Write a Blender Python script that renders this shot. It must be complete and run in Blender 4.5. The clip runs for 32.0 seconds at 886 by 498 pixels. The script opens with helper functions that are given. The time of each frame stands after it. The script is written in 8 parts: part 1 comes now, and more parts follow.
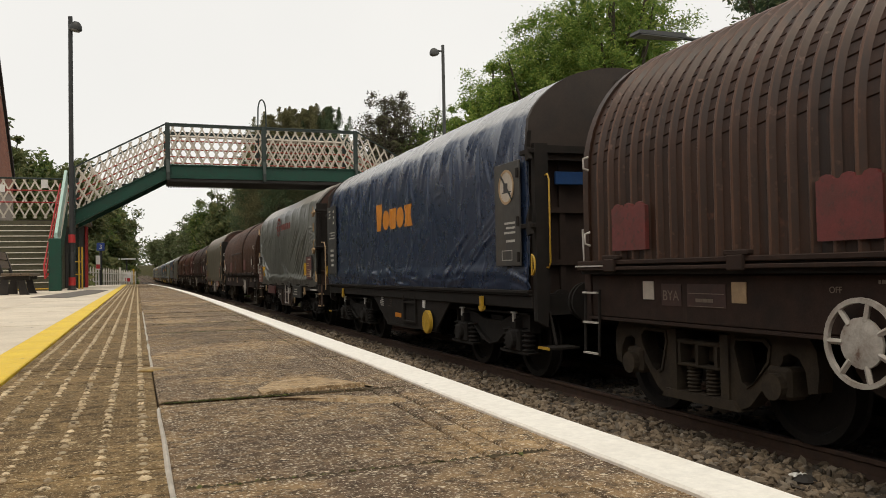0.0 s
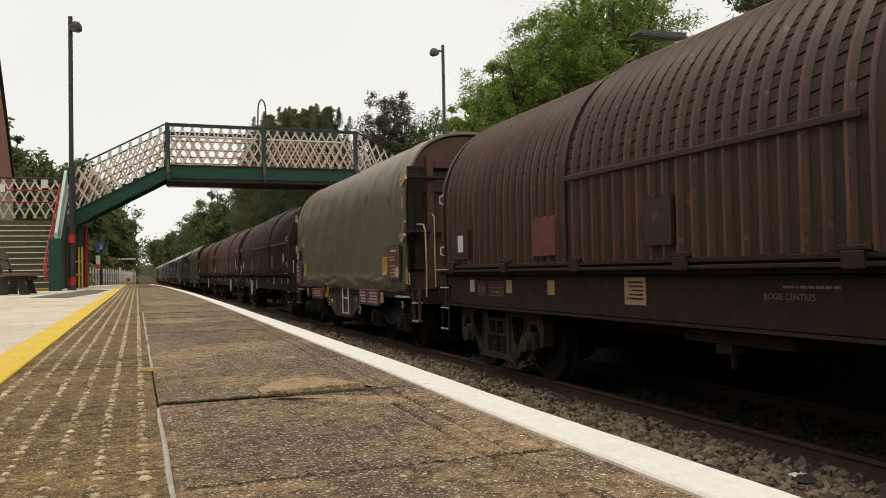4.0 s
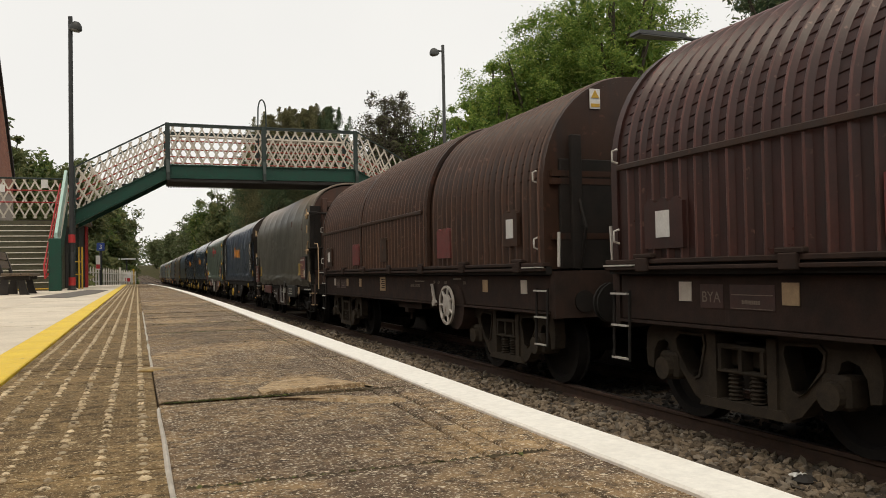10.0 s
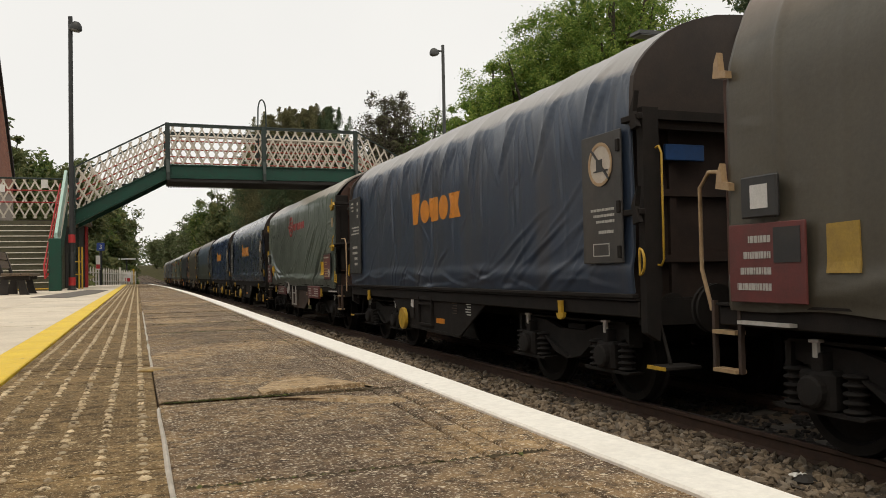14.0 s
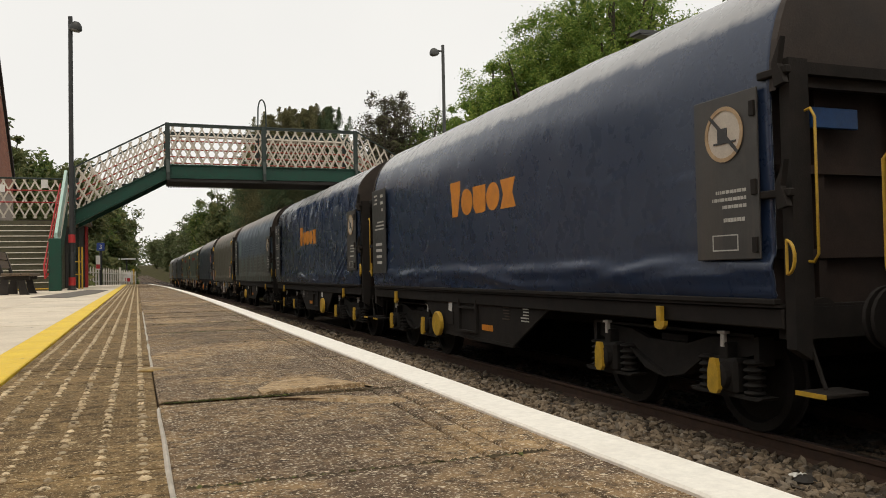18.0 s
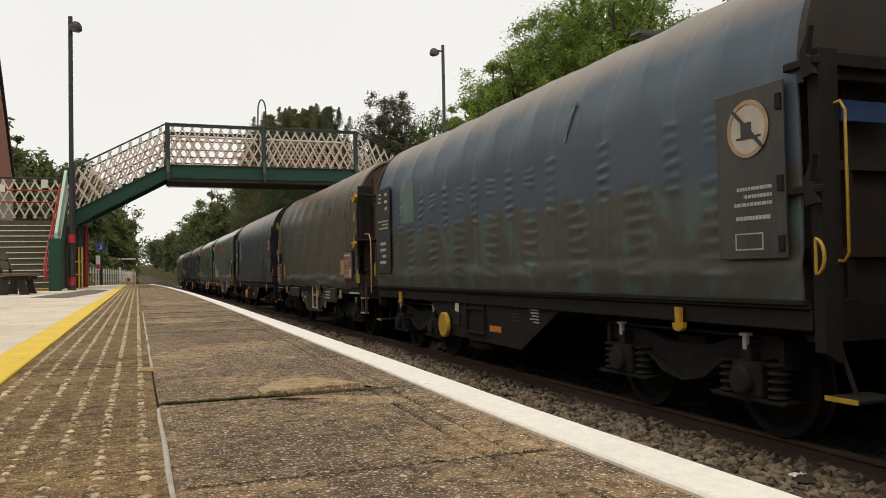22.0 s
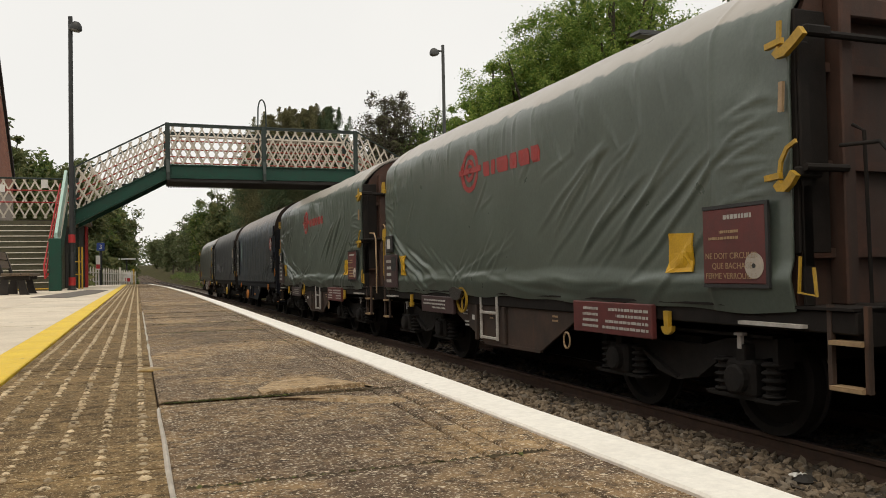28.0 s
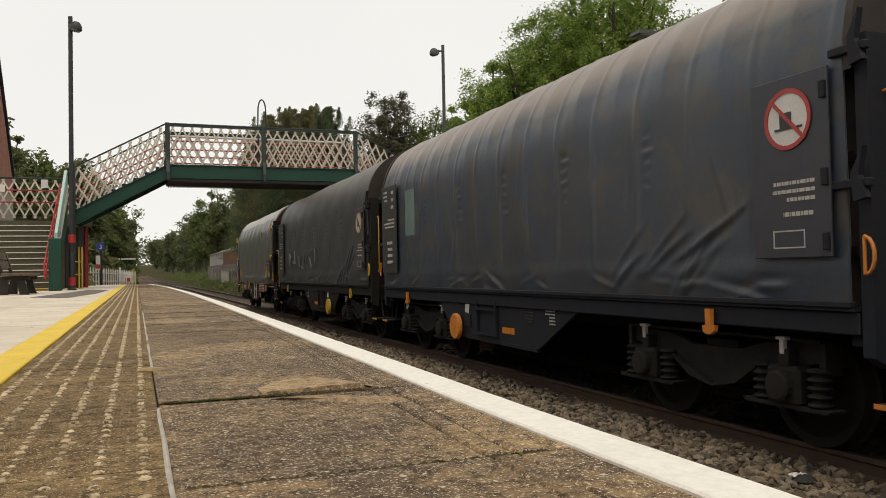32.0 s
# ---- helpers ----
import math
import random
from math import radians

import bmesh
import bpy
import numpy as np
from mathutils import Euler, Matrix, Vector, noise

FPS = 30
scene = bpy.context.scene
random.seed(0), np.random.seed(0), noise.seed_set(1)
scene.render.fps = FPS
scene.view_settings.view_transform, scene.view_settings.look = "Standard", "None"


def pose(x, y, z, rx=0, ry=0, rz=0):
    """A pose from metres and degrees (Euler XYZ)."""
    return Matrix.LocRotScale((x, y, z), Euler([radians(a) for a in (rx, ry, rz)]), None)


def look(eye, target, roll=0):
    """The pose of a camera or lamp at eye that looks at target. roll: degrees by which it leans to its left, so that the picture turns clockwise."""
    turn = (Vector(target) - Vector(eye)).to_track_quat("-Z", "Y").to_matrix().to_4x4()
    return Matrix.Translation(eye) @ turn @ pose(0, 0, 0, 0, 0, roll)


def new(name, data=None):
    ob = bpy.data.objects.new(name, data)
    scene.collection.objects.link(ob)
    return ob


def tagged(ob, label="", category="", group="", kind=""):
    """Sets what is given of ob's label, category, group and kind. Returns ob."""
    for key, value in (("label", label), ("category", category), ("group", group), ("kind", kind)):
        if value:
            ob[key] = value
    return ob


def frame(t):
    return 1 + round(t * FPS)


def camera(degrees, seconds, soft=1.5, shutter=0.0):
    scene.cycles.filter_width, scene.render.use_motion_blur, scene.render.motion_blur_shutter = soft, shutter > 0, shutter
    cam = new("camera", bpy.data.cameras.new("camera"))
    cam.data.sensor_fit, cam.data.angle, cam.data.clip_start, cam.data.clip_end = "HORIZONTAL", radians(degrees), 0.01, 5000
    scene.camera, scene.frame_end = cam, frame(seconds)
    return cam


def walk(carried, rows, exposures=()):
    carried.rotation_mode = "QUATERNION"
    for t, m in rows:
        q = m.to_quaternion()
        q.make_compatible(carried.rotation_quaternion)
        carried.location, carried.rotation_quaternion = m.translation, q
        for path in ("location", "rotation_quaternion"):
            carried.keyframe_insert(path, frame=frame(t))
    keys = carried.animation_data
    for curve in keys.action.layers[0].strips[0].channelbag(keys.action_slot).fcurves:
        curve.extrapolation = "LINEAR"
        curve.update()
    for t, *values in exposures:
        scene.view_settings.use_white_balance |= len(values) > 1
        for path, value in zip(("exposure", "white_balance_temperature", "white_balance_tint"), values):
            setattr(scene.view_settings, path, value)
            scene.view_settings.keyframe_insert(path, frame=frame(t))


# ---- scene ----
# ---- camera: lies low on the platform and never moves ----
EYE = (0.0, 0.0, 0.306)
cam = camera(57.47, 32.0, soft=0.9)
HELD = look(EYE, (EYE[0] + 0.35465, EYE[1] + 0.93461, EYE[2] + 0.02705), -1.09)
walk(cam, [(0.0, HELD), (32.0, HELD)])

# ---- light: a bright overcast sky and a weak, very soft sun ----
world = bpy.data.worlds.new("overcast_sky")
scene.world = world
world.use_nodes = True
wn, wl = world.node_tree.nodes, world.node_tree.links
sky = wn.new("ShaderNodeTexSky")
sky.sky_type, sky.sun_disc = "NISHITA", False
sky.sun_elevation, sky.sun_rotation = radians(63), radians(204)
cover = wn.new("ShaderNodeMix")
cover.data_type = "RGBA"
cover.inputs[0].default_value = 0.93
wl.new(sky.outputs[0], cover.inputs[6])
clouds = wn.new("ShaderNodeTexNoise")
clouds.inputs["Scale"].default_value, clouds.inputs["Detail"].default_value = 2.6, 5.0
shade = wn.new("ShaderNodeMix")
shade.data_type = "RGBA"
shade.inputs[6].default_value, shade.inputs[7].default_value = (9.05, 8.86, 8.42, 1), (10.1, 9.80, 9.2, 1)
wl.new(clouds.outputs[0], shade.inputs[0])
wl.new(shade.outputs[2], cover.inputs[7])
wl.new(cover.outputs[2], wn["Background"].inputs[0])
wn["Background"].inputs[1].default_value = 0.1
lamp = bpy.data.lights.new("sun", "SUN")
lamp.energy, lamp.angle, lamp.color = 1.0, radians(30), (1.0, 0.88, 0.70)
sun = new("sun", lamp)
sun.matrix_basis = look((-4, -9, 20), (0, 0, 0))
scene.view_settings.exposure = 0.0

# ---- plan ----
RAIL = -1.12            # height of the rail heads; the platform is 0
NEAR_TRACK, FAR_TRACK = 2.27, 5.77
GAUGE = 1.505           # between the rail centres


# ---- mesh building ----
class Build:
    """Gathers vertices and faces for one mesh."""

    def __init__(self):
        self.v, self.f = [], []

    def add(self, verts, faces):
        k = len(self.v)
        self.v.extend(tuple(p) for p in verts)
        self.f.extend(tuple(i + k for i in q) for q in faces)
        return self

    def box(self, x0, x1, y0, y1, z0, z1, b=0.0):
        if b <= 0:
            vs = [(x, y, z) for x in (x0, x1) for y in (y0, y1) for z in (z0, z1)]
            return self.add(vs, [(0, 1, 3, 2), (4, 6, 7, 5), (0, 4, 5, 1), (2, 3, 7, 6), (0, 2, 6, 4), (1, 5, 7, 3)])
        lo, hi = (x0, y0, z0), (x1, y1, z1)
        vs, at = [], {}
        for s in [(i, j, k) for i in (0, 1) for j in (0, 1) for k in (0, 1)]:
            for a in range(3):
                p = [(hi[c] if s[c] else lo[c]) + (0 if c == a else (-b if s[c] else b)) for c in range(3)]
                at[s, a] = len(vs)
                vs.append(p)
        fs = []
        for a in range(3):
            o, u = (a + 1) % 3, (a + 2) % 3
            for side in (0, 1):
                q = []
                for i, j in ((0, 0), (1, 0), (1, 1), (0, 1)):
                    s = [0, 0, 0]
                    s[a], s[o], s[u] = side, i, j
                    q.append(at[tuple(s), a])
                fs.append(tuple(q) if side else tuple(reversed(q)))
            for i in (0, 1):
                for j in (0, 1):
                    s0, s1 = [0, 0, 0], [0, 0, 0]
                    s0[o] = s1[o] = i
                    s0[u] = s1[u] = j
                    s1[a] = 1
                    q = (at[tuple(s0), o], at[tuple(s1), o], at[tuple(s1), u], at[tuple(s0), u])
                    fs.append(q if i == j else tuple(reversed(q)))
        for s in [(i, j, k) for i in (0, 1) for j in (0, 1) for k in (0, 1)]:
            q = (at[s, 0], at[s, 1], at[s, 2])
            fs.append(q if sum(s) % 2 else tuple(reversed(q)))
        return self.add(vs, fs)

    def prism(self, poly, axis, a0, a1):
        """A polygon in the two other axes, drawn out along one axis."""
        def at(p, a):
            q = list(p)
            q.insert("xyz".index(axis), a)
            return q
        n = len(poly)
        vs = [at(p, a0) for p in poly] + [at(p, a1) for p in poly]
        fs = [tuple(range(n - 1, -1, -1)), tuple(range(n, 2 * n))]
        fs += [(i, (i + 1) % n, n + (i + 1) % n, n + i) for i in range(n)]
        return self.add(vs, fs)

    def tube(self, path, r, n=6, r1=None, cap=True):
        pts = [Vector(p) for p in path]
        rings, vs, fs = [], [], []
        side = None
        for i, p in enumerate(pts):
            d = (pts[min(i + 1, len(pts) - 1)] - pts[max(i - 1, 0)]).normalized()
            if side is None:
                side = d.orthogonal().normalized()
            side = (side - d * side.dot(d)).normalized()
            up = d.cross(side)
            rr = r if r1 is None else r + (r1 - r) * i / (len(pts) - 1)
            rings.append(len(vs))
            vs += [p + (side * math.cos(2 * math.pi * k / n) + up * math.sin(2 * math.pi * k / n)) * rr for k in range(n)]
        for a, c in zip(rings, rings[1:]):
            fs += [(a + k, a + (k + 1) % n, c + (k + 1) % n, c + k) for k in range(n)]
        if cap:
            fs += [tuple(reversed(range(n))), tuple(range(rings[-1], rings[-1] + n))]
        return self.add(vs, fs)

    def lathe(self, prof, centre, axis, n=20):
        """A profile of (radius, along) turned round an axis; the ends are closed."""
        k = "xyz".index(axis)
        o, u = [(1, 2), (2, 0), (0, 1)][k]
        vs, fs = [], []
        for r, a in prof:
            for i in range(n):
                p = [0, 0, 0]
                p[k], p[o], p[u] = a, r * math.cos(2 * math.pi * i / n), r * math.sin(2 * math.pi * i / n)
                vs.append([p[c] + centre[c] for c in range(3)])
        for j in range(len(prof) - 1):
            fs += [(j * n + i, j * n + (i + 1) % n, (j + 1) * n + (i + 1) % n, (j + 1) * n + i) for i in range(n)]
        fs += [tuple(reversed(range(n))), tuple(range((len(prof) - 1) * n, len(prof) * n))]
        return self.add(vs, fs)

    def mesh(self, name, material, smooth=0):
        me = bpy.data.meshes.new(name)
        me.from_pydata(self.v, [], self.f)
        me.materials.append(material)
        me.validate()
        if smooth:
            me.polygons.foreach_set("use_smooth", [True] * len(me.polygons))
            if smooth < 180:
                me.set_sharp_from_angle(angle=radians(smooth))
        me.update()
        return me


def part(name, shape, material, parent, label="", at=None, smooth=0):
    """Links a Build or a mesh as ONE object under a thing or a part."""
    me = shape if isinstance(shape, bpy.types.Mesh) else shape.mesh(name, material, smooth)
    ob = new(name, me)
    ob.parent = parent
    if at is not None:
        ob.matrix_basis = at if isinstance(at, Matrix) else Matrix.Translation(at)
    return tagged(ob, label)


def thing(name, label, category, group="", kind="", at=(0, 0, 0), shape=None, material=None, smooth=0):
    """A top-level thing: an Empty at its base, or one mesh."""
    me = None
    if shape is not None:
        me = shape if isinstance(shape, bpy.types.Mesh) else shape.mesh(name, material, smooth)
    ob = new(name, me)
    ob.matrix_basis = at if isinstance(at, Matrix) else Matrix.Translation(at)
    return tagged(ob, label, category, group, kind)


# ---- materials ----
def surface(name, base, other=None, rough=0.7, metal=0.0, scale=6.0, bump=0.15, fine=60.0, mix=(0.35, 0.65), spots=None,
            spot_scale=25.0, spot_at=(0.62, 0.7), vary=0.0, streak=None, dust=None, tide=None, stretch=(1, 1, 1), spec=0.5, detail=6.0, bump_distance=0.01):
    """A procedural surface: two colours blended by noise, optional spots, run-down streaks, dust above a height, and relief."""
    m = bpy.data.materials.new(name)
    m.use_nodes = True
    n, l = m.node_tree.nodes, m.node_tree.links
    out = n["Principled BSDF"]
    out.inputs["Metallic"].default_value = metal
    out.inputs["Specular IOR Level"].default_value = spec
    co = n.new("ShaderNodeTexCoord")
    mp = n.new("ShaderNodeMapping")
    mp.inputs["Scale"].default_value = stretch
    l.new(co.outputs["Object"], mp.inputs[0])
    if vary:
        info = n.new("ShaderNodeObjectInfo")
        off = n.new("ShaderNodeVectorMath")
        off.operation = "SCALE"
        off.inputs[0].default_value = (31.0, 17.0, 23.0)
        l.new(info.outputs["Random"], off.inputs["Scale"])
        l.new(off.outputs[0], mp.inputs["Location"])

    def noise_of(sc, det=detail, src=mp):
        t = n.new("ShaderNodeTexNoise")
        t.inputs["Scale"].default_value, t.inputs["Detail"].default_value, t.inputs["Roughness"].default_value = sc, det, 0.62
        l.new(src.outputs[0], t.inputs["Vector"])
        return t.outputs["Fac"]

    def ramp(src, a, b):
        r = n.new("ShaderNodeMapRange")
        r.inputs["From Min"].default_value, r.inputs["From Max"].default_value = a, b
        l.new(src, r.inputs["Value"])
        return r.outputs["Result"]

    def blend(fac, a, b):
        x = n.new("ShaderNodeMix")
        x.data_type = "RGBA"
        l.new(fac, x.inputs[0])
        for sock, val in ((x.inputs[6], a), (x.inputs[7], b)):
            if isinstance(val, tuple):
                sock.default_value = (*val[:3], 1)
            else:
                l.new(val, sock)
        return x.outputs[2]

    def times(a, b):
        x = n.new("ShaderNodeMath")
        x.operation = "MULTIPLY"
        for sock, val in zip(x.inputs, (a, b)):
            if isinstance(val, float):
                sock.default_value = val
            else:
                l.new(val, sock)
        return x.outputs[0]

    other = other or tuple(c * 0.7 for c in base)
    col = blend(ramp(noise_of(scale), *mix), base, other)
    col = blend(times(ramp(noise_of(fine), 0.3, 0.7), 0.35), col, tuple(c * 0.55 for c in other))
    if spots:
        col = blend(ramp(noise_of(spot_scale, 3.0), *spot_at), col, spots)
    if streak:
        colour, sc, lo, hi = streak
        ms = n.new("ShaderNodeMapping")
        ms.inputs["Scale"].default_value = (1, 1, 0.06)
        l.new(co.outputs["Object"], ms.inputs[0])
        col = blend(ramp(noise_of(sc, 5.0, ms), lo, hi), col, colour)
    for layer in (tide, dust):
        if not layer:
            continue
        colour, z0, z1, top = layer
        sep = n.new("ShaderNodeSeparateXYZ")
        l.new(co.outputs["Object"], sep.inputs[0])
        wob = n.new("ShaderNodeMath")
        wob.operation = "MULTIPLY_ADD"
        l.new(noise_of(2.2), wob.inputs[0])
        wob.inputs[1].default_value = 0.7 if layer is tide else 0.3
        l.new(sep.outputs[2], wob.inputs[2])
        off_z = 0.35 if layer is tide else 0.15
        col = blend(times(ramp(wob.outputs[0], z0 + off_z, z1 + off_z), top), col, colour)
    if vary:
        hsv = n.new("ShaderNodeHueSaturation")
        l.new(col, hsv.inputs["Color"])
        rr = n.new("ShaderNodeMapRange")
        rr.inputs["To Min"].default_value, rr.inputs["To Max"].default_value = 1 - vary, 1 + vary
        l.new(info.outputs["Random"], rr.inputs["Value"])
        l.new(rr.outputs[0], hsv.inputs["Value"])
        col = hsv.outputs[0]
    l.new(col, out.inputs["Base Color"])
    rg = n.new("ShaderNodeMapRange")
    rg.inputs["To Min"].default_value, rg.inputs["To Max"].default_value = max(rough - 0.12, 0.05), min(rough + 0.12, 1)
    l.new(noise_of(scale * 2.3), rg.inputs["Value"])
    l.new(rg.outputs[0], out.inputs["Roughness"])
    if bump:
        bp = n.new("ShaderNodeBump")
        bp.inputs["Strength"].default_value, bp.inputs["Distance"].default_value = bump, bump_distance
        l.new(noise_of(fine), bp.inputs["Height"])
        l.new(bp.outputs[0], out.inputs["Normal"])
    return m


def speckled(name, dark, tan, pale, scale):
    """Worn exposed concrete: tan stains, small dark pits, pale grit and lichen spots."""
    m = bpy.data.materials.new(name)
    m.use_nodes = True
    n, l = m.node_tree.nodes, m.node_tree.links
    out = n["Principled BSDF"]
    out.inputs["Roughness"].default_value = 0.92
    out.inputs["Specular IOR Level"].default_value = 0.2
    geo = n.new("ShaderNodeNewGeometry")

    def tex(kind, sc, det=6.0, rough=0.65):
        t = n.new(kind)
        l.new(geo.outputs["Position"], t.inputs["Vector"])
        t.inputs["Scale"].default_value = sc
        if kind == "ShaderNodeTexNoise":
            t.inputs["Detail"].default_value, t.inputs["Roughness"].default_value = det, rough
        return t.outputs[0]

    def band(src, a, b, hi=1.0):
        r = n.new("ShaderNodeMapRange")
        r.inputs["From Min"].default_value, r.inputs["From Max"].default_value, r.inputs["To Max"].default_value = a, b, hi
        l.new(src, r.inputs["Value"])
        return r.outputs[0]

    def over(fac, a, b):
        x = n.new("ShaderNodeMix")
        x.data_type = "RGBA"
        l.new(fac, x.inputs[0])
        for sock, val in ((x.inputs[6], a), (x.inputs[7], b)):
            if isinstance(val, tuple):
                sock.default_value = (*val, 1)
            else:
                l.new(val, sock)
        return x.outputs[2]

    big = tex("ShaderNodeTexNoise", scale, 7.0, 0.7)
    col = over(band(big, 0.47, 0.66), dark, tan)
    col = over(band(tex("ShaderNodeTexNoise", 0.8, 4.0), 0.50, 0.72, 0.6), col, tan)
    col = over(band(tex("ShaderNodeTexNoise", 26.0, 8.0, 0.8), 0.46, 0.58, 0.85), col, tuple(c * 0.36 for c in dark))
    col = over(band(tex("ShaderNodeTexNoise", 70.0, 5.0, 0.8), 0.57, 0.66, 0.55), col, tuple(0.65 * a + 0.35 * c for a, c in zip(tan, pale)))
    col = over(band(tex("ShaderNodeTexNoise", 11.0, 6.0, 0.75), 0.60, 0.70, 0.6), col, tuple(0.5 * (a + c) for a, c in zip(tan, pale)))
    grit = tex("ShaderNodeTexNoise", 190.0, 3.0)
    col = over(band(grit, 0.58, 0.64, 0.7), col, pale)
    # exposed aggregate and lichen: cells of which only some are pale, each with its own size
    for sc, pick, size in ((120.0, 0.55, 0.30), (62.0, 0.82, 0.30), (26.0, 0.95, 0.28)):
        v = n.new("ShaderNodeTexVoronoi")
        v.inputs["Scale"].default_value = sc
        l.new(geo.outputs["Position"], v.inputs["Vector"])
        sep = n.new("ShaderNodeSeparateColor")
        l.new(v.outputs["Color"], sep.inputs[0])
        wob = n.new("ShaderNodeMath")
        wob.operation = "MULTIPLY_ADD"
        l.new(tex("ShaderNodeTexNoise", sc * 2.6, 2.0), wob.inputs[0])
        wob.inputs[1].default_value = 0.75
        l.new(v.outputs["Distance"], wob.inputs[2])
        both = n.new("ShaderNodeMath")
        both.operation = "MULTIPLY"
        l.new(band(wob.outputs[0], size + 0.42, size + 0.22, 0.8), both.inputs[0])
        l.new(band(sep.outputs[0], pick, min(pick + 0.12, 1.0)), both.inputs[1])
        col = over(both.outputs[0], col, pale)
    info = n.new("ShaderNodeObjectInfo")
    hsv = n.new("ShaderNodeHueSaturation")
    l.new(col, hsv.inputs["Color"])
    l.new(band(info.outputs["Random"], 0.0, 1.0), hsv.inputs["Value"])
    hsv.inputs["Value"].links[0].from_node.inputs["To Min"].default_value = 0.86
    hsv.inputs["Value"].links[0].from_node.inputs["To Max"].default_value = 1.16
    l.new(hsv.outputs[0], out.inputs["Base Color"])
    bp = n.new("ShaderNodeBump")
    bp.inputs["Strength"].default_value, bp.inputs["Distance"].default_value = 0.9, 0.009
    mixh = n.new("ShaderNodeMath")
    mixh.operation = "ADD"
    l.new(grit, mixh.inputs[0])
    l.new(big, mixh.inputs[1])
    l.new(mixh.outputs[0], bp.inputs["Height"])
    l.new(bp.outputs[0], out.inputs["Normal"])
    return m


SLAB = speckled("old_slab_concrete", (0.160, 0.109, 0.070), (0.46, 0.305, 0.150), (0.86, 0.75, 0.57), 2.4)
TACTILE = speckled("tactile_concrete", (0.175, 0.115, 0.055), (0.35, 0.232, 0.106), (0.60, 0.47, 0.28), 5.0)
BLISTER = surface("worn_blister", (0.40, 0.29, 0.16), (0.70, 0.57, 0.38), 0.85, scale=38, bump=0.5, fine=120, vary=0.32, spots=(0.15, 0.105, 0.055), spot_scale=75, spot_at=(0.52, 0.62))
WHITE_PAINT = surface("white_line_paint", (0.92, 0.88, 0.79), (0.84, 0.79, 0.70), 0.6, scale=4, bump=0.2, mix=(0.5, 0.8), spots=(0.42, 0.38, 0.31),
                      spot_scale=18, spot_at=(0.70, 0.76))
YELLOW_PAINT = surface("yellow_line_paint", (0.88, 0.62, 0.025), (0.78, 0.52, 0.03), 0.6, scale=4, bump=0.25, spots=(0.30, 0.2, 0.06),
                       spot_scale=28, spot_at=(0.70, 0.76))
PALE_PAVING = surface("pale_paving", (0.78, 0.69, 0.55), (0.66, 0.57, 0.45), 0.85, scale=2, bump=0.3, fine=50, spots=(0.24, 0.21, 0.17),
                      spot_scale=9, spot_at=(0.66, 0.76), vary=0.06)
DARK_ASPHALT = surface("asphalt_patch", (0.13, 0.115, 0.095), (0.17, 0.15, 0.125), 0.9, scale=8, bump=0.5)
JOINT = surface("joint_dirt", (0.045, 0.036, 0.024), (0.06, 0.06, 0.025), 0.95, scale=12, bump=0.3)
SEALANT = surface("pale_joint_sealant", (0.62, 0.57, 0.49), (0.46, 0.41, 0.34), 0.7, scale=20, bump=0.3)
MOSS = surface("moss", (0.10, 0.13, 0.03), (0.16, 0.16, 0.05), 0.95, scale=30, bump=0.5)
BRICK_WALL = surface("platform_face_brick", (0.16, 0.09, 0.06), (0.10, 0.06, 0.045), 0.9, scale=5)
STONE = surface("ballast_stone", (0.20, 0.155, 0.115), (0.10, 0.08, 0.065), 0.85, scale=9, bump=0.4, fine=60)
BED = surface("ballast_bed", (0.15, 0.112, 0.082), (0.095, 0.073, 0.055), 1.0, spec=0.05, scale=14, bump=0.9, fine=40, bump_distance=0.03)
RAIL_RUST = surface("rusty_rail_side", (0.085, 0.045, 0.028), (0.055, 0.032, 0.022), 0.8, metal=0.2, scale=9)
RAIL_HEAD = surface("worn_rail_head", (0.22, 0.20, 0.18), (0.14, 0.12, 0.10), 0.35, metal=0.9, scale=7, bump=0.05)
SLEEPER = surface("old_sleeper", (0.10, 0.085, 0.07), (0.06, 0.05, 0.04), 0.9, scale=6)
GRASS_GROUND = surface("rough_ground", (0.075, 0.075, 0.028), (0.055, 0.045, 0.025), 1.0, scale=0.7, bump=0.6, fine=12, bump_distance=0.1, spec=0.05)
GREEN_IRON = surface("green_bridge_paint", (0.010, 0.066, 0.042), (0.016, 0.052, 0.036), 0.5, spec=0.3, scale=5, bump=0.12, spots=(0.05, 0.05, 0.03),
                     spot_scale=11, spot_at=(0.70, 0.78))
DARK_GREEN = surface("dark_green_rail_paint", (0.012, 0.03, 0.022), (0.018, 0.026, 0.02), 0.45, scale=6, bump=0.1)
WHITE_IRON = surface("cream_lattice_paint", (0.68, 0.62, 0.53), (0.55, 0.48, 0.39), 0.6, scale=7, bump=0.1, spots=(0.38, 0.26, 0.16),
                     spot_scale=12, spot_at=(0.66, 0.76))
RED_PAINT = surface("red_paint", (0.48, 0.025, 0.025), (0.36, 0.02, 0.02), 0.45, scale=8, bump=0.08)
RED_RAIL = surface("red_oxide_handrail", (0.42, 0.085, 0.05), (0.33, 0.07, 0.045), 0.5, scale=9, bump=0.08)
PALE_GREEN = surface("pale_green_stringer", (0.36, 0.56, 0.49), (0.46, 0.60, 0.52), 0.55, scale=4, bump=0.1)
STEP_GREEN = surface("olive_step_riser", (0.115, 0.105, 0.062), (0.085, 0.078, 0.048), 0.85, scale=6)
NOSING = surface("pale_nosing", (0.74, 0.69, 0.58), (0.62, 0.56, 0.46), 0.7, scale=10)
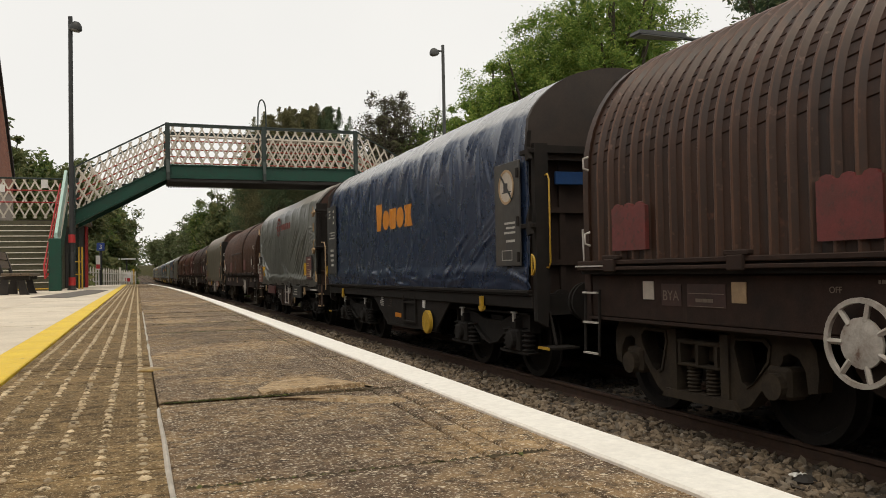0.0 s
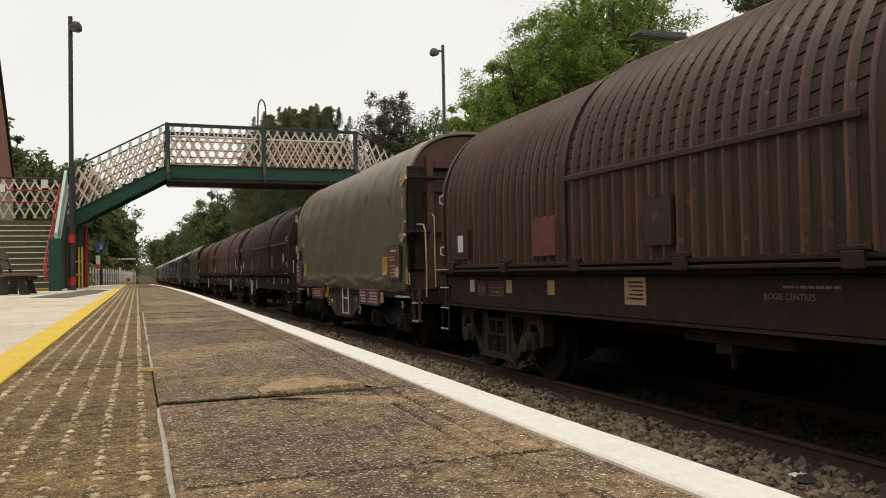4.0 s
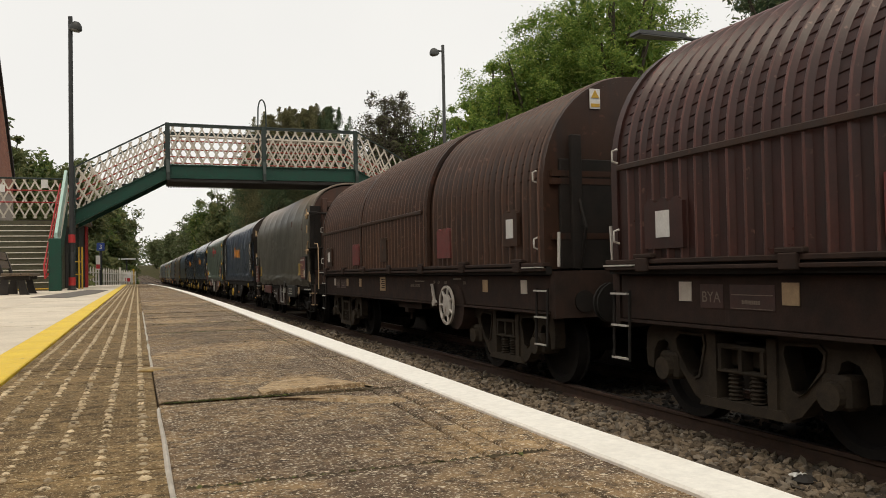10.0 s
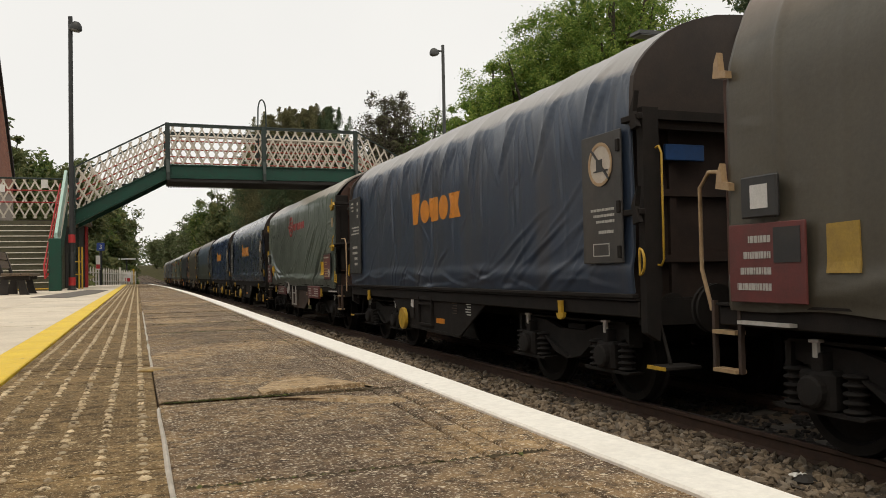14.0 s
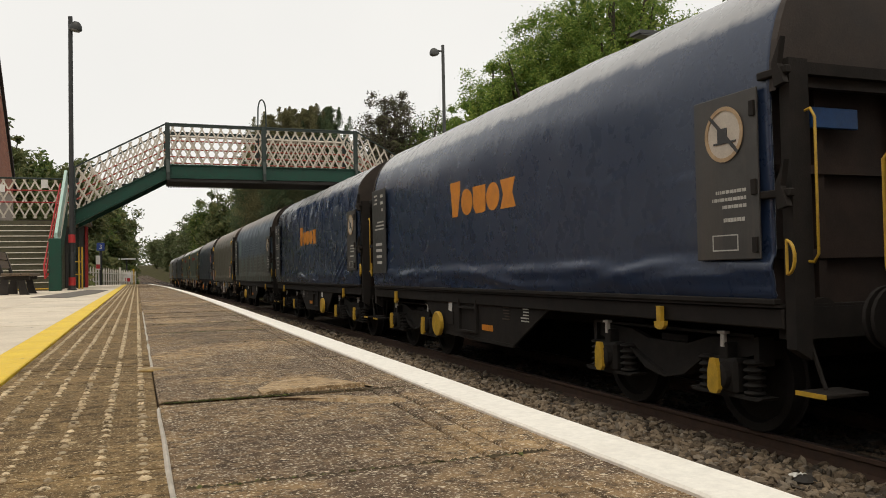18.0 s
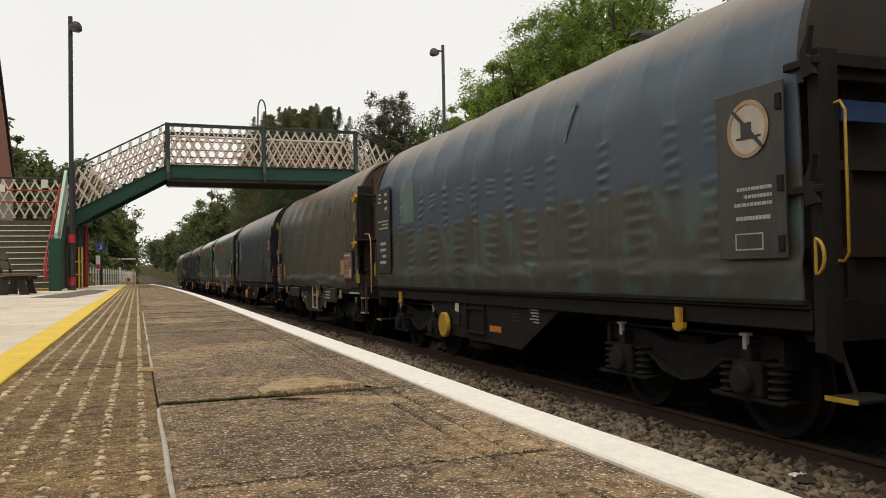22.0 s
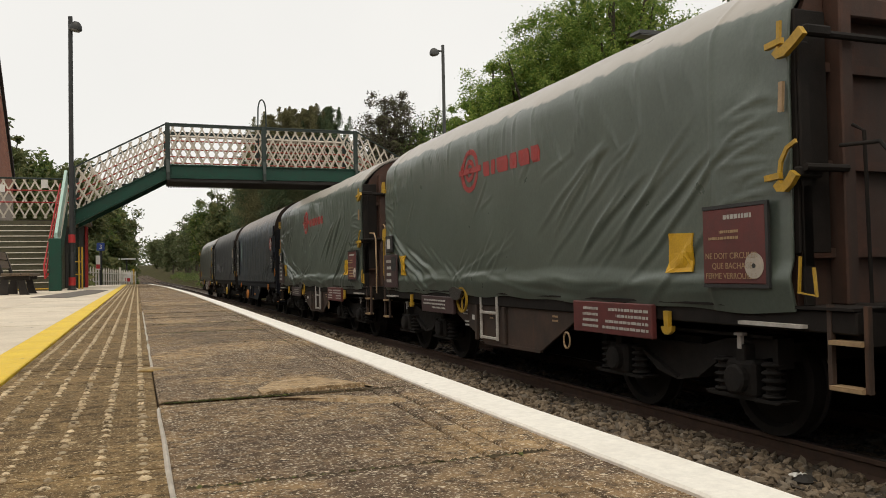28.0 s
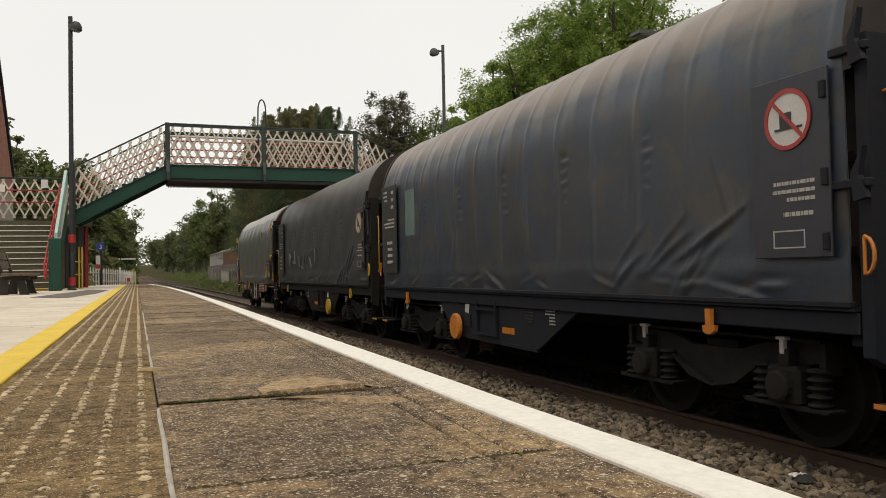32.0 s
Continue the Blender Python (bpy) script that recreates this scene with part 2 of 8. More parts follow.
UNDER_DECK = surface("tarred_deck_boards", (0.022, 0.020, 0.018), (0.035, 0.03, 0.026), 0.85, scale=6)
LAMP_BLACK = surface("black_post_paint", (0.016, 0.018, 0.018), (0.024, 0.024, 0.022), 0.5, scale=6, bump=0.06)
LAMP_GREY = surface("grey_post_paint", (0.05, 0.052, 0.05), (0.07, 0.07, 0.065), 0.5, scale=6, bump=0.06)
LENS = surface("dull_lamp_lens", (0.16, 0.16, 0.15), (0.12, 0.12, 0.11), 0.3, scale=9, bump=0)
BRICK = surface("red_house_brick", (0.44, 0.19, 0.12), (0.34, 0.14, 0.09), 0.85, scale=3, vary=0.18)
MORTAR = surface("mortar", (0.36, 0.30, 0.25), (0.30, 0.25, 0.2), 0.9, scale=10)
ROOF_TILE = surface("dark_roof_tile", (0.035, 0.030, 0.028), (0.05, 0.04, 0.036), 0.8, scale=5)
PICKET = surface("white_picket_paint", (0.74, 0.70, 0.62), (0.62, 0.58, 0.5), 0.6, scale=6)
WOOD = surface("weathered_bench_wood", (0.16, 0.115, 0.075), (0.105, 0.075, 0.05), 0.8, scale=4, stretch=(8, 1, 8))
DARK_WOOD = surface("dark_shelter_wood", (0.035, 0.028, 0.022), (0.05, 0.04, 0.03), 0.85, scale=5)
YELLOW_STEEL = surface("yellow_rail_paint", (0.62, 0.38, 0.03), (0.5, 0.3, 0.03), 0.5, scale=8)
SIGN_WHITE = surface("sign_white", (0.72, 0.70, 0.66), (0.64, 0.62, 0.58), 0.5, scale=9, bump=0)
SIGN_BLUE = surface("sign_blue", (0.02, 0.06, 0.28), (0.02, 0.05, 0.22), 0.4, scale=9, bump=0)
BARK = surface("bark", (0.07, 0.055, 0.04), (0.11, 0.09, 0.065), 0.9, scale=8, bump=0.8, stretch=(3, 3, 0.6))


def leaf_material(name, a, b, c):
    m = bpy.data.materials.new(name)
    m.use_nodes = True
    n, l = m.node_tree.nodes, m.node_tree.links
    out = n["Principled BSDF"]
    geo = n.new("ShaderNodeNewGeometry")
    r = n.new("ShaderNodeValToRGB")
    r.color_ramp.elements[0].color, r.color_ramp.elements[1].color = (*a, 1), (*c, 1)
    e = r.color_ramp.elements.new(0.55)
    e.color = (*b, 1)
    l.new(geo.outputs["Random Per Island"], r.inputs[0])
    l.new(r.outputs[0], out.inputs["Base Color"])
    out.inputs["Roughness"].default_value = 0.5
    out.inputs["Specular IOR Level"].default_value = 0.35
    trans = n.new("ShaderNodeBsdfTranslucent")
    l.new(r.outputs[0], trans.inputs[0])
    both = n.new("ShaderNodeMixShader")
    both.inputs[0].default_value = 0.42
    l.new(out.outputs[0], both.inputs[1])
    l.new(trans.outputs[0], both.inputs[2])
    l.new(both.outputs[0], n["Material Output"].inputs[0])
    return m


ASH_LEAF = leaf_material("ash_leaf", (0.10, 0.175, 0.034), (0.195, 0.295, 0.055), (0.41, 0.46, 0.105))
WOOD_LEAF = leaf_material("mixed_wood_leaf", (0.085, 0.112, 0.046), (0.145, 0.17, 0.066), (0.25, 0.24, 0.10))
DARK_LEAF = leaf_material("conifer_needles", (0.065, 0.105, 0.054), (0.11, 0.155, 0.076), (0.19, 0.21, 0.10))
PURPLE_LEAF = leaf_material("copper_leaf", (0.072, 0.054, 0.045), (0.11, 0.098, 0.065), (0.17, 0.18, 0.08))
OLIVE_LEAF = leaf_material("olive_conifer_needles", (0.13, 0.13, 0.065), (0.20, 0.19, 0.09), (0.30, 0.27, 0.13))
# Distance haze is mixed into these leaf colours for the far trees.
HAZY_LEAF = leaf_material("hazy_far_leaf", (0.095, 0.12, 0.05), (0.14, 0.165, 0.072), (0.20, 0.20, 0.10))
SHRUB_LEAF = leaf_material("shrub_leaf", (0.070, 0.115, 0.032), (0.13, 0.185, 0.050), (0.23, 0.25, 0.07))

# ---- the ground ----
EDGE = [(-12.0, 0.79), (-3.0, 0.79), (0.8, 0.79), (1.6, 0.79), (2.6, 0.81), (3.5, 0.82), (5.0, 0.84), (8.7, 0.88), (13.4, 0.91), (18.0, 0.89), (23.6, 0.84), (29.0, 0.69),
        (34.7, 0.49)]


def edge(y):
    return float(np.interp(y, [p[0] for p in EDGE], [p[1] for p in EDGE]))


def rise(y):
    """The line climbs far beyond the station."""
    return 0.0 if y < 230 else (min(y, 450) - 230) ** 2 / 9000.0


def bend(y):
    return 0.0 if y < 240 else -((min(y, 600) - 240) ** 2) / 5200.0


def ground_height(x, y):
    base = -1.36
    if x > 7.6:
        base += min((x - 7.6) / 4.0, 1.0) * (1.1 if y < 70 else 2.2)
    if x < -0.6 and y > 36:
        base += min((-0.6 - x) / 2.5, 1.0) * 1.2
    return base + rise(y)


def ground():
    xs = [-900, -300, -120, -60, -30, -16, -9, -5, -3, -1.8, -0.6, 0.2, 1.0, 2.3, 3.6, 4.5, 5.77, 7, 7.6, 8.6, 9.8, 11.6, 15, 22, 35, 70, 140, 320, 900]
    ys = [-60, -30, -12, -5, 0, 5, 10, 16, 22, 28, 34, 36, 38, 44, 52, 62, 76, 95, 120, 150, 190, 230, 260, 290, 330, 380, 450, 600, 900, 1500]
    b = Build()
    vs = []
    for y in ys:
        for x in xs:
            z = ground_height(x, y)
            if x < 0.5 and y < 35:
                z = -1.36
            vs.append((x + bend(y) * (1 if abs(x) < 200 else 0), y, z))
    w = len(xs)
    fs = [(j * w + i, j * w + i + 1, (j + 1) * w + i + 1, (j + 1) * w + i) for j in range(len(ys) - 1) for i in range(w - 1)]
    thing("ground", "rough grassy ground beside the railway line", "ground", kind="structure", shape=b.add(vs, fs), material=GRASS_GROUND, smooth=180)


ground()


def track_bed():
    b = Build()
    ys = [-12, 0, 10, 30, 60, 100, 150, 200, 230, 250, 270, 290, 310, 330, 360]
    prof = [(-0.3, -1.42), (0.55, -1.31), (2.27, -1.30), (4.0, -1.32), (5.77, -1.30), (7.3, -1.31), (8.0, -1.42)]
    vs = [(x + bend(y), y, z + 0.02 + rise(y)) for y in ys for x, z in prof]
    w = len(prof)
    fs = [(j * w + i, j * w + i + 1, (j + 1) * w + i + 1, (j + 1) * w + i) for j in range(len(ys) - 1) for i in range(w - 1)]
    thing("ballast_bed", "bed of dark track ballast under two tracks", "ballast", kind="structure", shape=b.add(vs, fs), material=BED, smooth=180)


track_bed()


def rail(x):
    prof = [(-0.07, -0.16), (0.07, -0.16), (0.07, -0.145), (0.012, -0.125), (0.010, -0.05), (0.034, -0.036), (0.034, -0.006), (0.026, 0), (-0.026, 0),
            (-0.034, -0.006), (-0.034, -0.036), (-0.010, -0.05), (-0.012, -0.125), (-0.07, -0.145)]
    ys = [-12, 0, 60, 150, 230, 250, 270, 290, 310, 330, 360]
    n = len(prof)
    vs = [(x + px + bend(y), y, RAIL + pz + rise(y)) for y in ys for px, pz in prof]
    fs = [(j * n + i, (j + 1) * n + i, (j + 1) * n + (i + 1) % n, j * n + (i + 1) % n) for j in range(len(ys) - 1) for i in range(n)]
    ob = thing("rail", "rusty steel rail with a worn bright head", "rail", "rails of the two tracks", shape=Build().add(vs, fs), material=RAIL_RUST, smooth=40)
    head = Build()
    vs = [(x + px + bend(y), y, RAIL + 0.0015 + rise(y)) for y in ys for px in (-0.022, 0.022)]
    head.add(vs, [(2 * j, 2 * j + 1, 2 * j + 3, 2 * j + 2) for j in range(len(ys) - 1)])
    part("running_surface", head, RAIL_HEAD, ob, "polished running surface")


for c in (NEAR_TRACK, FAR_TRACK):
    for s in (-0.5, 0.5):
        rail(c + s * GAUGE)


def sleepers():
    b = Build().box(-1.25, 1.25, -0.13, 0.13, -0.15, 0.0, 0.015)
    me = b.mesh("sleeper", SLEEPER)
    far = Build()
    for c in (NEAR_TRACK, FAR_TRACK):
        for k in range(330):
            y = -6 + k * 0.72
            if k < 70:
                thing("sleeper", "old grey sleeper set in the ballast", "sleeper", "sleepers of the two tracks", at=(c, y, RAIL - 0.158), shape=me)
            else:
                far.box(c - 1.25, c + 1.25, y - 0.13, y + 0.13, RAIL - 0.30, RAIL - 0.158)
    thing("far_sleepers", "rows of sleepers far along the line", "sleepers", kind="stuff", shape=far, material=SLEEPER)


sleepers()


def stones(name, label, n, x0, x1, y0, y1, size, power=1.0, material=None):
    """Broken stones, each with its own shape and tilt."""
    rng = np.random.default_rng(5 + n)
    base = np.array([(0, 0, 1), (0.9, 0, 0.45), (0.28, 0.85, 0.45), (-0.72, 0.53, 0.45), (-0.72, -0.53, 0.45), (0.28, -0.85, 0.45),
                     (0.72, 0.53, -0.45), (-0.28, 0.85, -0.45), (-0.9, 0, -0.45), (-0.28, -0.85, -0.45), (0.72, -0.53, -0.45), (0, 0, -1)])
    tri = np.array([(0, 1, 2), (0, 2, 3), (0, 3, 4), (0, 4, 5), (0, 5, 1), (1, 6, 2), (2, 7, 3), (3, 8, 4), (4, 9, 5), (5, 10, 1), (6, 7, 2), (7, 8, 3),
                    (8, 9, 4), (9, 10, 5), (10, 6, 1), (6, 11, 7), (7, 11, 8), (8, 11, 9), (9, 11, 10), (10, 11, 6)])
    u = rng.random(n) ** power
    pos = np.stack([rng.uniform(x0, x1, n), y0 + (y1 - y0) * u, np.full(n, -1.285) + rng.normal(0, 0.012, n)], 1)
    sc = size * rng.uniform(0.55, 1.35, (n, 1)) * rng.uniform(0.6, 1.25, (n, 3)) * np.array([1.1, 1.1, 0.68])
    v = base[None] * (1 + rng.normal(0, 0.21, (n, 12, 1)))
    v = np.round(v * 1.7) / 1.7 * 0.35 + v * 0.65
    v = v * sc[:, None, :]
    a, b = rng.uniform(0, 6.28, n), rng.normal(0, 0.6, n)
    ca, sa, cb, sb = np.cos(a)[:, None], np.sin(a)[:, None], np.cos(b)[:, None], np.sin(b)[:, None]
    x, y, z = v[..., 0], v[..., 1], v[..., 2]
    y, z = y * cb - z * sb, y * sb + z * cb
    x, y = x * ca - y * sa, x * sa + y * ca
    v = np.stack([x, y, z], -1) + pos[:, None]
    f = (tri[None] + 12 * np.arange(n)[:, None, None]).reshape(-1, 3)
    me = bpy.data.meshes.new(name)
    me.from_pydata(v.reshape(-1, 3).tolist(), [], f.tolist())
    me.materials.append(material or STONE_MIX)
    thing(name, label, "ballast", kind="stuff", shape=me)


# Near-black stone: the deep shadow under the wagons is put into its colour.
SHADED_STONE = surface("shade_black_ballast", (0.035, 0.030, 0.026), (0.022, 0.019, 0.017), 0.8, scale=9, bump=0.4, spec=0.2)


def stone_material():
    m = surface("loose_ballast", (0.26, 0.220, 0.170), (0.15, 0.125, 0.097), 0.85, scale=11, bump=0.4, fine=70)
    n, l = m.node_tree.nodes, m.node_tree.links
    out = n["Principled BSDF"]
    src = out.inputs["Base Color"].links[0].from_socket
    geo = n.new("ShaderNodeNewGeometry")
    r = n.new("ShaderNodeValToRGB")
    for e, c in zip((r.color_ramp.elements[0], r.color_ramp.elements[1], r.color_ramp.elements.new(0.35), r.color_ramp.elements.new(0.7)),
                    ((0.30, 0.28, 0.26), (2.9, 2.65, 2.3), (0.72, 0.62, 0.50), (1.35, 1.22, 1.05))):
        e.color = (*c, 1)
    l.new(geo.outputs["Random Per Island"], r.inputs[0])
    x = n.new("ShaderNodeMix")
    x.data_type, x.blend_type = "RGBA", "MULTIPLY"
    x.inputs[0].default_value = 1.0
    l.new(src, x.inputs[6])
    l.new(r.outputs[0], x.inputs[7])
    l.new(x.outputs[2], out.inputs["Base Color"])
    return m


STONE_MIX = stone_material()
stones("loose_ballast", "loose brown and grey broken ballast stones between the tracks", 15000, 2.95, 4.97, 2.0, 19.0, 0.037, 1.35)
stones("more_ballast", "loose ballast stones further along the tracks", 6000, 3.0, 4.97, 18.0, 60.0, 0.045, 1.3)
stones("ballast_between_rails", "ballast stones between the rails, coloured dark for the train's shade", 3500, 5.05, 6.6, 2.0, 24.0, 0.035, 1.3, SHADED_STONE)


def litter():
    ob = thing("litter", "crumpled pale plastic wrapper lying on the ballast", "litter", at=(4.47, 4.62, -1.25))
    b = Build()
    rng = random.Random(3)
    vs = [(-0.06 + 0.03 * i, -0.03 + 0.02 * j, 0.015 + rng.uniform(0, 0.03)) for i in range(5) for j in range(4)]
    part("wrapper", b.add(vs, [(i * 4 + j, i * 4 + j + 1, i * 4 + j + 5, i * 4 + j + 4) for i in range(4) for j in range(3)]), SIGN_WHITE, ob)
    part("lump", Build().lathe([(0.02, -0.04), (0.07, -0.02), (0.085, 0.0), (0.05, 0.03)], (0.02, -0.05, 0.0), "z", 9), UNDER_DECK, ob, "dark lump")


litter()

# ---- the platform ----
platform = thing("platform", "old railway platform of worn slabs with painted lines", "platform", kind="structure")


def platform_core():
    b = Build()
    ys = sorted({p[0] for p in EDGE} | {-11.4, -3.0, 10.0, 20.0, 26.0, 32.0})
    n = len(ys)
    vs = []
    for y in ys:
        vs += [(-9.0, y, -0.05), (edge(y) - 0.03, y, -0.05), (edge(y) - 0.03, y, -1.45), (-9.0, y, -1.45)]
    fs = [(4 * j + i, 4 * j + (i + 1) % 4, 4 * j + 4 + (i + 1) % 4, 4 * j + 4 + i) for j in range(n - 1) for i in range(4)]
    fs += [(3, 2, 1, 0), tuple(range(4 * n - 4, 4 * n))]
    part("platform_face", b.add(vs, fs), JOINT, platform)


platform_core()


def strip(xa, xb, y0, y1, z0, z1, step=0.0):
    """A slab between two edges that follow the platform's bend; xa and xb are functions of y."""
    k = max(1, int((y1 - y0) / 1.2)) if not step else max(1, int((y1 - y0) / step))
    ys = [y0 + (y1 - y0) * i / k for i in range(k + 1)]
    e = 0.004
    b = Build()
    vs = []
    for y in ys:
        a, c = xa(y), xb(y)
        vs += [(a, y, z0), (a, y, z1 - e), (a + e, y, z1), (c - e, y, z1), (c, y, z1 - e), (c, y, z0)]
    fs = []
    for j in range(k):
        for i in range(5):
            fs.append((6 * j + i, 6 * j + i + 1, 6 * j + 7 + i, 6 * j + 6 + i)[::-1])
    fs += [tuple(range(6)), tuple(range(6 * k + 5, 6 * k - 1, -1))]
    return b.add(vs, fs)


JOINT_X, YELLOW_R, YELLOW_L = 0.045, -0.375, -0.515
crack_a = lambda y: min(0.497 + 0.036 * y, edge(y) - 0.17)
crack_b = lambda y: min(0.548 + 0.036 * y, edge(y) - 0.125)
white_in = lambda y: edge(y) - 0.10


def paving():
    rng = random.Random(11)
    y = -1.30 - 12 * 0.84
    k = 0
    while y < 34.2:
        y1 = min(y + 0.84, 34.6)
        lift = rng.uniform(-0.003, 0.003) + (0.001 if 2.0 < y < 2.4 else 0)
        g = 0.0034
        part("slab", strip(lambda t: JOINT_X + 0.0015, lambda t: crack_a(t) - 0.002, y + g, y1 - g, -0.05, lift), SLAB, platform)
        part("slab_strip", strip(lambda t: crack_a(t) + 0.002, lambda t: crack_b(t) - 0.002, y + g, y1 - g, -0.05, lift * 0.6), SLAB, platform)
        part("coping", strip(lambda t: crack_b(t) + 0.002, edge, y + g, y1 - g, -0.14, 0.0), SLAB, platform)
        y = y1
        k += 1
    ragged = lambda t: 0.0004 * math.sin(t * 37) + 0.0004 * math.sin(t * 91 + 1) + 0.0006 * math.sin(t * 5.3) + 0.0012 * noise.noise(Vector((t * 60, 0, 0)))
    part("white_line", strip(lambda t: white_in(t) + ragged(t), lambda t: edge(t) + 0.004 + 0.5 * ragged(t + 9), -1.3, 7.0, -0.03, 0.0085, 0.03), WHITE_PAINT, platform, "thick white edge line")
    part("white_line", strip(white_in, lambda t: edge(t) + 0.004, -11.3, -1.3, -0.03, 0.0085), WHITE_PAINT, platform, "thick white edge line")
    part("white_line", strip(white_in, lambda t: edge(t) + 0.004, 7.0, 34.6, -0.03, 0.0085), WHITE_PAINT, platform, "thick white edge line")
    part("yellow_line", strip(lambda t: YELLOW_L + ragged(t + 3), lambda t: YELLOW_R + ragged(t + 5), -1.3, 6.0, -0.05, 0.0045, 0.03), YELLOW_PAINT, platform, "yellow safety line")
    part("yellow_line", strip(lambda t: YELLOW_L, lambda t: YELLOW_R, -11.3, -1.3, -0.05, 0.0045), YELLOW_PAINT, platform, "yellow safety line")
    part("yellow_line", strip(lambda t: YELLOW_L, lambda t: YELLOW_R, 6.0, 34.6, -0.05, 0.0045), YELLOW_PAINT, platform, "yellow safety line")
    y = 0.17
    while y < 34.4:
        part("tactile_slab", strip(lambda t: YELLOW_R + 0.006, lambda t: JOINT_X - 0.0015, y + 0.002, min(y + 0.398, 34.6), -0.05, rng.uniform(-0.0015, 0.0015)),
             TACTILE, platform)
        y += 0.4
    part("tactile_slab", strip(lambda t: YELLOW_R + 0.006, lambda t: JOINT_X - 0.006, -11.3, 0.166, -0.05, 0.0), TACTILE, platform)
    # pale sealant lies in the long joint in worn lengths
    for a, c in ((-1.2, 0.88), (0.9, 1.98), (2.78, 3.9), (4.1, 7.5)):
        part("joint_sealant", strip(lambda t: JOINT_X - 0.005 + 0.0015 * math.sin(t * 13) + 0.001 * math.sin(t * 41), lambda t: JOINT_X + 0.004 + 0.0015 * math.sin(t * 9) + 0.001 * math.sin(t * 57), a, c, -0.04, 0.0045, 0.12),
             SEALANT, platform)
    # paving behind the yellow line
    y = -1.3 - 8 * 1.2
    while y < 34.0:
        y1 = min(y + 1.2, 34.6)
        for x0, x1 in ((-1.25, YELLOW_L), (-1.98, -1.25), (-3.2, -1.98), (-5.2, -3.2), (-8.9, -5.2)):
            part("paving_slab", strip(lambda t: x0 + 0.003, lambda t: x1 - 0.003, y + 0.003, y1 - 0.003, -0.05, rng.uniform(-0.002, 0.002)), PALE_PAVING, platform)
        y = y1
    b = Build().prism([(-1.62, 14.6), (-1.0, 13.6), (-0.72, 16.5), (-0.62, 20.5), (-1.1, 22.0), (-1.35, 18.0)], "z", 0.002, 0.006)
    part("asphalt_patch", b, DARK_ASPHALT, platform, "dark asphalt repair")


paving()


def cement_fillet():
    """A broken tan cement ramp left along the edge of a lifted slab, with a ragged front."""
    rng = random.Random(4)
    xs = np.linspace(0.29, 0.56, 30)
    vs, fs = [], []
    for i, x in enumerate(xs):
        t = i / 29
        front = 2.064 + 0.012 * t + rng.uniform(-0.003, 0.003)
        depth = 0.30 * math.sin(math.pi * min(1.0, 0.12 + t * 0.88)) ** 0.6
        vs += [(x, front, -0.01), (x, front + 0.002, 0.011 + 0.006 * t + rng.uniform(-0.002, 0.002)), (x, front + depth * 0.5, 0.009), (x + 0.03, front + depth, 0.003)]
    for i in range(29):
        for j in range(3):
            fs.append((4 * i + j, 4 * i + 4 + j, 4 * i + 5 + j, 4 * i + 1 + j))
    part("cement_fillet", Build().add(vs, fs), TAN_CEMENT, platform, "broken tan cement fillet", smooth=40)


def cement_smear(poly, label):
    """A thin worn skin of cement on the slab, thickest in its middle."""
    n = len(poly)
    cx, cy = sum(p[0] for p in poly) / n, sum(p[1] for p in poly) / n
    vs = [(x, y, -0.0035) for x, y in poly] + [(cx + (x - cx) * 0.8, cy + (y - cy) * 0.6, 0.0042) for x, y in poly]
    fs = [(i, (i + 1) % n, n + (i + 1) % n, n + i) for i in range(n)] + [tuple(range(n, 2 * n))]
    part("cement_smear", Build().add(vs, fs), TAN_CEMENT, platform, label)


TAN_CEMENT = speckled("tan_cement", (0.46, 0.315, 0.17), (0.58, 0.42, 0.25), (0.74, 0.63, 0.46), 9.0)
cement_fillet()
cement_smear([(0.30, 2.03), (0.36, 1.985), (0.42, 1.93), (0.50, 1.86), (0.60, 1.815), (0.61, 1.86), (0.52, 1.93), (0.46, 2.00), (0.38, 2.045)], "pale smear of spilt cement")


def blisters():
    def dome(b, x, y, r, z, chip=None):
        prof = [(r, 0.0), (r * 0.86, z * 0.62), (r * 0.5, z * 0.95)]
        n = 11
        k = [1.0 if chip is None else chip.uniform(0.72, 1.14) for i in range(n)]
        vs = [(x + q * k[i] * math.cos(2 * math.pi * i / n), y + q * k[i] * math.sin(2 * math.pi * i / n), h * (1.0 if chip is None else chip.uniform(0.75, 1.15))) for q, h in prof for i in range(n)]
        fs = [(j * n + i, j * n + (i + 1) % n, j * n + n + (i + 1) % n, j * n + n + i) for j in range(2) for i in range(n)]
        b.add(vs, fs + [tuple(range(2 * n, 3 * n))])
    rng = random.Random(21)
    shapes = []
    for k in range(14):
        b = Build()
        dome(b, 0, 0, 0.0102 * rng.uniform(0.7, 1.15), 0.0060 * rng.uniform(0.4, 1.1), rng)
        shapes.append(b.mesh("blister", BLISTER))
    rest = Build()
    for row in range(6):
        x = 0.008 - 0.0675 * row
        for k in range(640):
            y = 0.32 + 0.052 * k + (0.026 if row % 2 else 0)
            if y > 33.5 or rng.random() < 0.04:
                continue
            if 0.9 < y < 3.3:
                part("blister", rng.choice(shapes), BLISTER, platform, at=pose(x + rng.uniform(-0.002, 0.002), y + rng.uniform(-0.003, 0.003), rng.uniform(-0.002, 0.0), 0, 0, rng.uniform(0, 360)))
            elif y < 16 or k % 2:
                dome(rest, x, y, 0.0105 if y < 12 else 0.013, 0.005)
    ob = part("far_blisters", rest, BLISTER, platform)
    tagged(ob, "rows of small worn blisters", kind="stuff")


blisters()


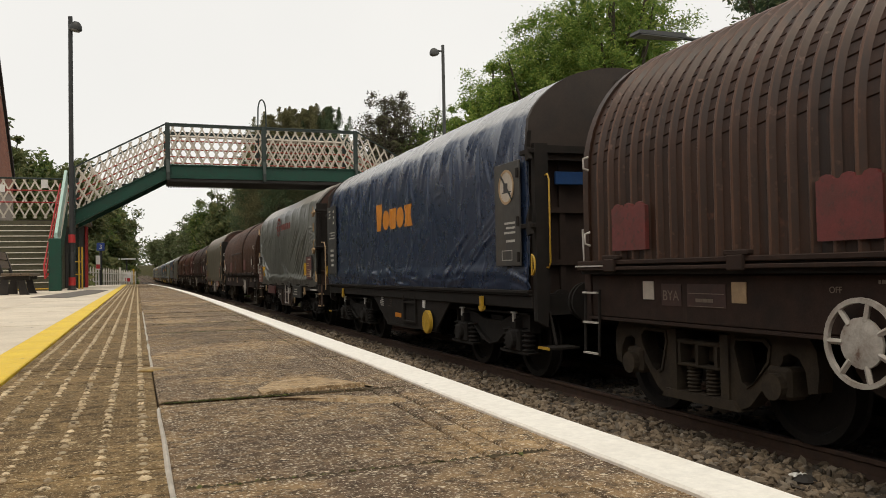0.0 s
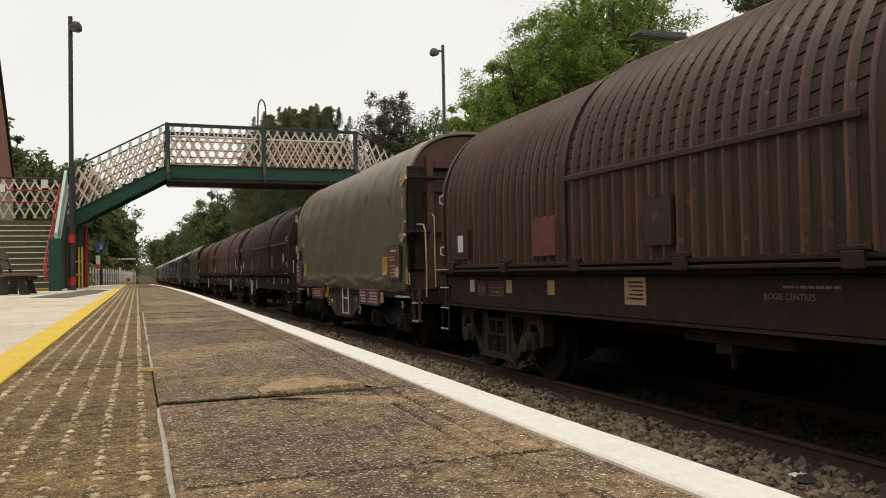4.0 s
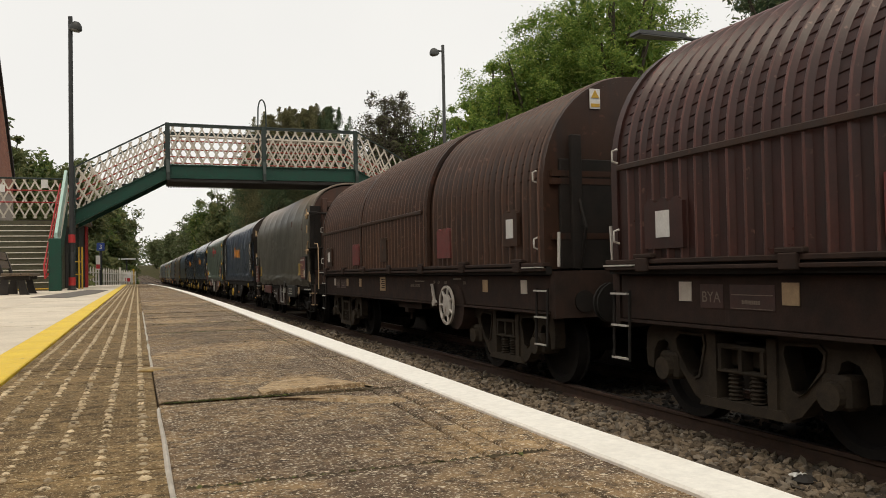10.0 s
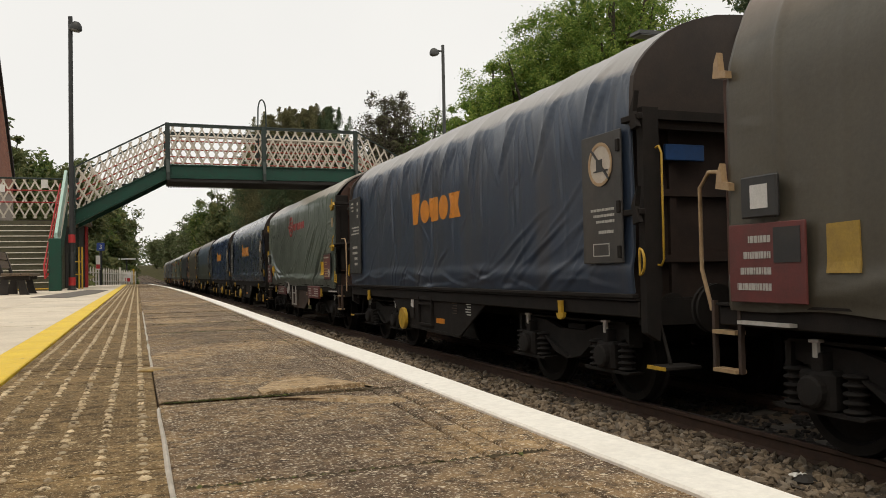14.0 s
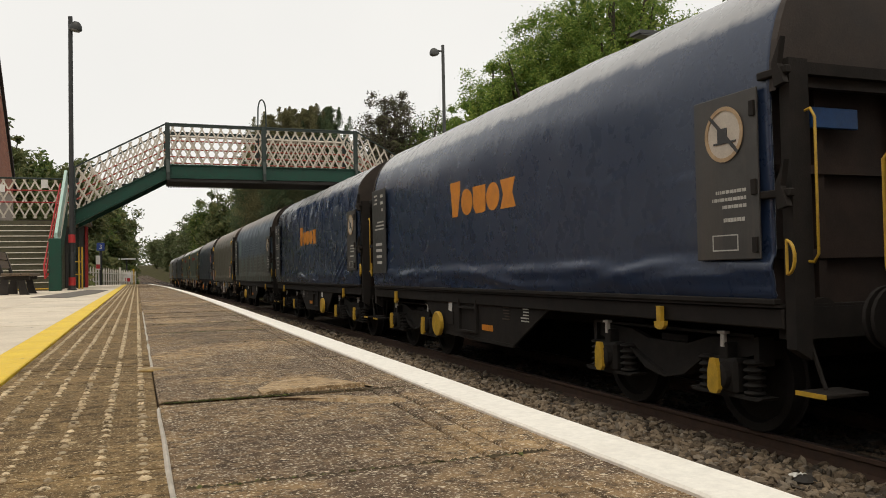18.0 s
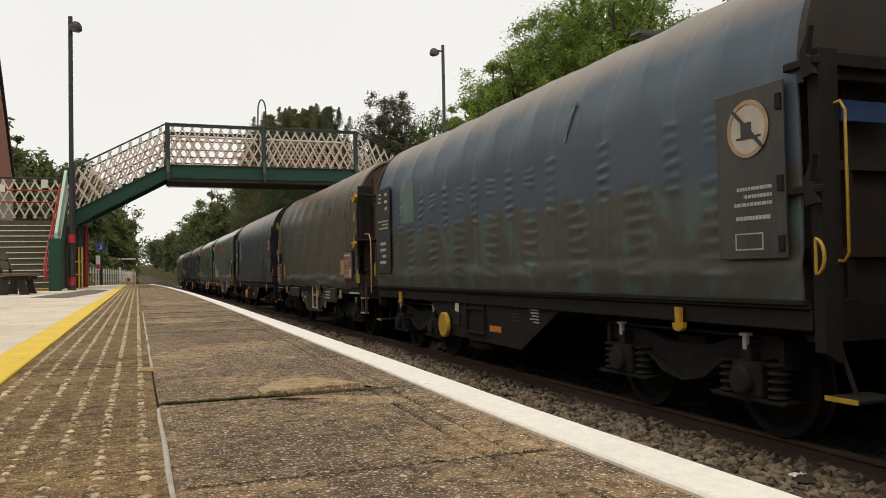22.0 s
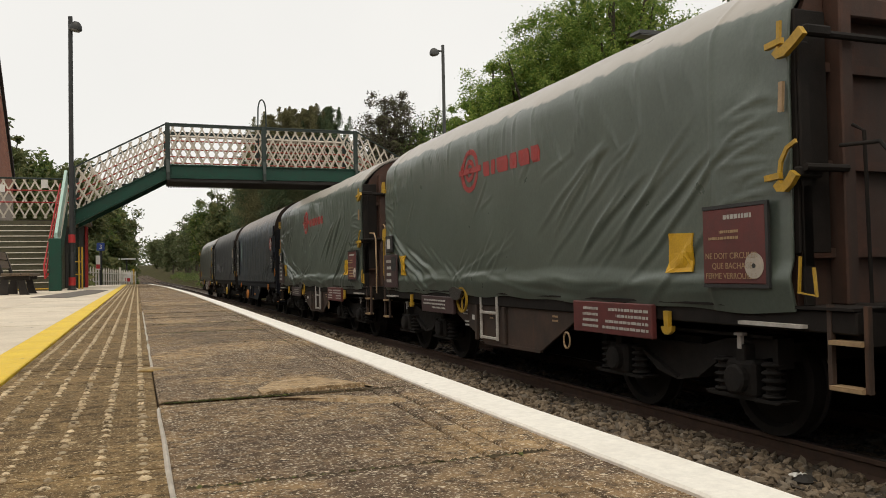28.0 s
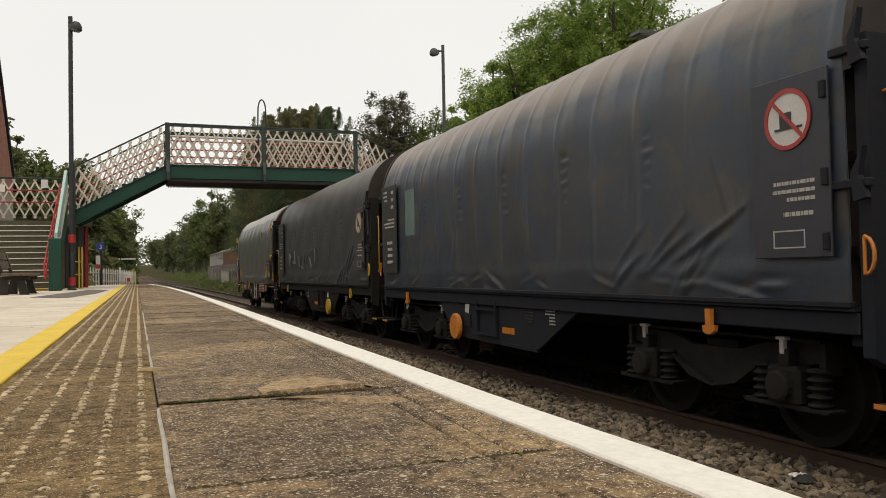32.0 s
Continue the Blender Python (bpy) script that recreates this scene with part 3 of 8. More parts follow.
def growth():
    """Moss and grass tufts in the slab joints, and a brass stud on the long joint."""
    rng = random.Random(8)
    b = Build()
    for (x0, x1, y, dens) in ((0.06, 0.36, 2.06, 260), (0.3, 0.55, 2.07, 160), (0.06, 0.6, 2.90, 210), (0.06, 0.6, 1.22, 40), (0.1, 0.64, 3.74, 160), (0.1, 0.66, 4.58, 160), (0.1, 0.7, 5.42, 120)):
        for k in range(dens):
            x, yy, h = rng.uniform(x0, x1), y + rng.gauss(0, 0.0035), rng.uniform(0.001, 0.005)
            a = rng.uniform(0, 6.28)
            dx, dy = 0.006 * math.cos(a), 0.006 * math.sin(a)
            b.add([(x - dx, yy - dy, 0), (x + dx, yy + dy, 0), (x + dy * 0.6, yy - dx * 0.6, h), (x - dy, yy + dx, h * 0.6)], [(0, 1, 2), (1, 3, 0)])
    thing("joint_moss", "green moss and tufts growing in the slab joints", "moss", kind="stuff", shape=b, material=MOSS)
    ob = thing("brass_stud", "flat worn brass stud set over the slab joint", "stud", at=(0.045, 2.80, 0.0),
               shape=Build().lathe([(0.042, 0.0), (0.042, 0.004), (0.036, 0.008), (0.012, 0.010)], (0, 0, 0), "z", 16), material=BRASS, smooth=50)


def joint_dirt():
    """Dry brown crumbs and dead stalks that stand up along the slab joints."""
    rng = random.Random(18)
    b = Build()
    rows = [(0.06, 0.62, -1.30 + 0.84 * k, int(230 - 14 * k)) for k in range(3, 13)]
    for x0, x1, y, dens in rows:
        for k in range(dens):
            x, h = rng.uniform(x0, x1 + 0.02 * y), rng.uniform(0.001, 0.0045) * (2.0 if rng.random() < 0.06 else 1.0)
            yy, w = y + rng.gauss(0, 0.003), rng.uniform(0.003, 0.010)
            b.add([(x - w, yy, -0.001), (x + w, yy + rng.gauss(0, 0.003), -0.001), (x + rng.gauss(0, 0.002), yy + 0.002, h), (x, yy + 0.006, -0.001)], [(0, 1, 2), (1, 3, 2), (3, 0, 2)])
    for k in range(130):
        y = 1.6 + 5.5 * rng.random() ** 1.2
        for at in (crack_a, crack_b):
            x, h, w = at(y) + rng.gauss(0, 0.002), rng.uniform(0.0005, 0.002), rng.uniform(0.003, 0.008)
            b.add([(x, y - w, -0.001), (x + 0.003, y + w, -0.001), (x, y, h), (x - 0.004, y, -0.001)], [(0, 1, 2), (1, 3, 2), (3, 0, 2)])
    thing("joint_dirt", "dry brown dirt and crumbs along the slab joints", "dirt", kind="stuff", shape=b, material=JOINT_CRUMB)


JOINT_CRUMB = surface("dry_joint_dirt", (0.060, 0.046, 0.028), (0.11, 0.085, 0.045), 0.95, scale=40, bump=0.3)
joint_dirt()
BRASS = surface("dull_brass", (0.42, 0.28, 0.09), (0.3, 0.2, 0.08), 0.5, metal=0.6, scale=30, bump=0.1)
growth()


def far_platform():
    """The platform on the other side, behind the train."""
    ob = thing("far_platform", "old platform with a dark brick face beyond the far track", "platform", kind="structure")
    part("platform_face", Build().box(7.32, 9.9, -30.0, 33.0, -1.45, -0.12), FACE, ob, "dark brick face")
    part("platform_top", Build().box(7.22, 9.9, -30.0, 33.0, -0.12, -0.02, 0.01), DARK_ASPHALT, ob)


FACE = surface("sooty_platform_face", (0.05, 0.04, 0.034), (0.032, 0.027, 0.024), 0.9, scale=5, bump=0.4)
far_platform()


def station_building():
    """Closes the platform's back, out of sight to the side of the camera; added to keep low sky light off the train."""
    ob = thing("station_building", "unseen brick block added behind the platform to hold back sky light", "building", kind="structure", at=(-12.5, -6.0, 0.0))
    part("wall", Build().box(-3.0, 3.2, -24.0, 20.0, -0.1, 3.6), BRICK, ob)
    part("roof", Build().prism([(-3.6, 3.6), (3.8, 3.6), (0.1, 6.2)], "y", -24.5, 20.5), ROOF_TILE, ob)


station_building()


# ---- the footbridge ----
bridge = thing("footbridge", "green and cream iron lattice footbridge over the tracks", "footbridge", at=(0, 0, 0))
NEARP, FARP = 25.0, 26.5
DECK_POSTS = (0.88, 3.67, 6.56)
Z_DECK, Z_RAIL = 3.58, 4.79


def lattice(parent, xa, xb, y, za, zb, slope=0.0, material=None, pitch=0.276):
    """Crossed flat bars between two uprights; the panel climbs by slope per metre of x."""
    h = zb - za
    run = 0.62
    n = int((xb - xa + run) / pitch) + 1
    for side in (1, -1):
        for k in range(n):
            x0 = xa - run + pitch * (k + 0.5)
            x1 = x0 + run
            t0, t1 = max(0.0, (xa - x0) / run), min(1.0, (xb - x0) / run)
            if t1 - t0 < 0.08:
                continue
            p0, p1 = x0 + run * t0, x0 + run * t1
            q0, q1 = (t0, t1) if side > 0 else (1 - t0, 1 - t1)
            z0, z1 = za + h * q0 + slope * (p0 - xa), za + h * q1 + slope * (p1 - xa)
            d = Vector((p1 - p0, 0, z1 - z0)).normalized()
            w = Vector((-d.z, 0, d.x)) * 0.0235
            yy = y + (0.008 if side > 0 else -0.008)
            b = Build()
            c = [Vector((p0, yy, z0)) - w, Vector((p1, yy, z1)) - w, Vector((p1, yy, z1)) + w, Vector((p0, yy, z0)) + w]
            b.add([p + Vector((0, e, 0)) for e in (-0.005, 0.005) for p in c], [(0, 1, 2, 3), (7, 6, 5, 4), (0, 4, 5, 1), (1, 5, 6, 2), (2, 6, 7, 3), (3, 7, 4, 0)])
            part("lattice_bar", b, material or WHITE_IRON, parent)


def sloped(b, xa, xb, y0, y1, za0, za1, dz):
    """A beam whose underside runs from za0 to za1 and that is dz deep."""
    return b.prism([(xa, za0), (xb, za1), (xb, za1 + dz), (xa, za0 + dz)][::-1], "y", y0, y1)


def rivets(b, xa, xb, y, za, zb, n):
    for k in range(n):
        t = (k + 0.5) / n
        x, z = xa + (xb - xa) * t, za + (zb - za) * t
        b.lathe([(0.014, -0.003), (0.012, -0.010), (0.005, -0.014)], (x, y, z), "y", 6)


def span():
    for y, out in ((NEARP, -1), (FARP, 1)):
        for xa, xb in zip(DECK_POSTS, DECK_POSTS[1:]):
            panel = part("parapet", Build().box(xa, xb, y - 0.03, y + 0.03, Z_RAIL - 0.01, Z_RAIL + 0.03, 0.006).box(xa, xb, y - 0.02, y + 0.02, Z_RAIL - 0.07, Z_RAIL - 0.01),
                         DARK_GREEN, bridge, "dark green top rail over cream lattice")
            lattice(panel, xa + 0.04, xb - 0.04, y, Z_DECK, Z_RAIL - 0.06)
        g = Build().box(-0.0 + DECK_POSTS[0] - 0.05, DECK_POSTS[-1] + 0.05, y - 0.02, y + 0.02, 3.19, Z_DECK)
        g.box(DECK_POSTS[0] - 0.05, DECK_POSTS[-1] + 0.05, y - 0.07, y + 0.07, Z_DECK - 0.012, Z_DECK + 0.012)
        g.box(DECK_POSTS[0] - 0.05, DECK_POSTS[-1] + 0.05, y - 0.07, y + 0.07, 3.18, 3.20)
        if out < 0:
            rivets(g, DECK_POSTS[0], DECK_POSTS[-1], y - 0.02, Z_DECK - 0.06, Z_DECK - 0.06, 38)
            rivets(g, DECK_POSTS[0], DECK_POSTS[-1], y - 0.02, 3.25, 3.25, 38)
        part("girder", g, GREEN_IRON, bridge, "riveted dark green girder")
        for x in DECK_POSTS:
            b = Build().box(x - 0.065, x + 0.065, y - 0.05, y + 0.05, Z_DECK - 0.05, Z_RAIL + 0.035, 0.01)
            if out < 0:
                b.prism([(-0.05, 3.75), (-0.19, 3.35), (-0.19, 3.12), (-0.05, 3.12)][::-1], "x", x - 0.045, x + 0.045)
                b.v[-8:] = [(p[0], y + p[1], p[2]) for p in b.v[-8:]]
            part("post", b, DARK_GREEN, bridge)
    part("deck", Build().box(DECK_POSTS[0], DECK_POSTS[-1], NEARP - 0.04, FARP + 0.04, 3.10, 3.17).box(DECK_POSTS[0], DECK_POSTS[-1], NEARP + 0.03, FARP - 0.03, 3.5, 3.56),
         UNDER_DECK, bridge, "dark tarred deck")
    for k in range(74):
        x = DECK_POSTS[0] + 0.05 + k * 0.0765
        part("deck_batten", Build().box(x, x + 0.04, NEARP - 0.075, FARP + 0.05, 3.065, 3.105), UNDER_DECK, bridge)
    for z in (4.52, 4.25, 4.02, 3.82):
        part("handrail", Build().tube([(DECK_POSTS[0], FARP - 0.1, z), (DECK_POSTS[-1], FARP - 0.1, z)], 0.023, 8), RED_RAIL, bridge, "red oxide handrail")
    part("light_rail", Build().tube([(DECK_POSTS[0], FARP - 0.08, 4.66), (DECK_POSTS[-1], FARP - 0.08, 4.66)], 0.035, 8), WHITE_IRON, bridge)
    # a hoop that once carried a lamp
    pts = [(3.62 + 0.02, 25.7, 3.6), (3.60, 25.7, 4.9)] + [(3.73 - 0.12 * math.cos(a), 25.7, 5.45 + 0.36 * math.sin(a)) for a in np.linspace(0, math.pi, 11)] + [(3.86, 25.7, 4.9), (3.84, 25.7, 3.6)]
    part("lamp_hoop", Build().tube(pts, 0.022, 8), DARK_GREEN, bridge, "slender iron hoop above the parapet", smooth=60)


span()


def upper_flight(x0, x1, z_low, sign):
    """A flight that climbs to the deck from a landing; sign -1 on the near side, +1 on the far side."""
    for y in (NEARP, FARP):
        sl = (Z_DECK - z_low) / (x1 - x0)
        top = part("flight_parapet", sloped(Build(), x0, x1, y - 0.03, y + 0.03, z_low + 1.2, Z_RAIL, 0.045), DARK_GREEN, bridge)
        a, c = (x0, x1) if x0 < x1 else (x1, x0)
        za = z_low if x0 < x1 else Z_DECK
        lattice(top, a + 0.03, c - 0.07, y, za + 0.02, za + 1.2, sl)
        g = sloped(Build(), x0, x1, y - 0.02, y + 0.02, z_low - 0.42, Z_DECK - 0.40, 0.40)
        g = sloped(g, x0, x1, y - 0.07, y + 0.07, z_low - 0.03, Z_DECK - 0.01, 0.022)
        g = sloped(g, x0, x1, y - 0.07, y + 0.07, z_low - 0.43, Z_DECK - 0.41, 0.02)
        if y == NEARP:
            rivets(g, x0, x1, y - 0.02, z_low - 0.08, Z_DECK - 0.07, 22)
            rivets(g, x0, x1, y - 0.02, z_low - 0.36, Z_DECK - 0.35, 22)
        part("flight_girder", g, GREEN_IRON, bridge)
    n = 8
    for k in range(n):
        t0, t1 = k / n, (k + 1) / n
        xa, xb = x0 + (x1 - x0) * t0, x0 + (x1 - x0) * t1
        z = z_low + (Z_DECK - z_low) * t1 - 0.06
        part("tread", Build().box(min(xa, xb), max(xa, xb), NEARP + 0.03, FARP - 0.03, z - 0.17, z), UNDER_DECK, bridge)
    for dz in (0.45, 0.66, 0.9):
        part("handrail", Build().tube([(x0, FARP - 0.1, z_low + dz), (x1, FARP - 0.1, Z_DECK + dz)], 0.023, 8), RED_RAIL, bridge)


upper_flight(-1.66, DECK_POSTS[0], 2.20, -1)
upper_flight(9.1, DECK_POSTS[-1], 2.20, 1)


def lower_flight():
    x0, x1 = -3.75, -1.92
    rise_, going, foot = 0.16, 0.245, -0.1
    y0 = 22.7
    part("landing", Build().box(-4.6, -1.62, 25.63, 26.55, 1.80, 1.96), STEP_GREEN, bridge, "landing half way up")
    for k in range(12):
        y = y0 + k * going
        part("step", Build().box(x0, x1, y, y + going + 0.02, foot + k * rise_, foot + (k + 1) * rise_ - 0.03), STEP_GREEN, bridge, "olive step riser")
        part("nosing", Build().box(x0, x1, y - 0.025, y + 0.05, foot + (k + 1) * rise_ - 0.03, foot + (k + 1) * rise_ - 0.002, 0.004), NOSING if k else YELLOW_STEEL, bridge, "pale worn nosing" if k else "yellow nosing")
        if k:
            part("step_block", Build().box(x0 + 0.02, x1 - 0.02, y + 0.03, y + going, foot, foot + k * rise_ - 0.03), STEP_GREEN, bridge)
    b = Build().prism([(21.75, 0.95), (25.0, 2.95), (25.0, 3.32), (24.8, 3.32), (21.75, 1.42)], "x", -1.87, -1.80)
    part("stringer", b, PALE_GREEN, bridge, "pale green stair side")
    b = Build().prism([(22.6, 1.30), (25.0, 2.62), (25.0, 2.93), (23.4, 2.0)], "x", -1.862, -1.79)
    part("peeled_strip", b, NOSING, bridge, "peeling cream paint")
    b = Build().prism([(21.75, 0.05), (25.0, 1.9), (25.0, 2.9), (21.75, 0.94)], "x", -1.86, -1.81)
    part("stringer_side", b, GREEN_IRON, bridge)
    b = Build().box(-1.985, -1.70, 21.55, 21.80, 0.0, 1.27, 0.015)
    rivets(b, -1.96, -1.96, 21.55, 0.1, 1.2, 12)
    rivets(b, -1.72, -1.72, 21.55, 0.1, 1.2, 12)
    part("newel", b, GREEN_IRON, bridge, "riveted green box newel")
    pts = [(-1.98, 21.5, 0.42), (-2.05, 21.45, 0.30), (-2.07, 21.45, 0.62), (-2.03, 21.6, 0.92), (-1.98, 24.9, 2.95)]
    part("stair_handrail", Build().tube(pts, 0.022, 8), RED_PAINT, bridge, "red stair handrail", smooth=60)
    pts = [(-2.04, 21.5, 0.42), (-2.02, 21.6, 0.62), (-1.98, 24.9, 2.65)]
    part("stair_handrail", Build().tube(pts, 0.02, 8), RED_PAINT, bridge, "red stair handrail", smooth=60)
    back = part("landing_parapet", Build().box(-4.6, -1.66, 26.5, 26.56, 3.24, 3.29, 0.008), DARK_GREEN, bridge)
    lattice(back, -4.55, -1.70, 26.53, 2.09, 3.24)
    for z in (2.9, 2.55):
        part("handrail", Build().tube([(-4.6, 26.42, z), (-1.7, 26.42, z)], 0.018, 8), RED_PAINT, bridge, "red handrail")
    for x in (-4.6, -1.66):
        part("post", Build().box(x - 0.05, x + 0.05, 26.48, 26.58, 0.0, 3.3, 0.008), DARK_GREEN, bridge)
    part("post", Build().box(-1.72, -1.60, 24.94, 25.06, 0.0, 3.46, 0.008), DARK_GREEN, bridge)
    part("notice", Build().box(-2.62, -2.44, 26.46, 26.475, 2.98, 3.23), SIGN_WHITE, bridge, "small white notice")
    part("notice", Build().box(-3.72, -3.36, 24.9, 24.915, 2.7, 2.9), SIGN_WHITE, bridge, "white notice board")
    for x in (8.8, 9.1):
        part("post", Build().box(x - 0.06, x + 0.06, FARP - 0.06, FARP + 0.06, -0.3, 3.46, 0.008), DARK_GREEN, bridge)


lower_flight()


# ---- lamp posts ----
def lamp_post(x, y, base, top, arm, material, bands=False, label="", long=False):
    ob = thing("lamp_post", label, "street lamp", "platform lamp posts", at=(x, y, base))
    h = top - base
    part("pole", Build().tube([(0, 0, 0), (0, 0, h)], 0.062, 12, 0.052), material, ob, smooth=60)
    part("base", Build().lathe([(0.11, 0), (0.11, 0.03), (0.078, 0.06), (0.078, 0.9), (0.064, 0.95)], (0, 0, 0), "z", 12), material, ob, smooth=40)
    ax, ay = arm
    d = Vector((ax, ay, 0))
    u = d.normalized()
    if long:
        part("arm", Build().tube([(0, 0, h - 0.05), (ax * 0.4, ay * 0.4, h)], 0.04, 8), material, ob)
        head = Build()
        s = Vector((-u.y, u.x, 0)) * 0.15
        p0, p1 = d * 0.25, d * 1.0
        ring = [(p0 - s * 0.6, -0.05), (p1 - s, -0.06), (p1 + s, -0.06), (p0 + s * 0.6, -0.05)]
        vs = [(p.x, p.y, h + z) for p, z in ring] + [(p.x * 0.99, p.y * 0.99, h + z + (0.06 if p.length > 1 else 0.09)) for p, z in ring]
        head.add(vs, [(3, 2, 1, 0), (4, 5, 6, 7), (0, 1, 5, 4), (1, 2, 6, 5), (2, 3, 7, 6), (3, 0, 4, 7)])
        hd = part("lantern", head, material, ob)
        lens = Build()
        vs = [((p * 0.9 + d * 0.06).x, (p * 0.9 + d * 0.06).y, h + z - 0.02) for p, z in ring]
        part("lens", lens.add(vs + [(a, b, c + 0.015) for a, b, c in vs], [(3, 2, 1, 0), (4, 5, 6, 7), (0, 1, 5, 4), (1, 2, 6, 5), (2, 3, 7, 6), (3, 0, 4, 7)]), LENS, hd)
    else:
        part("arm", Build().tube([(0, 0, h - 0.22), (ax * 0.5, ay * 0.5, h - 0.2)], 0.03, 8), material, ob)
        m = Matrix.Translation((ax * 0.75, ay * 0.75, h - 0.3)) @ Matrix.Rotation(math.atan2(ay, ax), 4, "Z") @ Matrix.Rotation(radians(12), 4, "Y")
        b = Build().lathe([(0.16, -0.05), (0.165, -0.02), (0.15, 0.05), (0.11, 0.12), (0.05, 0.16)], (0, 0, 0), "z", 14)
        b.v = [((m @ Vector((p[0] * 1.05, p[1] * 0.8, p[2])))[:]) for p in b.v]
        hd = part("lantern", b, material, ob, smooth=50)
        b = Build().lathe([(0.10, -0.09), (0.14, -0.055), (0.14, -0.05)], (0, 0, 0), "z", 14)
        b.v = [((m @ Vector(p))[:]) for p in b.v]
        part("lens", b, LENS, hd, smooth=50)
    if bands:
        for z in (0.22, 1.28):
            part("band", Build().lathe([(0.083, z - 0.10), (0.083, z + 0.10)], (0, 0, 0), "z", 12), RED_PAINT, ob, "red warning band", smooth=50)


lamp_post(-1.50, 22.0, 0.0, 6.84, (0.16, -0.10), LAMP_BLACK, True, "tall black platform lamp post with red bands")
lamp_post(9.50, 24.7, -0.3, 7.75, (-0.42, -0.05), LAMP_GREY, False, "tall grey lamp post behind the far track")
lamp_post(9.62, 12.0, -0.3, 4.46, (-1.38, 0.0), LAMP_GREY, False, "lamp post with a long flat lantern behind the far track", True)


# ---- station things on the near platform ----
def bench():
    """The bench stands along the platform and faces the track; its end shows."""
    ob = thing("bench", "weathered wooden platform bench with heavy dark legs", "bench", at=(-2.42, 17.2, 0.0))
    for k in range(3):
        part("seat_slat", Build().box(0.02 + k * 0.17, 0.18 + k * 0.17, 0.0, 1.75, 0.36, 0.42, 0.012), WOOD, ob)
    for k in range(2):
        x, z = -0.06 - 0.05 * k, 0.52 + 0.17 * k
        part("back_slat", Build().prism([(x, z), (x + 0.05, z + 0.01), (x + 0.01, z + 0.155), (x - 0.04, z + 0.145)], "y", 0.02, 1.73), WOOD, ob)
    for y in (0.16, 1.45):
        part("seat_bearer", Build().box(-0.04, 0.49, y, y + 0.10, 0.29, 0.358, 0.01), UNDER_DECK, ob)
        part("leg", Build().prism([(0.32, 0.0), (0.49, 0.0), (0.45, 0.06), (0.40, 0.29), (0.28, 0.29)], "y", y, y + 0.09), UNDER_DECK, ob)
        part("leg", Build().prism([(-0.06, 0.0), (0.12, 0.0), (0.12, 0.29), (0.0, 0.29)], "y", y, y + 0.09), UNDER_DECK, ob)
        part("back_post", Build().prism([(0.0, 0.36), (0.06, 0.36), (-0.10, 0.86), (-0.16, 0.86)], "y", y, y + 0.07), UNDER_DECK, ob)


bench()


def shelter():
    ob = thing("waiting_shelter", "small dark timber shelter with red posts under the footbridge stairs", "shelter", at=(-1.75, 27.4, 0.0))
    part("wall", Build().box(-1.5, 0.28, 0.0, 0.08, 0.0, 1.95), DARK_WOOD, ob)
    for k in range(9):
        part("board", Build().box(-1.48 + 0.195 * k, -1.30 + 0.195 * k, -0.022, -0.002, 0.05, 1.9, 0.004), DARK_WOOD, ob)
    for x in (0.30, -1.5):
        part("post", Build().box(x - 0.045, x + 0.045, -0.08, 0.0, 0.0, 2.0, 0.008), RED_PAINT, ob, "red post")
    part("roof", Build().prism([(-0.35, 1.98), (1.2, 1.98), (1.2, 2.03), (-0.35, 2.08)], "x", -1.6, 0.42), DARK_WOOD, ob)
    part("fascia", Build().prism([(-0.4, 2.02), (0.46, 1.84), (0.46, 1.96), (-0.4, 2.16)], "y", -0.42, -0.38), WOOD, ob, "weathered brown fascia")
    part("door", Build().box(-0.30, 0.24, -0.05, -0.024, 0.03, 1.9, 0.006), LAMP_GREY, ob, "grey boarded door")


shelter()


def guard_rail():
    ob = thing("guard_rail", "yellow tubular guard rail beside the stair foot", "railing", at=(-1.6, 24.3, 0.0))
    for x in (-0.1, 0.12, 0.2):
        part("upright", Build().tube([(x, 0, 0), (x, 0, 1.15)], 0.022, 8), YELLOW_STEEL, ob)
    for z in (0.4, 0.75):
        part("cross_bar", Build().tube([(-0.1, 0, z), (0.2, 0, z)], 0.018, 8), YELLOW_STEEL, ob)


guard_rail()


def platform_sign():
    ob = thing("platform_sign", "blue platform number sign on a dark post", "sign", at=(-1.53, 40.0, -0.10))
    part("pole", Build().tube([(0, 0, 0), (0, 0, 1.95)], 0.06, 8), LAMP_BLACK, ob)
    face = part("face", Build().box(-0.17, 0.17, -0.09, -0.065, 1.62, 1.98, 0.01), SIGN_BLUE, ob, "blue sign face")
    cu = bpy.data.curves.new("numeral", "FONT")
    cu.body, cu.size, cu.extrude, cu.align_x = "3", 0.28, 0.003, "CENTER"
    cu.materials.append(SIGN_WHITE)
    tx = new("numeral", cu)
    tx.parent = face
    tx.matrix_basis = pose(0, -0.095, 1.70, 90, 0, 0)
    part("poster", Build().box(-0.20, -0.02, -0.10, -0.07, 0.75, 1.40), SIGN_WHITE, ob, "white notice")
    part("poster_panel", Build().box(-0.19, -0.03, -0.105, -0.101, 0.80, 1.0), RED_PAINT, ob, "red panel")


platform_sign()


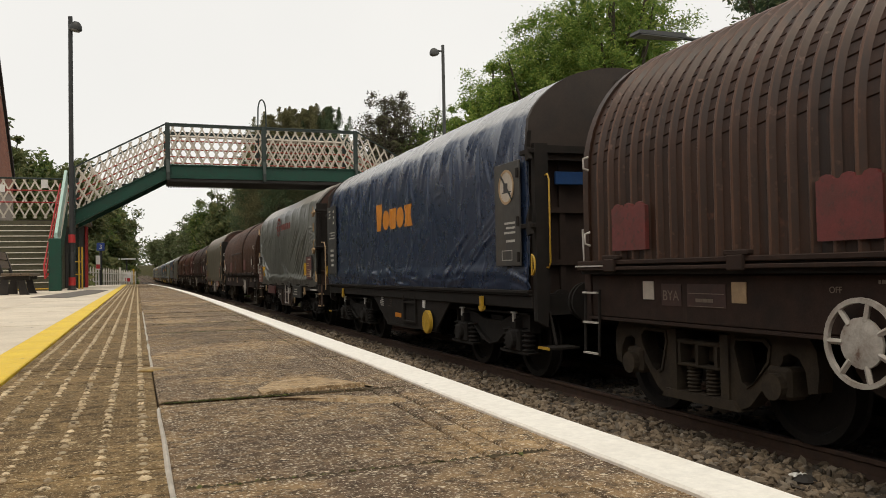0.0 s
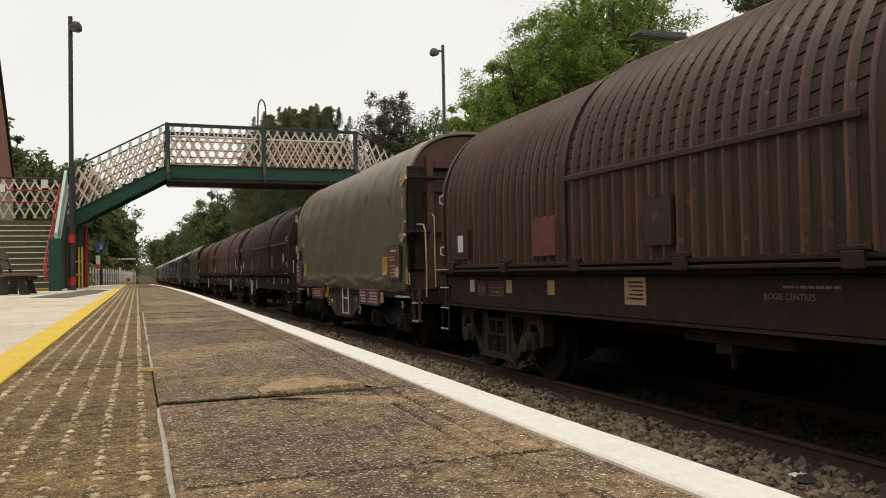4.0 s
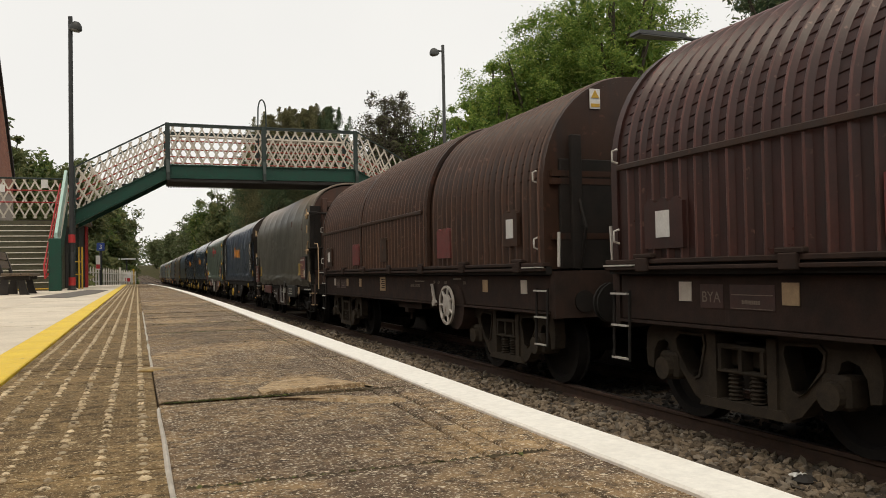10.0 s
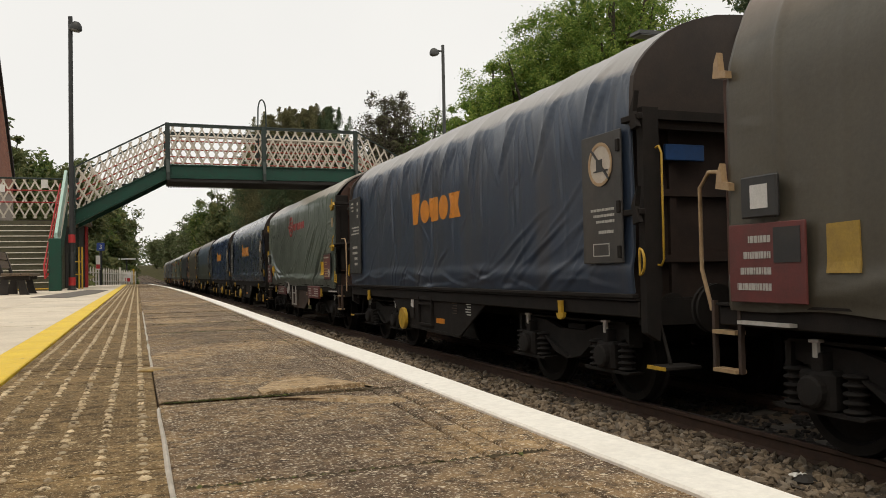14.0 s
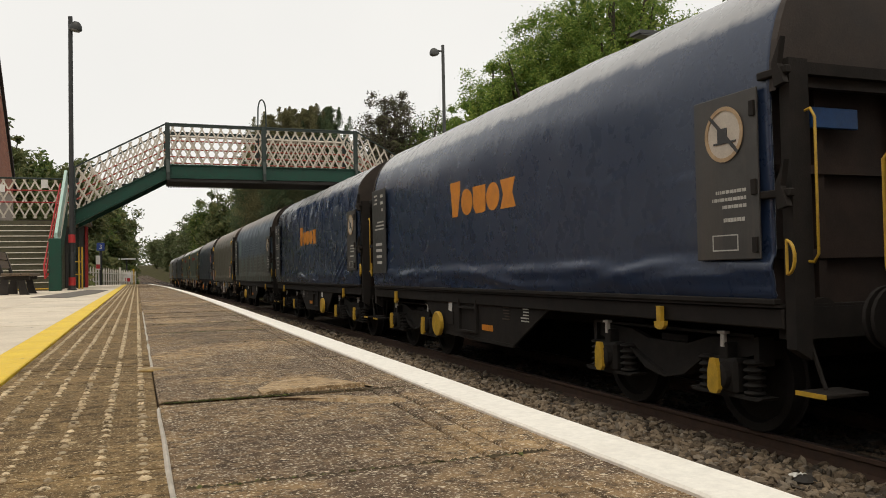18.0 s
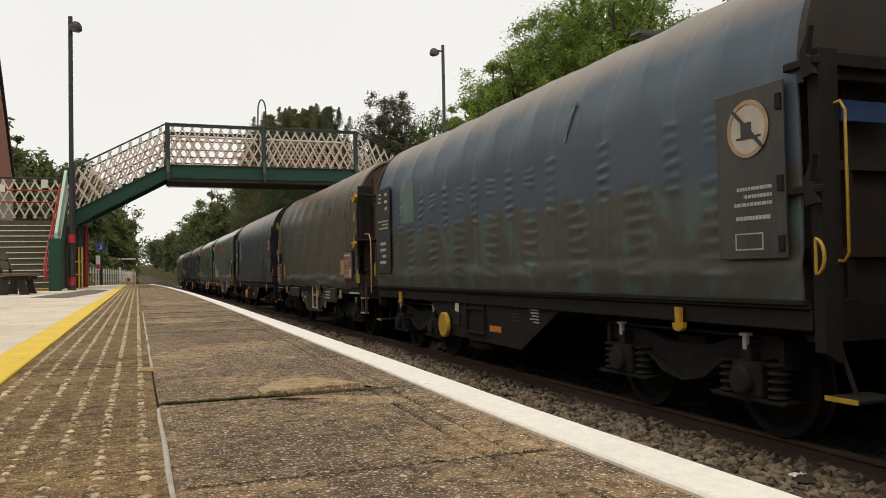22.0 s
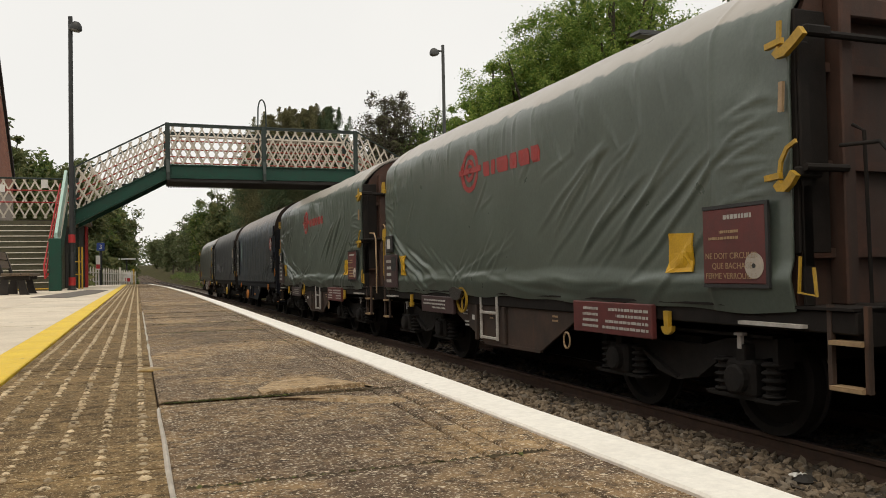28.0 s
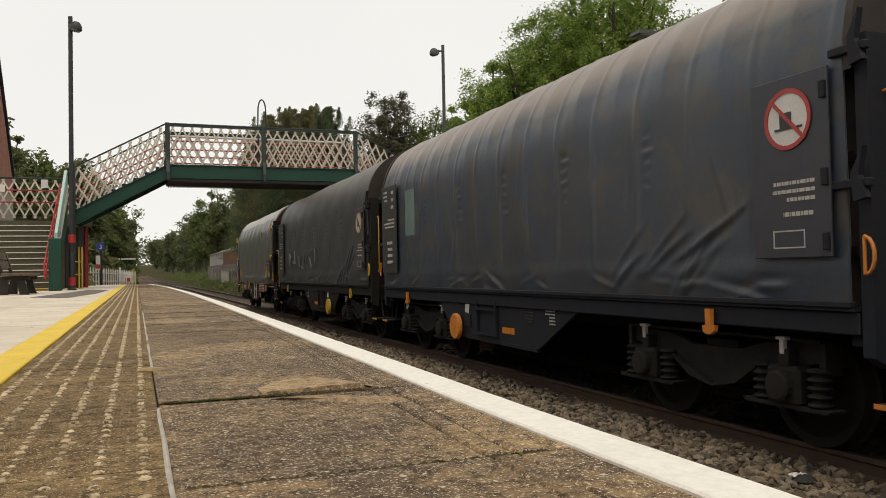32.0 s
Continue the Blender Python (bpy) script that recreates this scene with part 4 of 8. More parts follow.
def picket_fence():
    ob = thing("picket_fence", "white picket fence with a gate at the platform end", "fence", at=(0, 0, 0))
    p0, p1 = Vector((-2.25, 38.0, -0.05)), Vector((-0.07, 58.0, -0.20))
    n = 26
    d = (p1 - p0)
    ang = math.atan2(d.y, d.x)
    base = 0.0
    picket = Build().prism([(-0.03, 0), (0.03, 0), (0.03, 0.80), (0, 0.90), (-0.03, 0.80)], "y", -0.012, 0.012).mesh("picket", PICKET)
    for k in range(n):
        p = p0 + d * (k / (n - 1))
        part("picket", picket, PICKET, ob, at=Matrix.Translation((p.x, p.y, p.z)) @ Matrix.Rotation(radians(12), 4, "Z"))
    for z in (0.2, 0.62):
        part("rail", Build().tube([(p0.x, p0.y + 0.03, p0.z + z), (p1.x, p1.y + 0.03, p1.z + z)], 0.03, 4), PICKET, ob)
    for t in (0.62, 0.94):
        p = p0 + d * t
        part("gate_post", Build().box(p.x - 0.06, p.x + 0.06, p.y - 0.1, p.y + 0.02, p.z, p.z + 1.0), YELLOW_STEEL if t > 0.9 else PICKET, ob)
    p = p0 + d * 0.78
    part("gate_sign", Build().box(p.x - 0.21, p.x + 0.21, p.y - 0.1, p.y - 0.06, p.z + 0.15, p.z + 0.75), SIGN_WHITE, ob, "white sign")
    part("gate_sign_panel", Build().box(p.x - 0.18, p.x + 0.18, p.y - 0.112, p.y - 0.104, p.z + 0.18, p.z + 0.40), RED_PAINT, ob, "red panel")


picket_fence()


def far_shelter():
    ob = thing("far_canopy", "slim pale canopy on a post beyond the gate", "canopy", at=(-0.65, 60.0, -0.1))
    part("post", Build().tube([(0, 0, 0), (0, 0, 1.6)], 0.06, 6), LAMP_GREY, ob)
    part("roof", Build().box(-0.6, 0.6, -0.3, 0.3, 1.60, 1.68), SIGN_WHITE, ob)


far_shelter()


# ---- houses ----
def brick_house():
    """The gable of a brick house that faces the line."""
    x = -5.02
    ob = thing("brick_house", "red brick house with a steep dark gable roof", "house", at=(x, 33.0, 0.0))
    gable = [(-7.0, -0.3), (6.6, -0.3), (6.6, 4.4), (-0.4, 11.5), (-7.0, 4.4)]
    part("wall", Build().prism(gable, "x", -8.0, 0.0), MORTAR, ob, "mortared brick wall")
    for side in ((6.9, 4.15, -0.4, 11.62), (-7.3, 4.15, -0.4, 11.62)):
        y0, z0, y1, z1 = side
        part("roof", Build().prism([(y0, z0), (y1, z1), (y1, z1 + 0.20), (y0, z0 + 0.20)], "x", -8.3, 0.10), ROOF_TILE, ob, "dark tiled roof slope")
    me = Build().box(0.0, 0.012, 0.0, 0.215, 0.0, 0.065, 0.003).mesh("brick", BRICK)
    rest = Build()
    count = 0
    for row in range(95):
        z = 3.9 + row * 0.075
        lo, hi = 1.4, 6.6 - max(0.0, (z + 0.07 - 4.4)) / 7.1 * 7.0
        k = 0
        y = lo + (0.11 if row % 2 else 0)
        while y + 0.215 < hi:
            if count < 300 and y > 3.0 and z < 8.0 and y + 0.215 > hi - 1.5:
                part("brick", me, BRICK, ob, at=(0.0, y, z))
                count += 1
            else:
                rest.box(0.0, 0.010, y, y + 0.215, z, z + 0.065)
            y += 0.225
    tagged(part("brickwork", rest, BRICK, ob), "courses of red brick", kind="stuff")


brick_house()


def yard_buildings():
    ob = thing("yard_wall", "weathered pale board wall of a yard beside the line", "wall", at=(9.3, 80.0, -0.8))
    for k in range(18):
        for j in range(5):
            part("board", Build().box(-0.03, 0.03, k * 2.0 + 0.06, k * 2.0 + 1.94, 0.02 + j * 0.45, 0.45 + j * 0.45, 0.01), YARD_BOARD, ob)
    for k in range(19):
        part("post", Build().box(-0.09, 0.05, k * 2.0 - 0.06, k * 2.0 + 0.06, 0.0, 2.35), YARD_GREY, ob)
    sh = thing("yard_container", "rust-red ribbed container standing behind the yard wall", "container", at=(11.0, 81.0, -0.8))
    part("body", Build().box(-1.2, 1.2, 0.0, 19.5, 0.0, 3.75, 0.05), YARD_RED, sh)
    for k in range(30):
        part("corrugation", Build().box(-1.26, -1.2, 0.2 + k * 0.645, 0.5 + k * 0.645, 0.15, 3.6), YARD_RED, sh)
    part("top_rail", Build().box(-1.27, -1.2, 0.0, 19.5, 3.62, 3.76), YARD_RED, sh)
    s2 = thing("yard_shed", "pale grey metal shed with a sloping roof", "shed", at=(12.0, 101.5, -0.8))
    part("walls", Build().box(-2.0, 3.0, 0.0, 21.0, 0.0, 4.0), YARD_PALE, s2)
    part("roof", Build().prism([(-2.2, 4.0), (0.5, 4.9), (3.2, 4.0)], "y", -0.3, 21.3), YARD_PALE, s2)
    for k in range(20):
        part("cladding_rib", Build().box(-2.03, -2.0, 0.4 + k * 1.05, 0.46 + k * 1.05, 0.1, 3.95), YARD_PALE, s2)
    cb = thing("relay_cabinet", "pale grey lineside relay cabinet", "cabinet", at=(8.7, 88.0, -1.1))
    part("body", Build().box(-0.35, 0.35, -0.5, 0.5, 0.0, 1.9, 0.03), YARD_PALE, cb)
    part("door", Build().box(-0.37, -0.352, -0.44, 0.44, 0.08, 1.8, 0.005), YARD_PALE, cb)
    part("lid", Build().box(-0.4, 0.4, -0.55, 0.55, 1.9, 1.95, 0.01), YARD_PALE, cb)


YARD_BOARD = surface("yard_board", (0.30, 0.26, 0.215), (0.20, 0.17, 0.14), 0.85, scale=2, vary=0.2)
YARD_GREY = surface("yard_post", (0.22, 0.21, 0.19), (0.16, 0.15, 0.14), 0.85, scale=3)
YARD_RED = surface("yard_rust_red", (0.27, 0.125, 0.08), (0.20, 0.09, 0.06), 0.75, scale=2)
YARD_PALE = surface("yard_pale_metal", (0.50, 0.47, 0.42), (0.40, 0.38, 0.34), 0.6, scale=2)
yard_buildings()


# ---- trees ----
def leaf_mesh(name, centres, spreads, per, size, material, seed, flat=0.6, aspect=2.2, lift=-0.25, core=()):
    """Many small folded leaves scattered round clump centres."""
    rng = np.random.default_rng(seed)
    n = len(centres) * per
    c = np.repeat(np.asarray(centres), per, 0)
    sp = np.repeat(np.asarray(spreads), per, 0)
    p = c + np.clip(rng.normal(0, 0.62, (n, 3)), -1.7, 1.7) * sp[:, None] * np.array([1, 1, 0.8])
    t = rng.normal(0, 1, (n, 3)) * np.array([1, 1, flat]) + np.array([0, 0, lift])
    t /= np.linalg.norm(t, axis=1, keepdims=True)
    w = np.cross(t, rng.normal(0, 1, (n, 3)))
    w /= np.linalg.norm(w, axis=1, keepdims=True)
    up = np.cross(t, w)
    s = size * rng.uniform(0.6, 1.35, (n, 1))
    if len(core):
        # large shaded sprays deep inside the crown
        k = len(core)
        pc = np.asarray(core) + rng.normal(0, 0.1, (k, 3))
        tc = rng.normal(0, 1, (k, 3))
        tc /= np.linalg.norm(tc, axis=1, keepdims=True)
        wc = np.cross(tc, rng.normal(0, 1, (k, 3)))
        wc /= np.linalg.norm(wc, axis=1, keepdims=True)
        p, t, w = np.concatenate([p, pc]), np.concatenate([t, tc]), np.concatenate([w, wc])
        up = np.cross(t, w)
        s = np.concatenate([s, np.full((k, 1), max(size * 3.2, 0.5))])
        n += k
    a = p - t * s * 0.5
    b = p + t * s * 0.5
    m1, m2 = p + w * s / aspect * 0.5 + up * s * 0.08, p - w * s / aspect * 0.5 + up * s * 0.08
    v = np.stack([a, m1, b, m2], 1).reshape(-1, 3)
    k = 4 * np.arange(n)[:, None]
    f = np.concatenate([k + np.array([[0, 1, 2]]), k + np.array([[0, 2, 3]])], 0)
    me = bpy.data.meshes.new(name)
    me.from_pydata(v.tolist(), [], f.tolist())
    me.materials.append(material)
    return me


def tree(name, label, x, y, z, height, radius, material, seed, leaf=0.14, clumps=150, per=110, bottom=0.25, squash=1.0, spread=0.16, inner=0, aspect=2.2, flat=0.6):
    """A tapered trunk with limbs, and a crown of leaf clumps with an uneven outline and gaps."""
    rng = random.Random(seed)
    ob = thing(name, label, "tree", at=(x, y, z))
    th = height * 0.5
    part("trunk", Build().tube([(0, 0, -0.3), (rng.uniform(-.1, .1), rng.uniform(-.1, .1), th * 0.5), (rng.uniform(-.3, .3), rng.uniform(-.3, .3), th)], height * 0.026, 9, height * 0.012), BARK, ob, smooth=60)
    cs, ss, limbs = [], [], Build()
    mid = height * (bottom + 1) / 2
    half = height * (1 - bottom) / 2
    for k in range(clumps):
        while True:
            d = Vector((rng.gauss(0, 1), rng.gauss(0, 1), rng.gauss(0, 1))).normalized()
            lump = 0.86 + 0.30 * noise.noise(d * 1.7 + Vector((seed, 0, 0))) + 0.16 * noise.noise(d * 4.1 + Vector((0, seed, 0)))
            r = (rng.random() ** 0.4) * lump * 1.06
            p = Vector((d.x * radius * r, d.y * radius * r, mid + d.z * half * r * squash))
            if p.z > height * bottom * 0.8:
                break
        cs.append(p)
        ss.append(radius * spread * rng.uniform(0.55, 1.35))
        if k % 9 == 0:
            q = Vector((0, 0, th * rng.uniform(0.35, 0.95)))
            limbs.tube([q, q.lerp(p, 0.5) + Vector((0, 0, 0.08 * height * 0.4)), p], height * 0.010, 6, height * 0.003)
    part("branchwork", limbs, BARK, ob, smooth=60)
    core = []
    for k in range(inner):
        d = Vector((rng.gauss(0, 1), rng.gauss(0, 1), rng.gauss(0, 1))).normalized()
        r = rng.random() ** 0.4 * 0.74 * (0.86 + 0.30 * noise.noise(d * 1.7 + Vector((seed, 0, 0))))
        core.append((d.x * radius * r, d.y * radius * r, max(mid + d.z * half * r * squash, height * bottom * 0.8)))
    part("crown", leaf_mesh("crown", [tuple(c) for c in cs], ss, per, leaf, material, seed, flat, aspect, -0.35, core), material, ob)


def conifer(name, label, x, y, z, height, radius, seed, leaf=0.3, material=None):
    """A feathery evergreen: upswept sprays round a straight stem, with a ragged pointed top."""
    rng = random.Random(seed)
    material = material or DARK_LEAF
    ob = thing(name, label, "tree", at=(x, y, z))
    part("trunk", Build().tube([(0, 0, -0.3), (0, 0, height * 0.97)], height * 0.02, 8, 0.02), BARK, ob)
    cs, ss, core = [], [], []
    for k in range(330):
        t = rng.random() ** 0.6
        a = rng.uniform(0, 6.28)
        lump = 0.85 + 0.3 * math.sin(3 * a + seed + 11 * t) + 0.3 * math.sin(5 * a + 37 * t)
        r = radius * (1.0 - t) ** 0.5 * lump * rng.random() ** 0.4
        cs.append((r * math.cos(a), r * math.sin(a), height * (0.05 + 0.95 * t)))
        ss.append(radius * (0.045 + 0.145 * min(1.0, 1.5 * (1 - t))))
        if t < 0.5:
            core.append((0.6 * r * math.cos(a), 0.6 * r * math.sin(a), height * (0.05 + 0.88 * t)))
    for k in range(14):
        a, rr, top = rng.uniform(0, 6.28), radius * rng.uniform(0.05, 0.75), rng.uniform(0.84, 1.02)
        for j in range(7):
            cs.append((rr * math.cos(a) + rng.gauss(0, 0.03), rr * math.sin(a) + rng.gauss(0, 0.03), height * (top - 0.013 * j)))
            ss.append(0.06 + 0.035 * j)
    part("crown", leaf_mesh("crown", cs, ss, 75, leaf * 0.62, material, seed, 0.5, 4.5, 0.9, core), material, ob)


tree("ash_tree", "large leafy green ash tree behind the far track", 19.4, 30.0, -0.3, 15.6, 4.1, ASH_LEAF, 4, leaf=0.15, clumps=560, per=170, bottom=0.12, spread=0.095, inner=3400, aspect=2.9)
tree("ash_tree", "lower green ash tree beside the larger one", 16.1, 30.6, -0.3, 11.6, 2.7, ASH_LEAF, 6, leaf=0.145, clumps=380, per=170, bottom=0.15, spread=0.12, inner=2600, aspect=2.9)
tree("ash_tree", "young green ash tree at the side of the larger ones", 13.6, 30.2, -0.3, 9.2, 1.9, ASH_LEAF, 7, leaf=0.14, clumps=260, per=160, bottom=0.15, spread=0.14, inner=1500, aspect=2.9)
tree("ash_tree", "leafy dark green tree overhanging the far track", 14.6, 14.5, -0.3, 8.6, 2.0, DARK_LEAF, 9, leaf=0.14, clumps=120, per=110, bottom=0.3, inner=400)
tree("copper_tree", "small copper-leaved tree behind the footbridge", 12.2, 40.0, 0.0, 9.7, 1.9, PURPLE_LEAF, 12, leaf=0.15, clumps=170, per=100, bottom=0.35, inner=250, aspect=2.8)
tree("shrub_tree", "bushy green tree behind the footbridge", 14.2, 40.0, 0.0, 9.1, 2.3, SHRUB_LEAF, 14, leaf=0.15, clumps=150, per=110, bottom=0.2, inner=400)
tree("shrub_tree", "bushy green tree behind the footbridge", 12.4, 44.0, 0.0, 7.4, 2.3, SHRUB_LEAF, 15, leaf=0.16, clumps=110, per=100, bottom=0.2, inner=400)
for k, (cx, cy, hh, rr) in enumerate(((8.4, 58, 11.0, 2.3), (9.2, 59, 12.0, 2.4), (10.0, 57, 12.0, 2.4), (10.7, 58.5, 12.5, 2.4), (11.3, 57, 12.1, 2.4), (12.0, 58, 12.6, 2.0))):
    conifer("conifer", "olive brown conifer behind the footbridge", cx, cy, -0.2, hh, rr, 50 + k, 0.24, OLIVE_LEAF)
for k, (cx, cy, hh, rr) in enumerate(((11.9, 58.5, 12.4, 2.4), (13.2, 58, 12.6, 2.2), (13.7, 59, 11.6, 2.0), (12.5, 57, 11.6, 2.4), (7.6, 61, 8.6, 1.6), (11.2, 56, 9.6, 1.8), (9.2, 56, 9.0, 1.8), (13.4, 55, 9.6, 1.8), (8.6, 66, 10.4, 2.0))):
    conifer("conifer", "dark green conifer behind the footbridge", cx, cy, -0.2, hh, rr, 30 + k, 0.24)


tree("broadleaf_tree", "brownish green tree filling in behind the conifers", 10.4, 63.0, -0.2, 13.2, 3.2, WOOD_LEAF, 61, leaf=0.2, clumps=230, per=90, bottom=0.1, spread=0.13, inner=700)
tree("broadleaf_tree", "dark green tree filling in behind the conifers", 13.3, 63.0, -0.2, 13.8, 2.4, DARK_LEAF, 62, leaf=0.2, clumps=200, per=90, bottom=0.1, spread=0.13, inner=600)


def woods():
    """The two walls of trees along the line, further off: each a thing of its own, with coarser leaves."""
    rng = random.Random(77)
    rows = []
    for y in (78, 90, 104, 120, 138, 160, 185, 215, 250, 290, 335, 390):
        rows.append(((15.6 if y < 125 else 12.0) + rng.uniform(0, 1.6), y, (12.6 if y < 125 else 12.0) + rng.uniform(-0.8, 1.0) + y * 0.008, (2.8 if y < 125 else 3.0) + y * 0.004))
        rows.append((17.0 + rng.uniform(0, 3), y + 4, 13.0 + rng.uniform(-1, 2), 4.2))
    for y in (64, 74, 86, 98, 112, 130, 155, 185, 225, 270, 320):
        rows.append((-3.6 - rng.uniform(0, 1.5), y, 6.2 + (y - 64) * 0.035 + rng.uniform(-0.8, 0.8), 2.7 + y * 0.004))
        rows.append((-9.0 - rng.uniform(0, 3), y + 3, 9.5 + rng.uniform(-1, 1.5), 3.6))
    for x, y, h, r in ((-4.3, 60, 8.6, 2.1), (-6.0, 62, 8.9, 2.3), (-8.2, 60, 9.6, 1.6), (-9.8, 62, 9.0, 2.6), (-3.0, 84, 10.2, 3.0), (-4.0, 95, 11.0, 3.2), (-2.6, 104, 8.5, 2.6)):
        rows.append((x, y, h, r))
    for x, y, h, r in ((-1.6, 58, 2.6, 1.2), (-2.8, 56, 3.4, 1.5), (-0.9, 64, 2.4, 1.0), (-2.0, 66, 4.2, 1.7), (-5.2, 64, 8.8, 2.7), (-7.0, 58, 8.0, 2.4), (-9.0, 66, 9.8, 2.8), (-3.6, 66, 8.8, 2.4), (-4.4, 34, 3.1, 1.5), (-2.9, 33, 2.9, 1.2), (-6.2, 33, 3.0, 1.4), (-1.6, 61, 2.2, 1.0), (-0.9, 63, 1.9, 0.8), (-2.6, 47, 1.6, 0.9)):
        rows.append((x, y, h, r))
    for x, y, h, r in ((-8.3, 60, 11.8, 1.7), (-7.2, 63, 10.4, 1.7), (-3.6, 60, 9.0, 1.9), (-5.4, 61, 9.2, 2.0), (-2.1, 75, 7.4, 2.1), (-1.7, 90, 9.0, 2.2), (-3.2, 82, 9.2, 2.4)):
        rows.append((x, y, h, r))
    for x in (-60, -38, -24, -17, 24, 34, 48, 70):
        rows.append((x, 105 + rng.uniform(-15, 25), 13 + rng.uniform(-2, 3), 6.5))
    for k, (x, y, h, r) in enumerate(rows):
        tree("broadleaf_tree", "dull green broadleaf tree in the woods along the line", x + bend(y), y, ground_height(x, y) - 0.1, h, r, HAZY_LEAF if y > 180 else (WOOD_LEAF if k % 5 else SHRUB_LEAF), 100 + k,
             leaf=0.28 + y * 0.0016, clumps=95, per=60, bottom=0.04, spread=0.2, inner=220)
    cs, ss = [], []
    for k in range(420):
        x = rng.uniform(-150, 90)
        cs.append((x, 520 + rng.uniform(-25, 25), rise(450) * 1.0 + rng.uniform(-6, 12 + 5 * math.sin(x * 0.11) + 0.05 * abs(x + 20))))
        ss.append(4.0)
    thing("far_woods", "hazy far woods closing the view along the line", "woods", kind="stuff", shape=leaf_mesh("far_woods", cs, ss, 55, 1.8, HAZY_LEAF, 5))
    cs, ss = [], []
    for k in range(260):
        y = 58 + (rng.random() ** 1.5) * 190
        x = rng.choice((rng.uniform(7.9, 9.0) if y < 120 else rng.uniform(8.6, 11.0), rng.uniform(-3.2, -0.9)))
        cs.append((x + bend(y), y, ground_height(x, y) + rng.uniform(0.0, 0.3 if x > 0 and y < 120 else 0.7)))
        ss.append(0.4 if x > 0 and y < 120 else 0.7)
    thing("undergrowth", "brambles and rough undergrowth beside the line", "undergrowth", kind="stuff", shape=leaf_mesh("undergrowth", cs, ss, 60, 0.22, SHRUB_LEAF, 6))


woods()


# ---- wagon materials ----
FRAME_BLACK = surface("grimy_black_frame", (0.017, 0.0155, 0.014), (0.027, 0.022, 0.019), 0.75, spec=0.15, scale=4, bump=0.2)
FRAME_BLUE = surface("grimy_blue_frame", (0.017, 0.021, 0.032), (0.024, 0.024, 0.027), 0.7, spec=0.2, scale=4, bump=0.2)
FRAME_BROWN = surface("grimy_brown_frame", (0.082, 0.048, 0.032), (0.040, 0.028, 0.021), 0.75, scale=3, bump=0.2, streak=((0.17, 0.075, 0.035), 3.0, 0.6, 0.75))
FRAME_SOOT = surface("sooty_brown_frame", (0.052, 0.029, 0.021), (0.029, 0.020, 0.016), 0.8, spec=0.2, scale=4, bump=0.2, streak=((0.085, 0.05, 0.032), 3.0, 0.62, 0.76))
BOGIE_DARK = surface("brake_dust_black", (0.0155, 0.0138, 0.0125), (0.024, 0.020, 0.017), 0.85, scale=8, bump=0.3, spec=0.25)
BOGIE_TAN = surface("dusty_cast_bogie", (0.060, 0.044, 0.029), (0.034, 0.027, 0.020), 0.85, scale=6, bump=0.3, spec=0.2)
WHEEL_STEEL = surface("wheel_steel", (0.013, 0.0115, 0.0105), (0.019, 0.016, 0.014), 0.75, metal=0.1, scale=9, spec=0.2)
RUST_END = surface("rusty_end_wall", (0.105, 0.042, 0.023), (0.055, 0.028, 0.019), 0.7, scale=3, bump=0.2, streak=((0.05, 0.03, 0.022), 3.0, 0.45, 0.65))
GABLE = surface("sooty_brown_gable", (0.052, 0.037, 0.028), (0.033, 0.026, 0.021), 0.6, scale=2.5, bump=0.15, streak=((0.035, 0.025, 0.02), 3.0, 0.5, 0.7), spec=0.3)
BLACK_END = surface("sooty_end_wall", (0.048, 0.031, 0.024), (0.029, 0.021, 0.018), 0.75, spec=0.2, scale=3, bump=0.2)
# Hood sheets are darker than their ribs: groove shade put into the colour.
HOOD_BROWN = surface("bauxite_hood", (0.0533, 0.0244, 0.0140), (0.0341, 0.0173, 0.0104), 0.5, scale=2.2, bump=0.15, streak=((0.026, 0.018, 0.015), 5.0, 0.50, 0.70),
                     spots=(0.12, 0.05, 0.032), spot_scale=5, spot_at=(0.62, 0.78), spec=0.3)
HOOD_RED = surface("cleaner_red_hood", (0.0533, 0.0198, 0.0161), (0.0341, 0.0155, 0.0124), 0.5, scale=2.2, bump=0.15, streak=((0.032, 0.020, 0.017), 5.0, 0.50, 0.70), spec=0.3)
HOOD_DARK = surface("sooty_hood", (0.0390, 0.0232, 0.0173), (0.0270, 0.0173, 0.0135), 0.5, scale=2.2, bump=0.15, streak=((0.022, 0.016, 0.014), 5.0, 0.45, 0.66), spec=0.3)
# Rib paint is worn, and lightened to stand for light on raised metal.
RIB_BROWN = surface("worn_lit_bauxite_rib", (0.0770, 0.0348, 0.0192), (0.0459, 0.0242, 0.0150), 0.40, scale=3, bump=0.15, fine=30, streak=((0.040, 0.026, 0.021), 6.0, 0.50, 0.68), spots=(0.17, 0.095, 0.07),
                    spot_scale=9, spot_at=(0.62, 0.76), spec=0.38, vary=0.14)
RIB_RED = surface("worn_lit_red_rib", (0.0799, 0.0281, 0.0229), (0.0459, 0.0215, 0.0178), 0.32, scale=3, bump=0.15, fine=30, streak=((0.050, 0.026, 0.022), 6.0, 0.52, 0.70), spots=(0.24, 0.13, 0.10),
                  spot_scale=9, spot_at=(0.64, 0.78), spec=0.38, vary=0.14)
RIB_DARK = surface("worn_lit_sooty_rib", (0.0595, 0.0323, 0.0247), (0.0374, 0.0238, 0.0195), 0.42, scale=3, bump=0.15, fine=30, streak=((0.034, 0.024, 0.020), 6.0, 0.48, 0.66), spots=(0.15, 0.09, 0.065),
                   spot_scale=9, spot_at=(0.64, 0.78), spec=0.35, vary=0.14)
